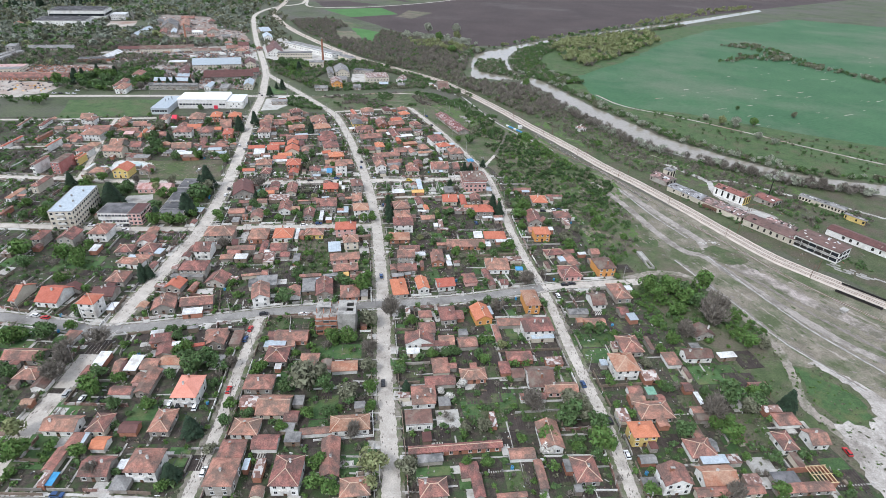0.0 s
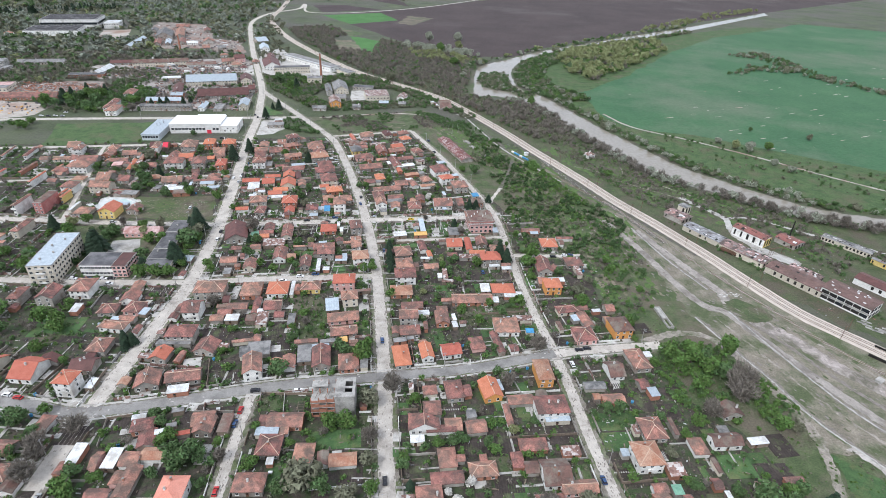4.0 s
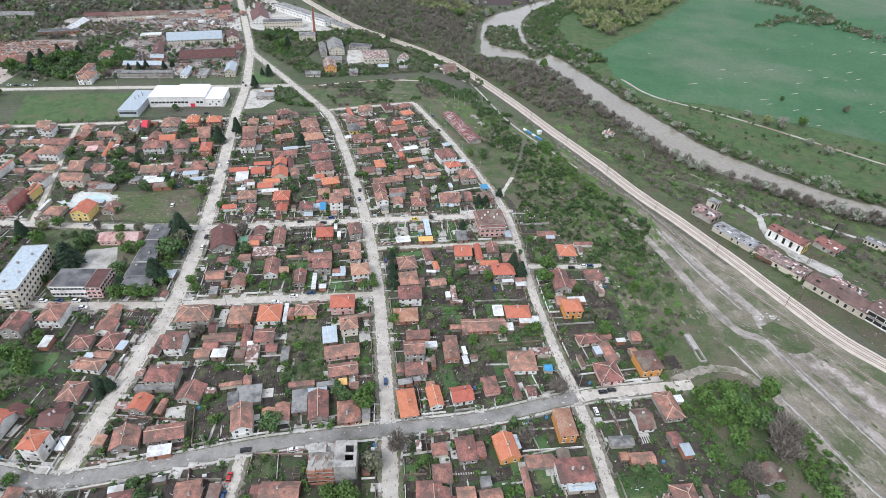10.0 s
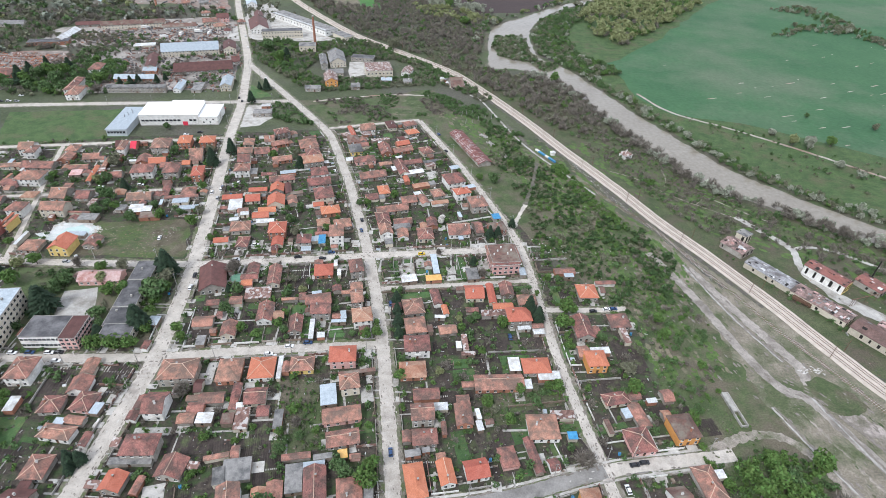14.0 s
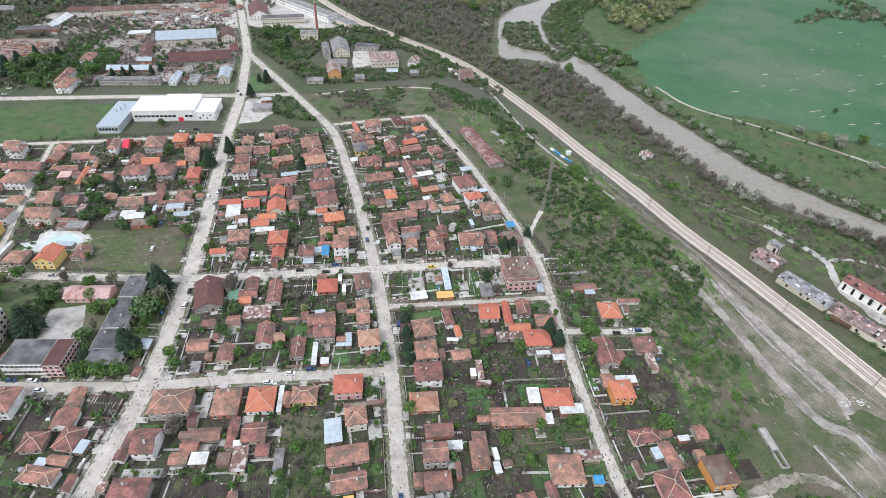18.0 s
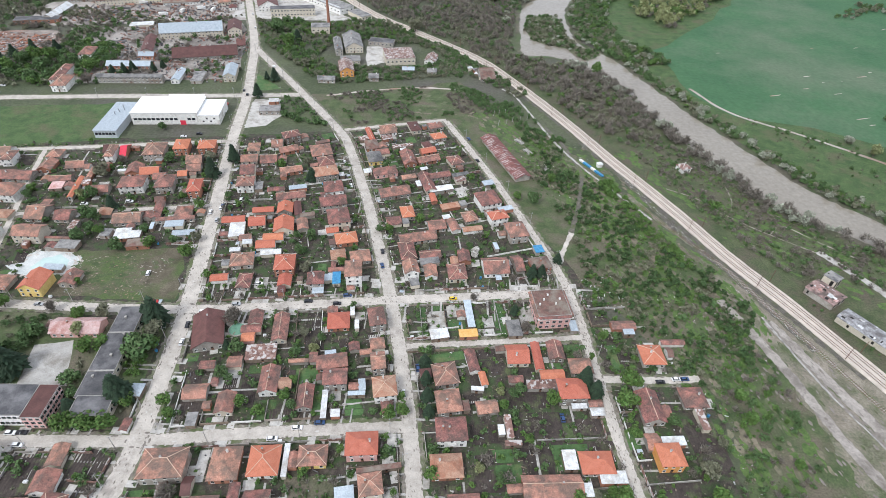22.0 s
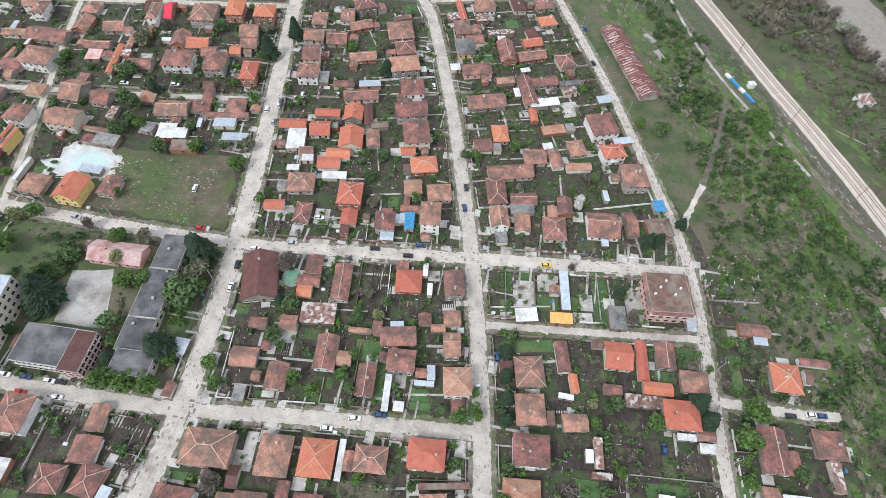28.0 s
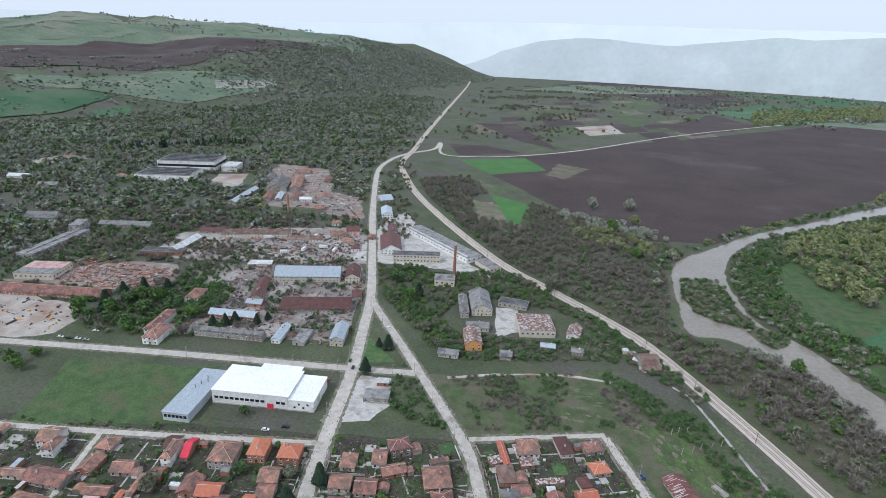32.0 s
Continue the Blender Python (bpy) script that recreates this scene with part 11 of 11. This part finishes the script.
car("k", -389.9, 577.2)
car("w", -383.7, 578.2)
car("g", -377.0, 578.5)

# ---- distance: hills that close the valley, haze mixed into their colours ----
def backdrop(name, label, profile_, radius, inner, mat, seed, lift=0):
    v, n = [], 0
    for i in range(121):
        az = -62 + 124 * i / 120
        for (a0, e0), (a1, e1) in zip(profile_, profile_[1:]):
            if a0 <= az <= a1:
                e = e0 + (e1 - e0) * (az - a0) / (a1 - a0)
        e += 0.1 * noise.fractal(Vector((az * 0.22, seed, 0)), 1.0, 2.0, 5)
        s, c = math.sin(radians(az)), math.cos(radians(az))
        for k in range(7):
            t = k / 6
            r = radius * (inner + (1 - inner) * t)
            z = -5 + (EYE + 42 + lift + radius * math.tan(radians(e))) * t**0.85
            v.append((-70 + r * s, 300 + r * c, z))
        n += 1
    f = [(7 * i + k, 7 * (i + 1) + k, 7 * (i + 1) + k + 1, 7 * i + k + 1) for i in range(n - 1) for k in range(6)]
    ob = tagged(new(name, mesh_of(name, (v, f), mat)), label, "backdrop", kind="structure")
    for p in ob.data.polygons:
        p.use_smooth = True


# Both base colours hold the haze: paler and bluer the farther the hills.
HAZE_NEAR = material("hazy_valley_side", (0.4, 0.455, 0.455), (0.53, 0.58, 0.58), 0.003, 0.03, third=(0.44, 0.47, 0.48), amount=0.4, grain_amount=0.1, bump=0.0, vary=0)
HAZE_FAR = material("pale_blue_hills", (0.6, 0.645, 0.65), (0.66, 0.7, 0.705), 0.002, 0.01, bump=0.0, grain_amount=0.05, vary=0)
backdrop("backdrop_hills_near", "blue-green hills beyond the valley in painted haze", [(-62, -3), (-16, -2.5), (-12, -1.6), (-7, -0.2), (-3, 0.9), (0.5, 1.3), (4.2, 1.2), (9, 0.9), (13.6, 1.5), (17, 1.9), (20, 1.8), (24, 2.1), (62, 3)], 4600, 0.95, HAZE_NEAR, 1)
backdrop("backdrop_hills_far", "far hills in painted pale blue haze", [(-62, 1.0), (-20, 1.75), (-12.6, 2.2), (-1, 2.5), (9, 2.55), (17.7, 2.5), (24, 2.5), (62, 3.2)], 4800, 0.93, HAZE_FAR, 2)
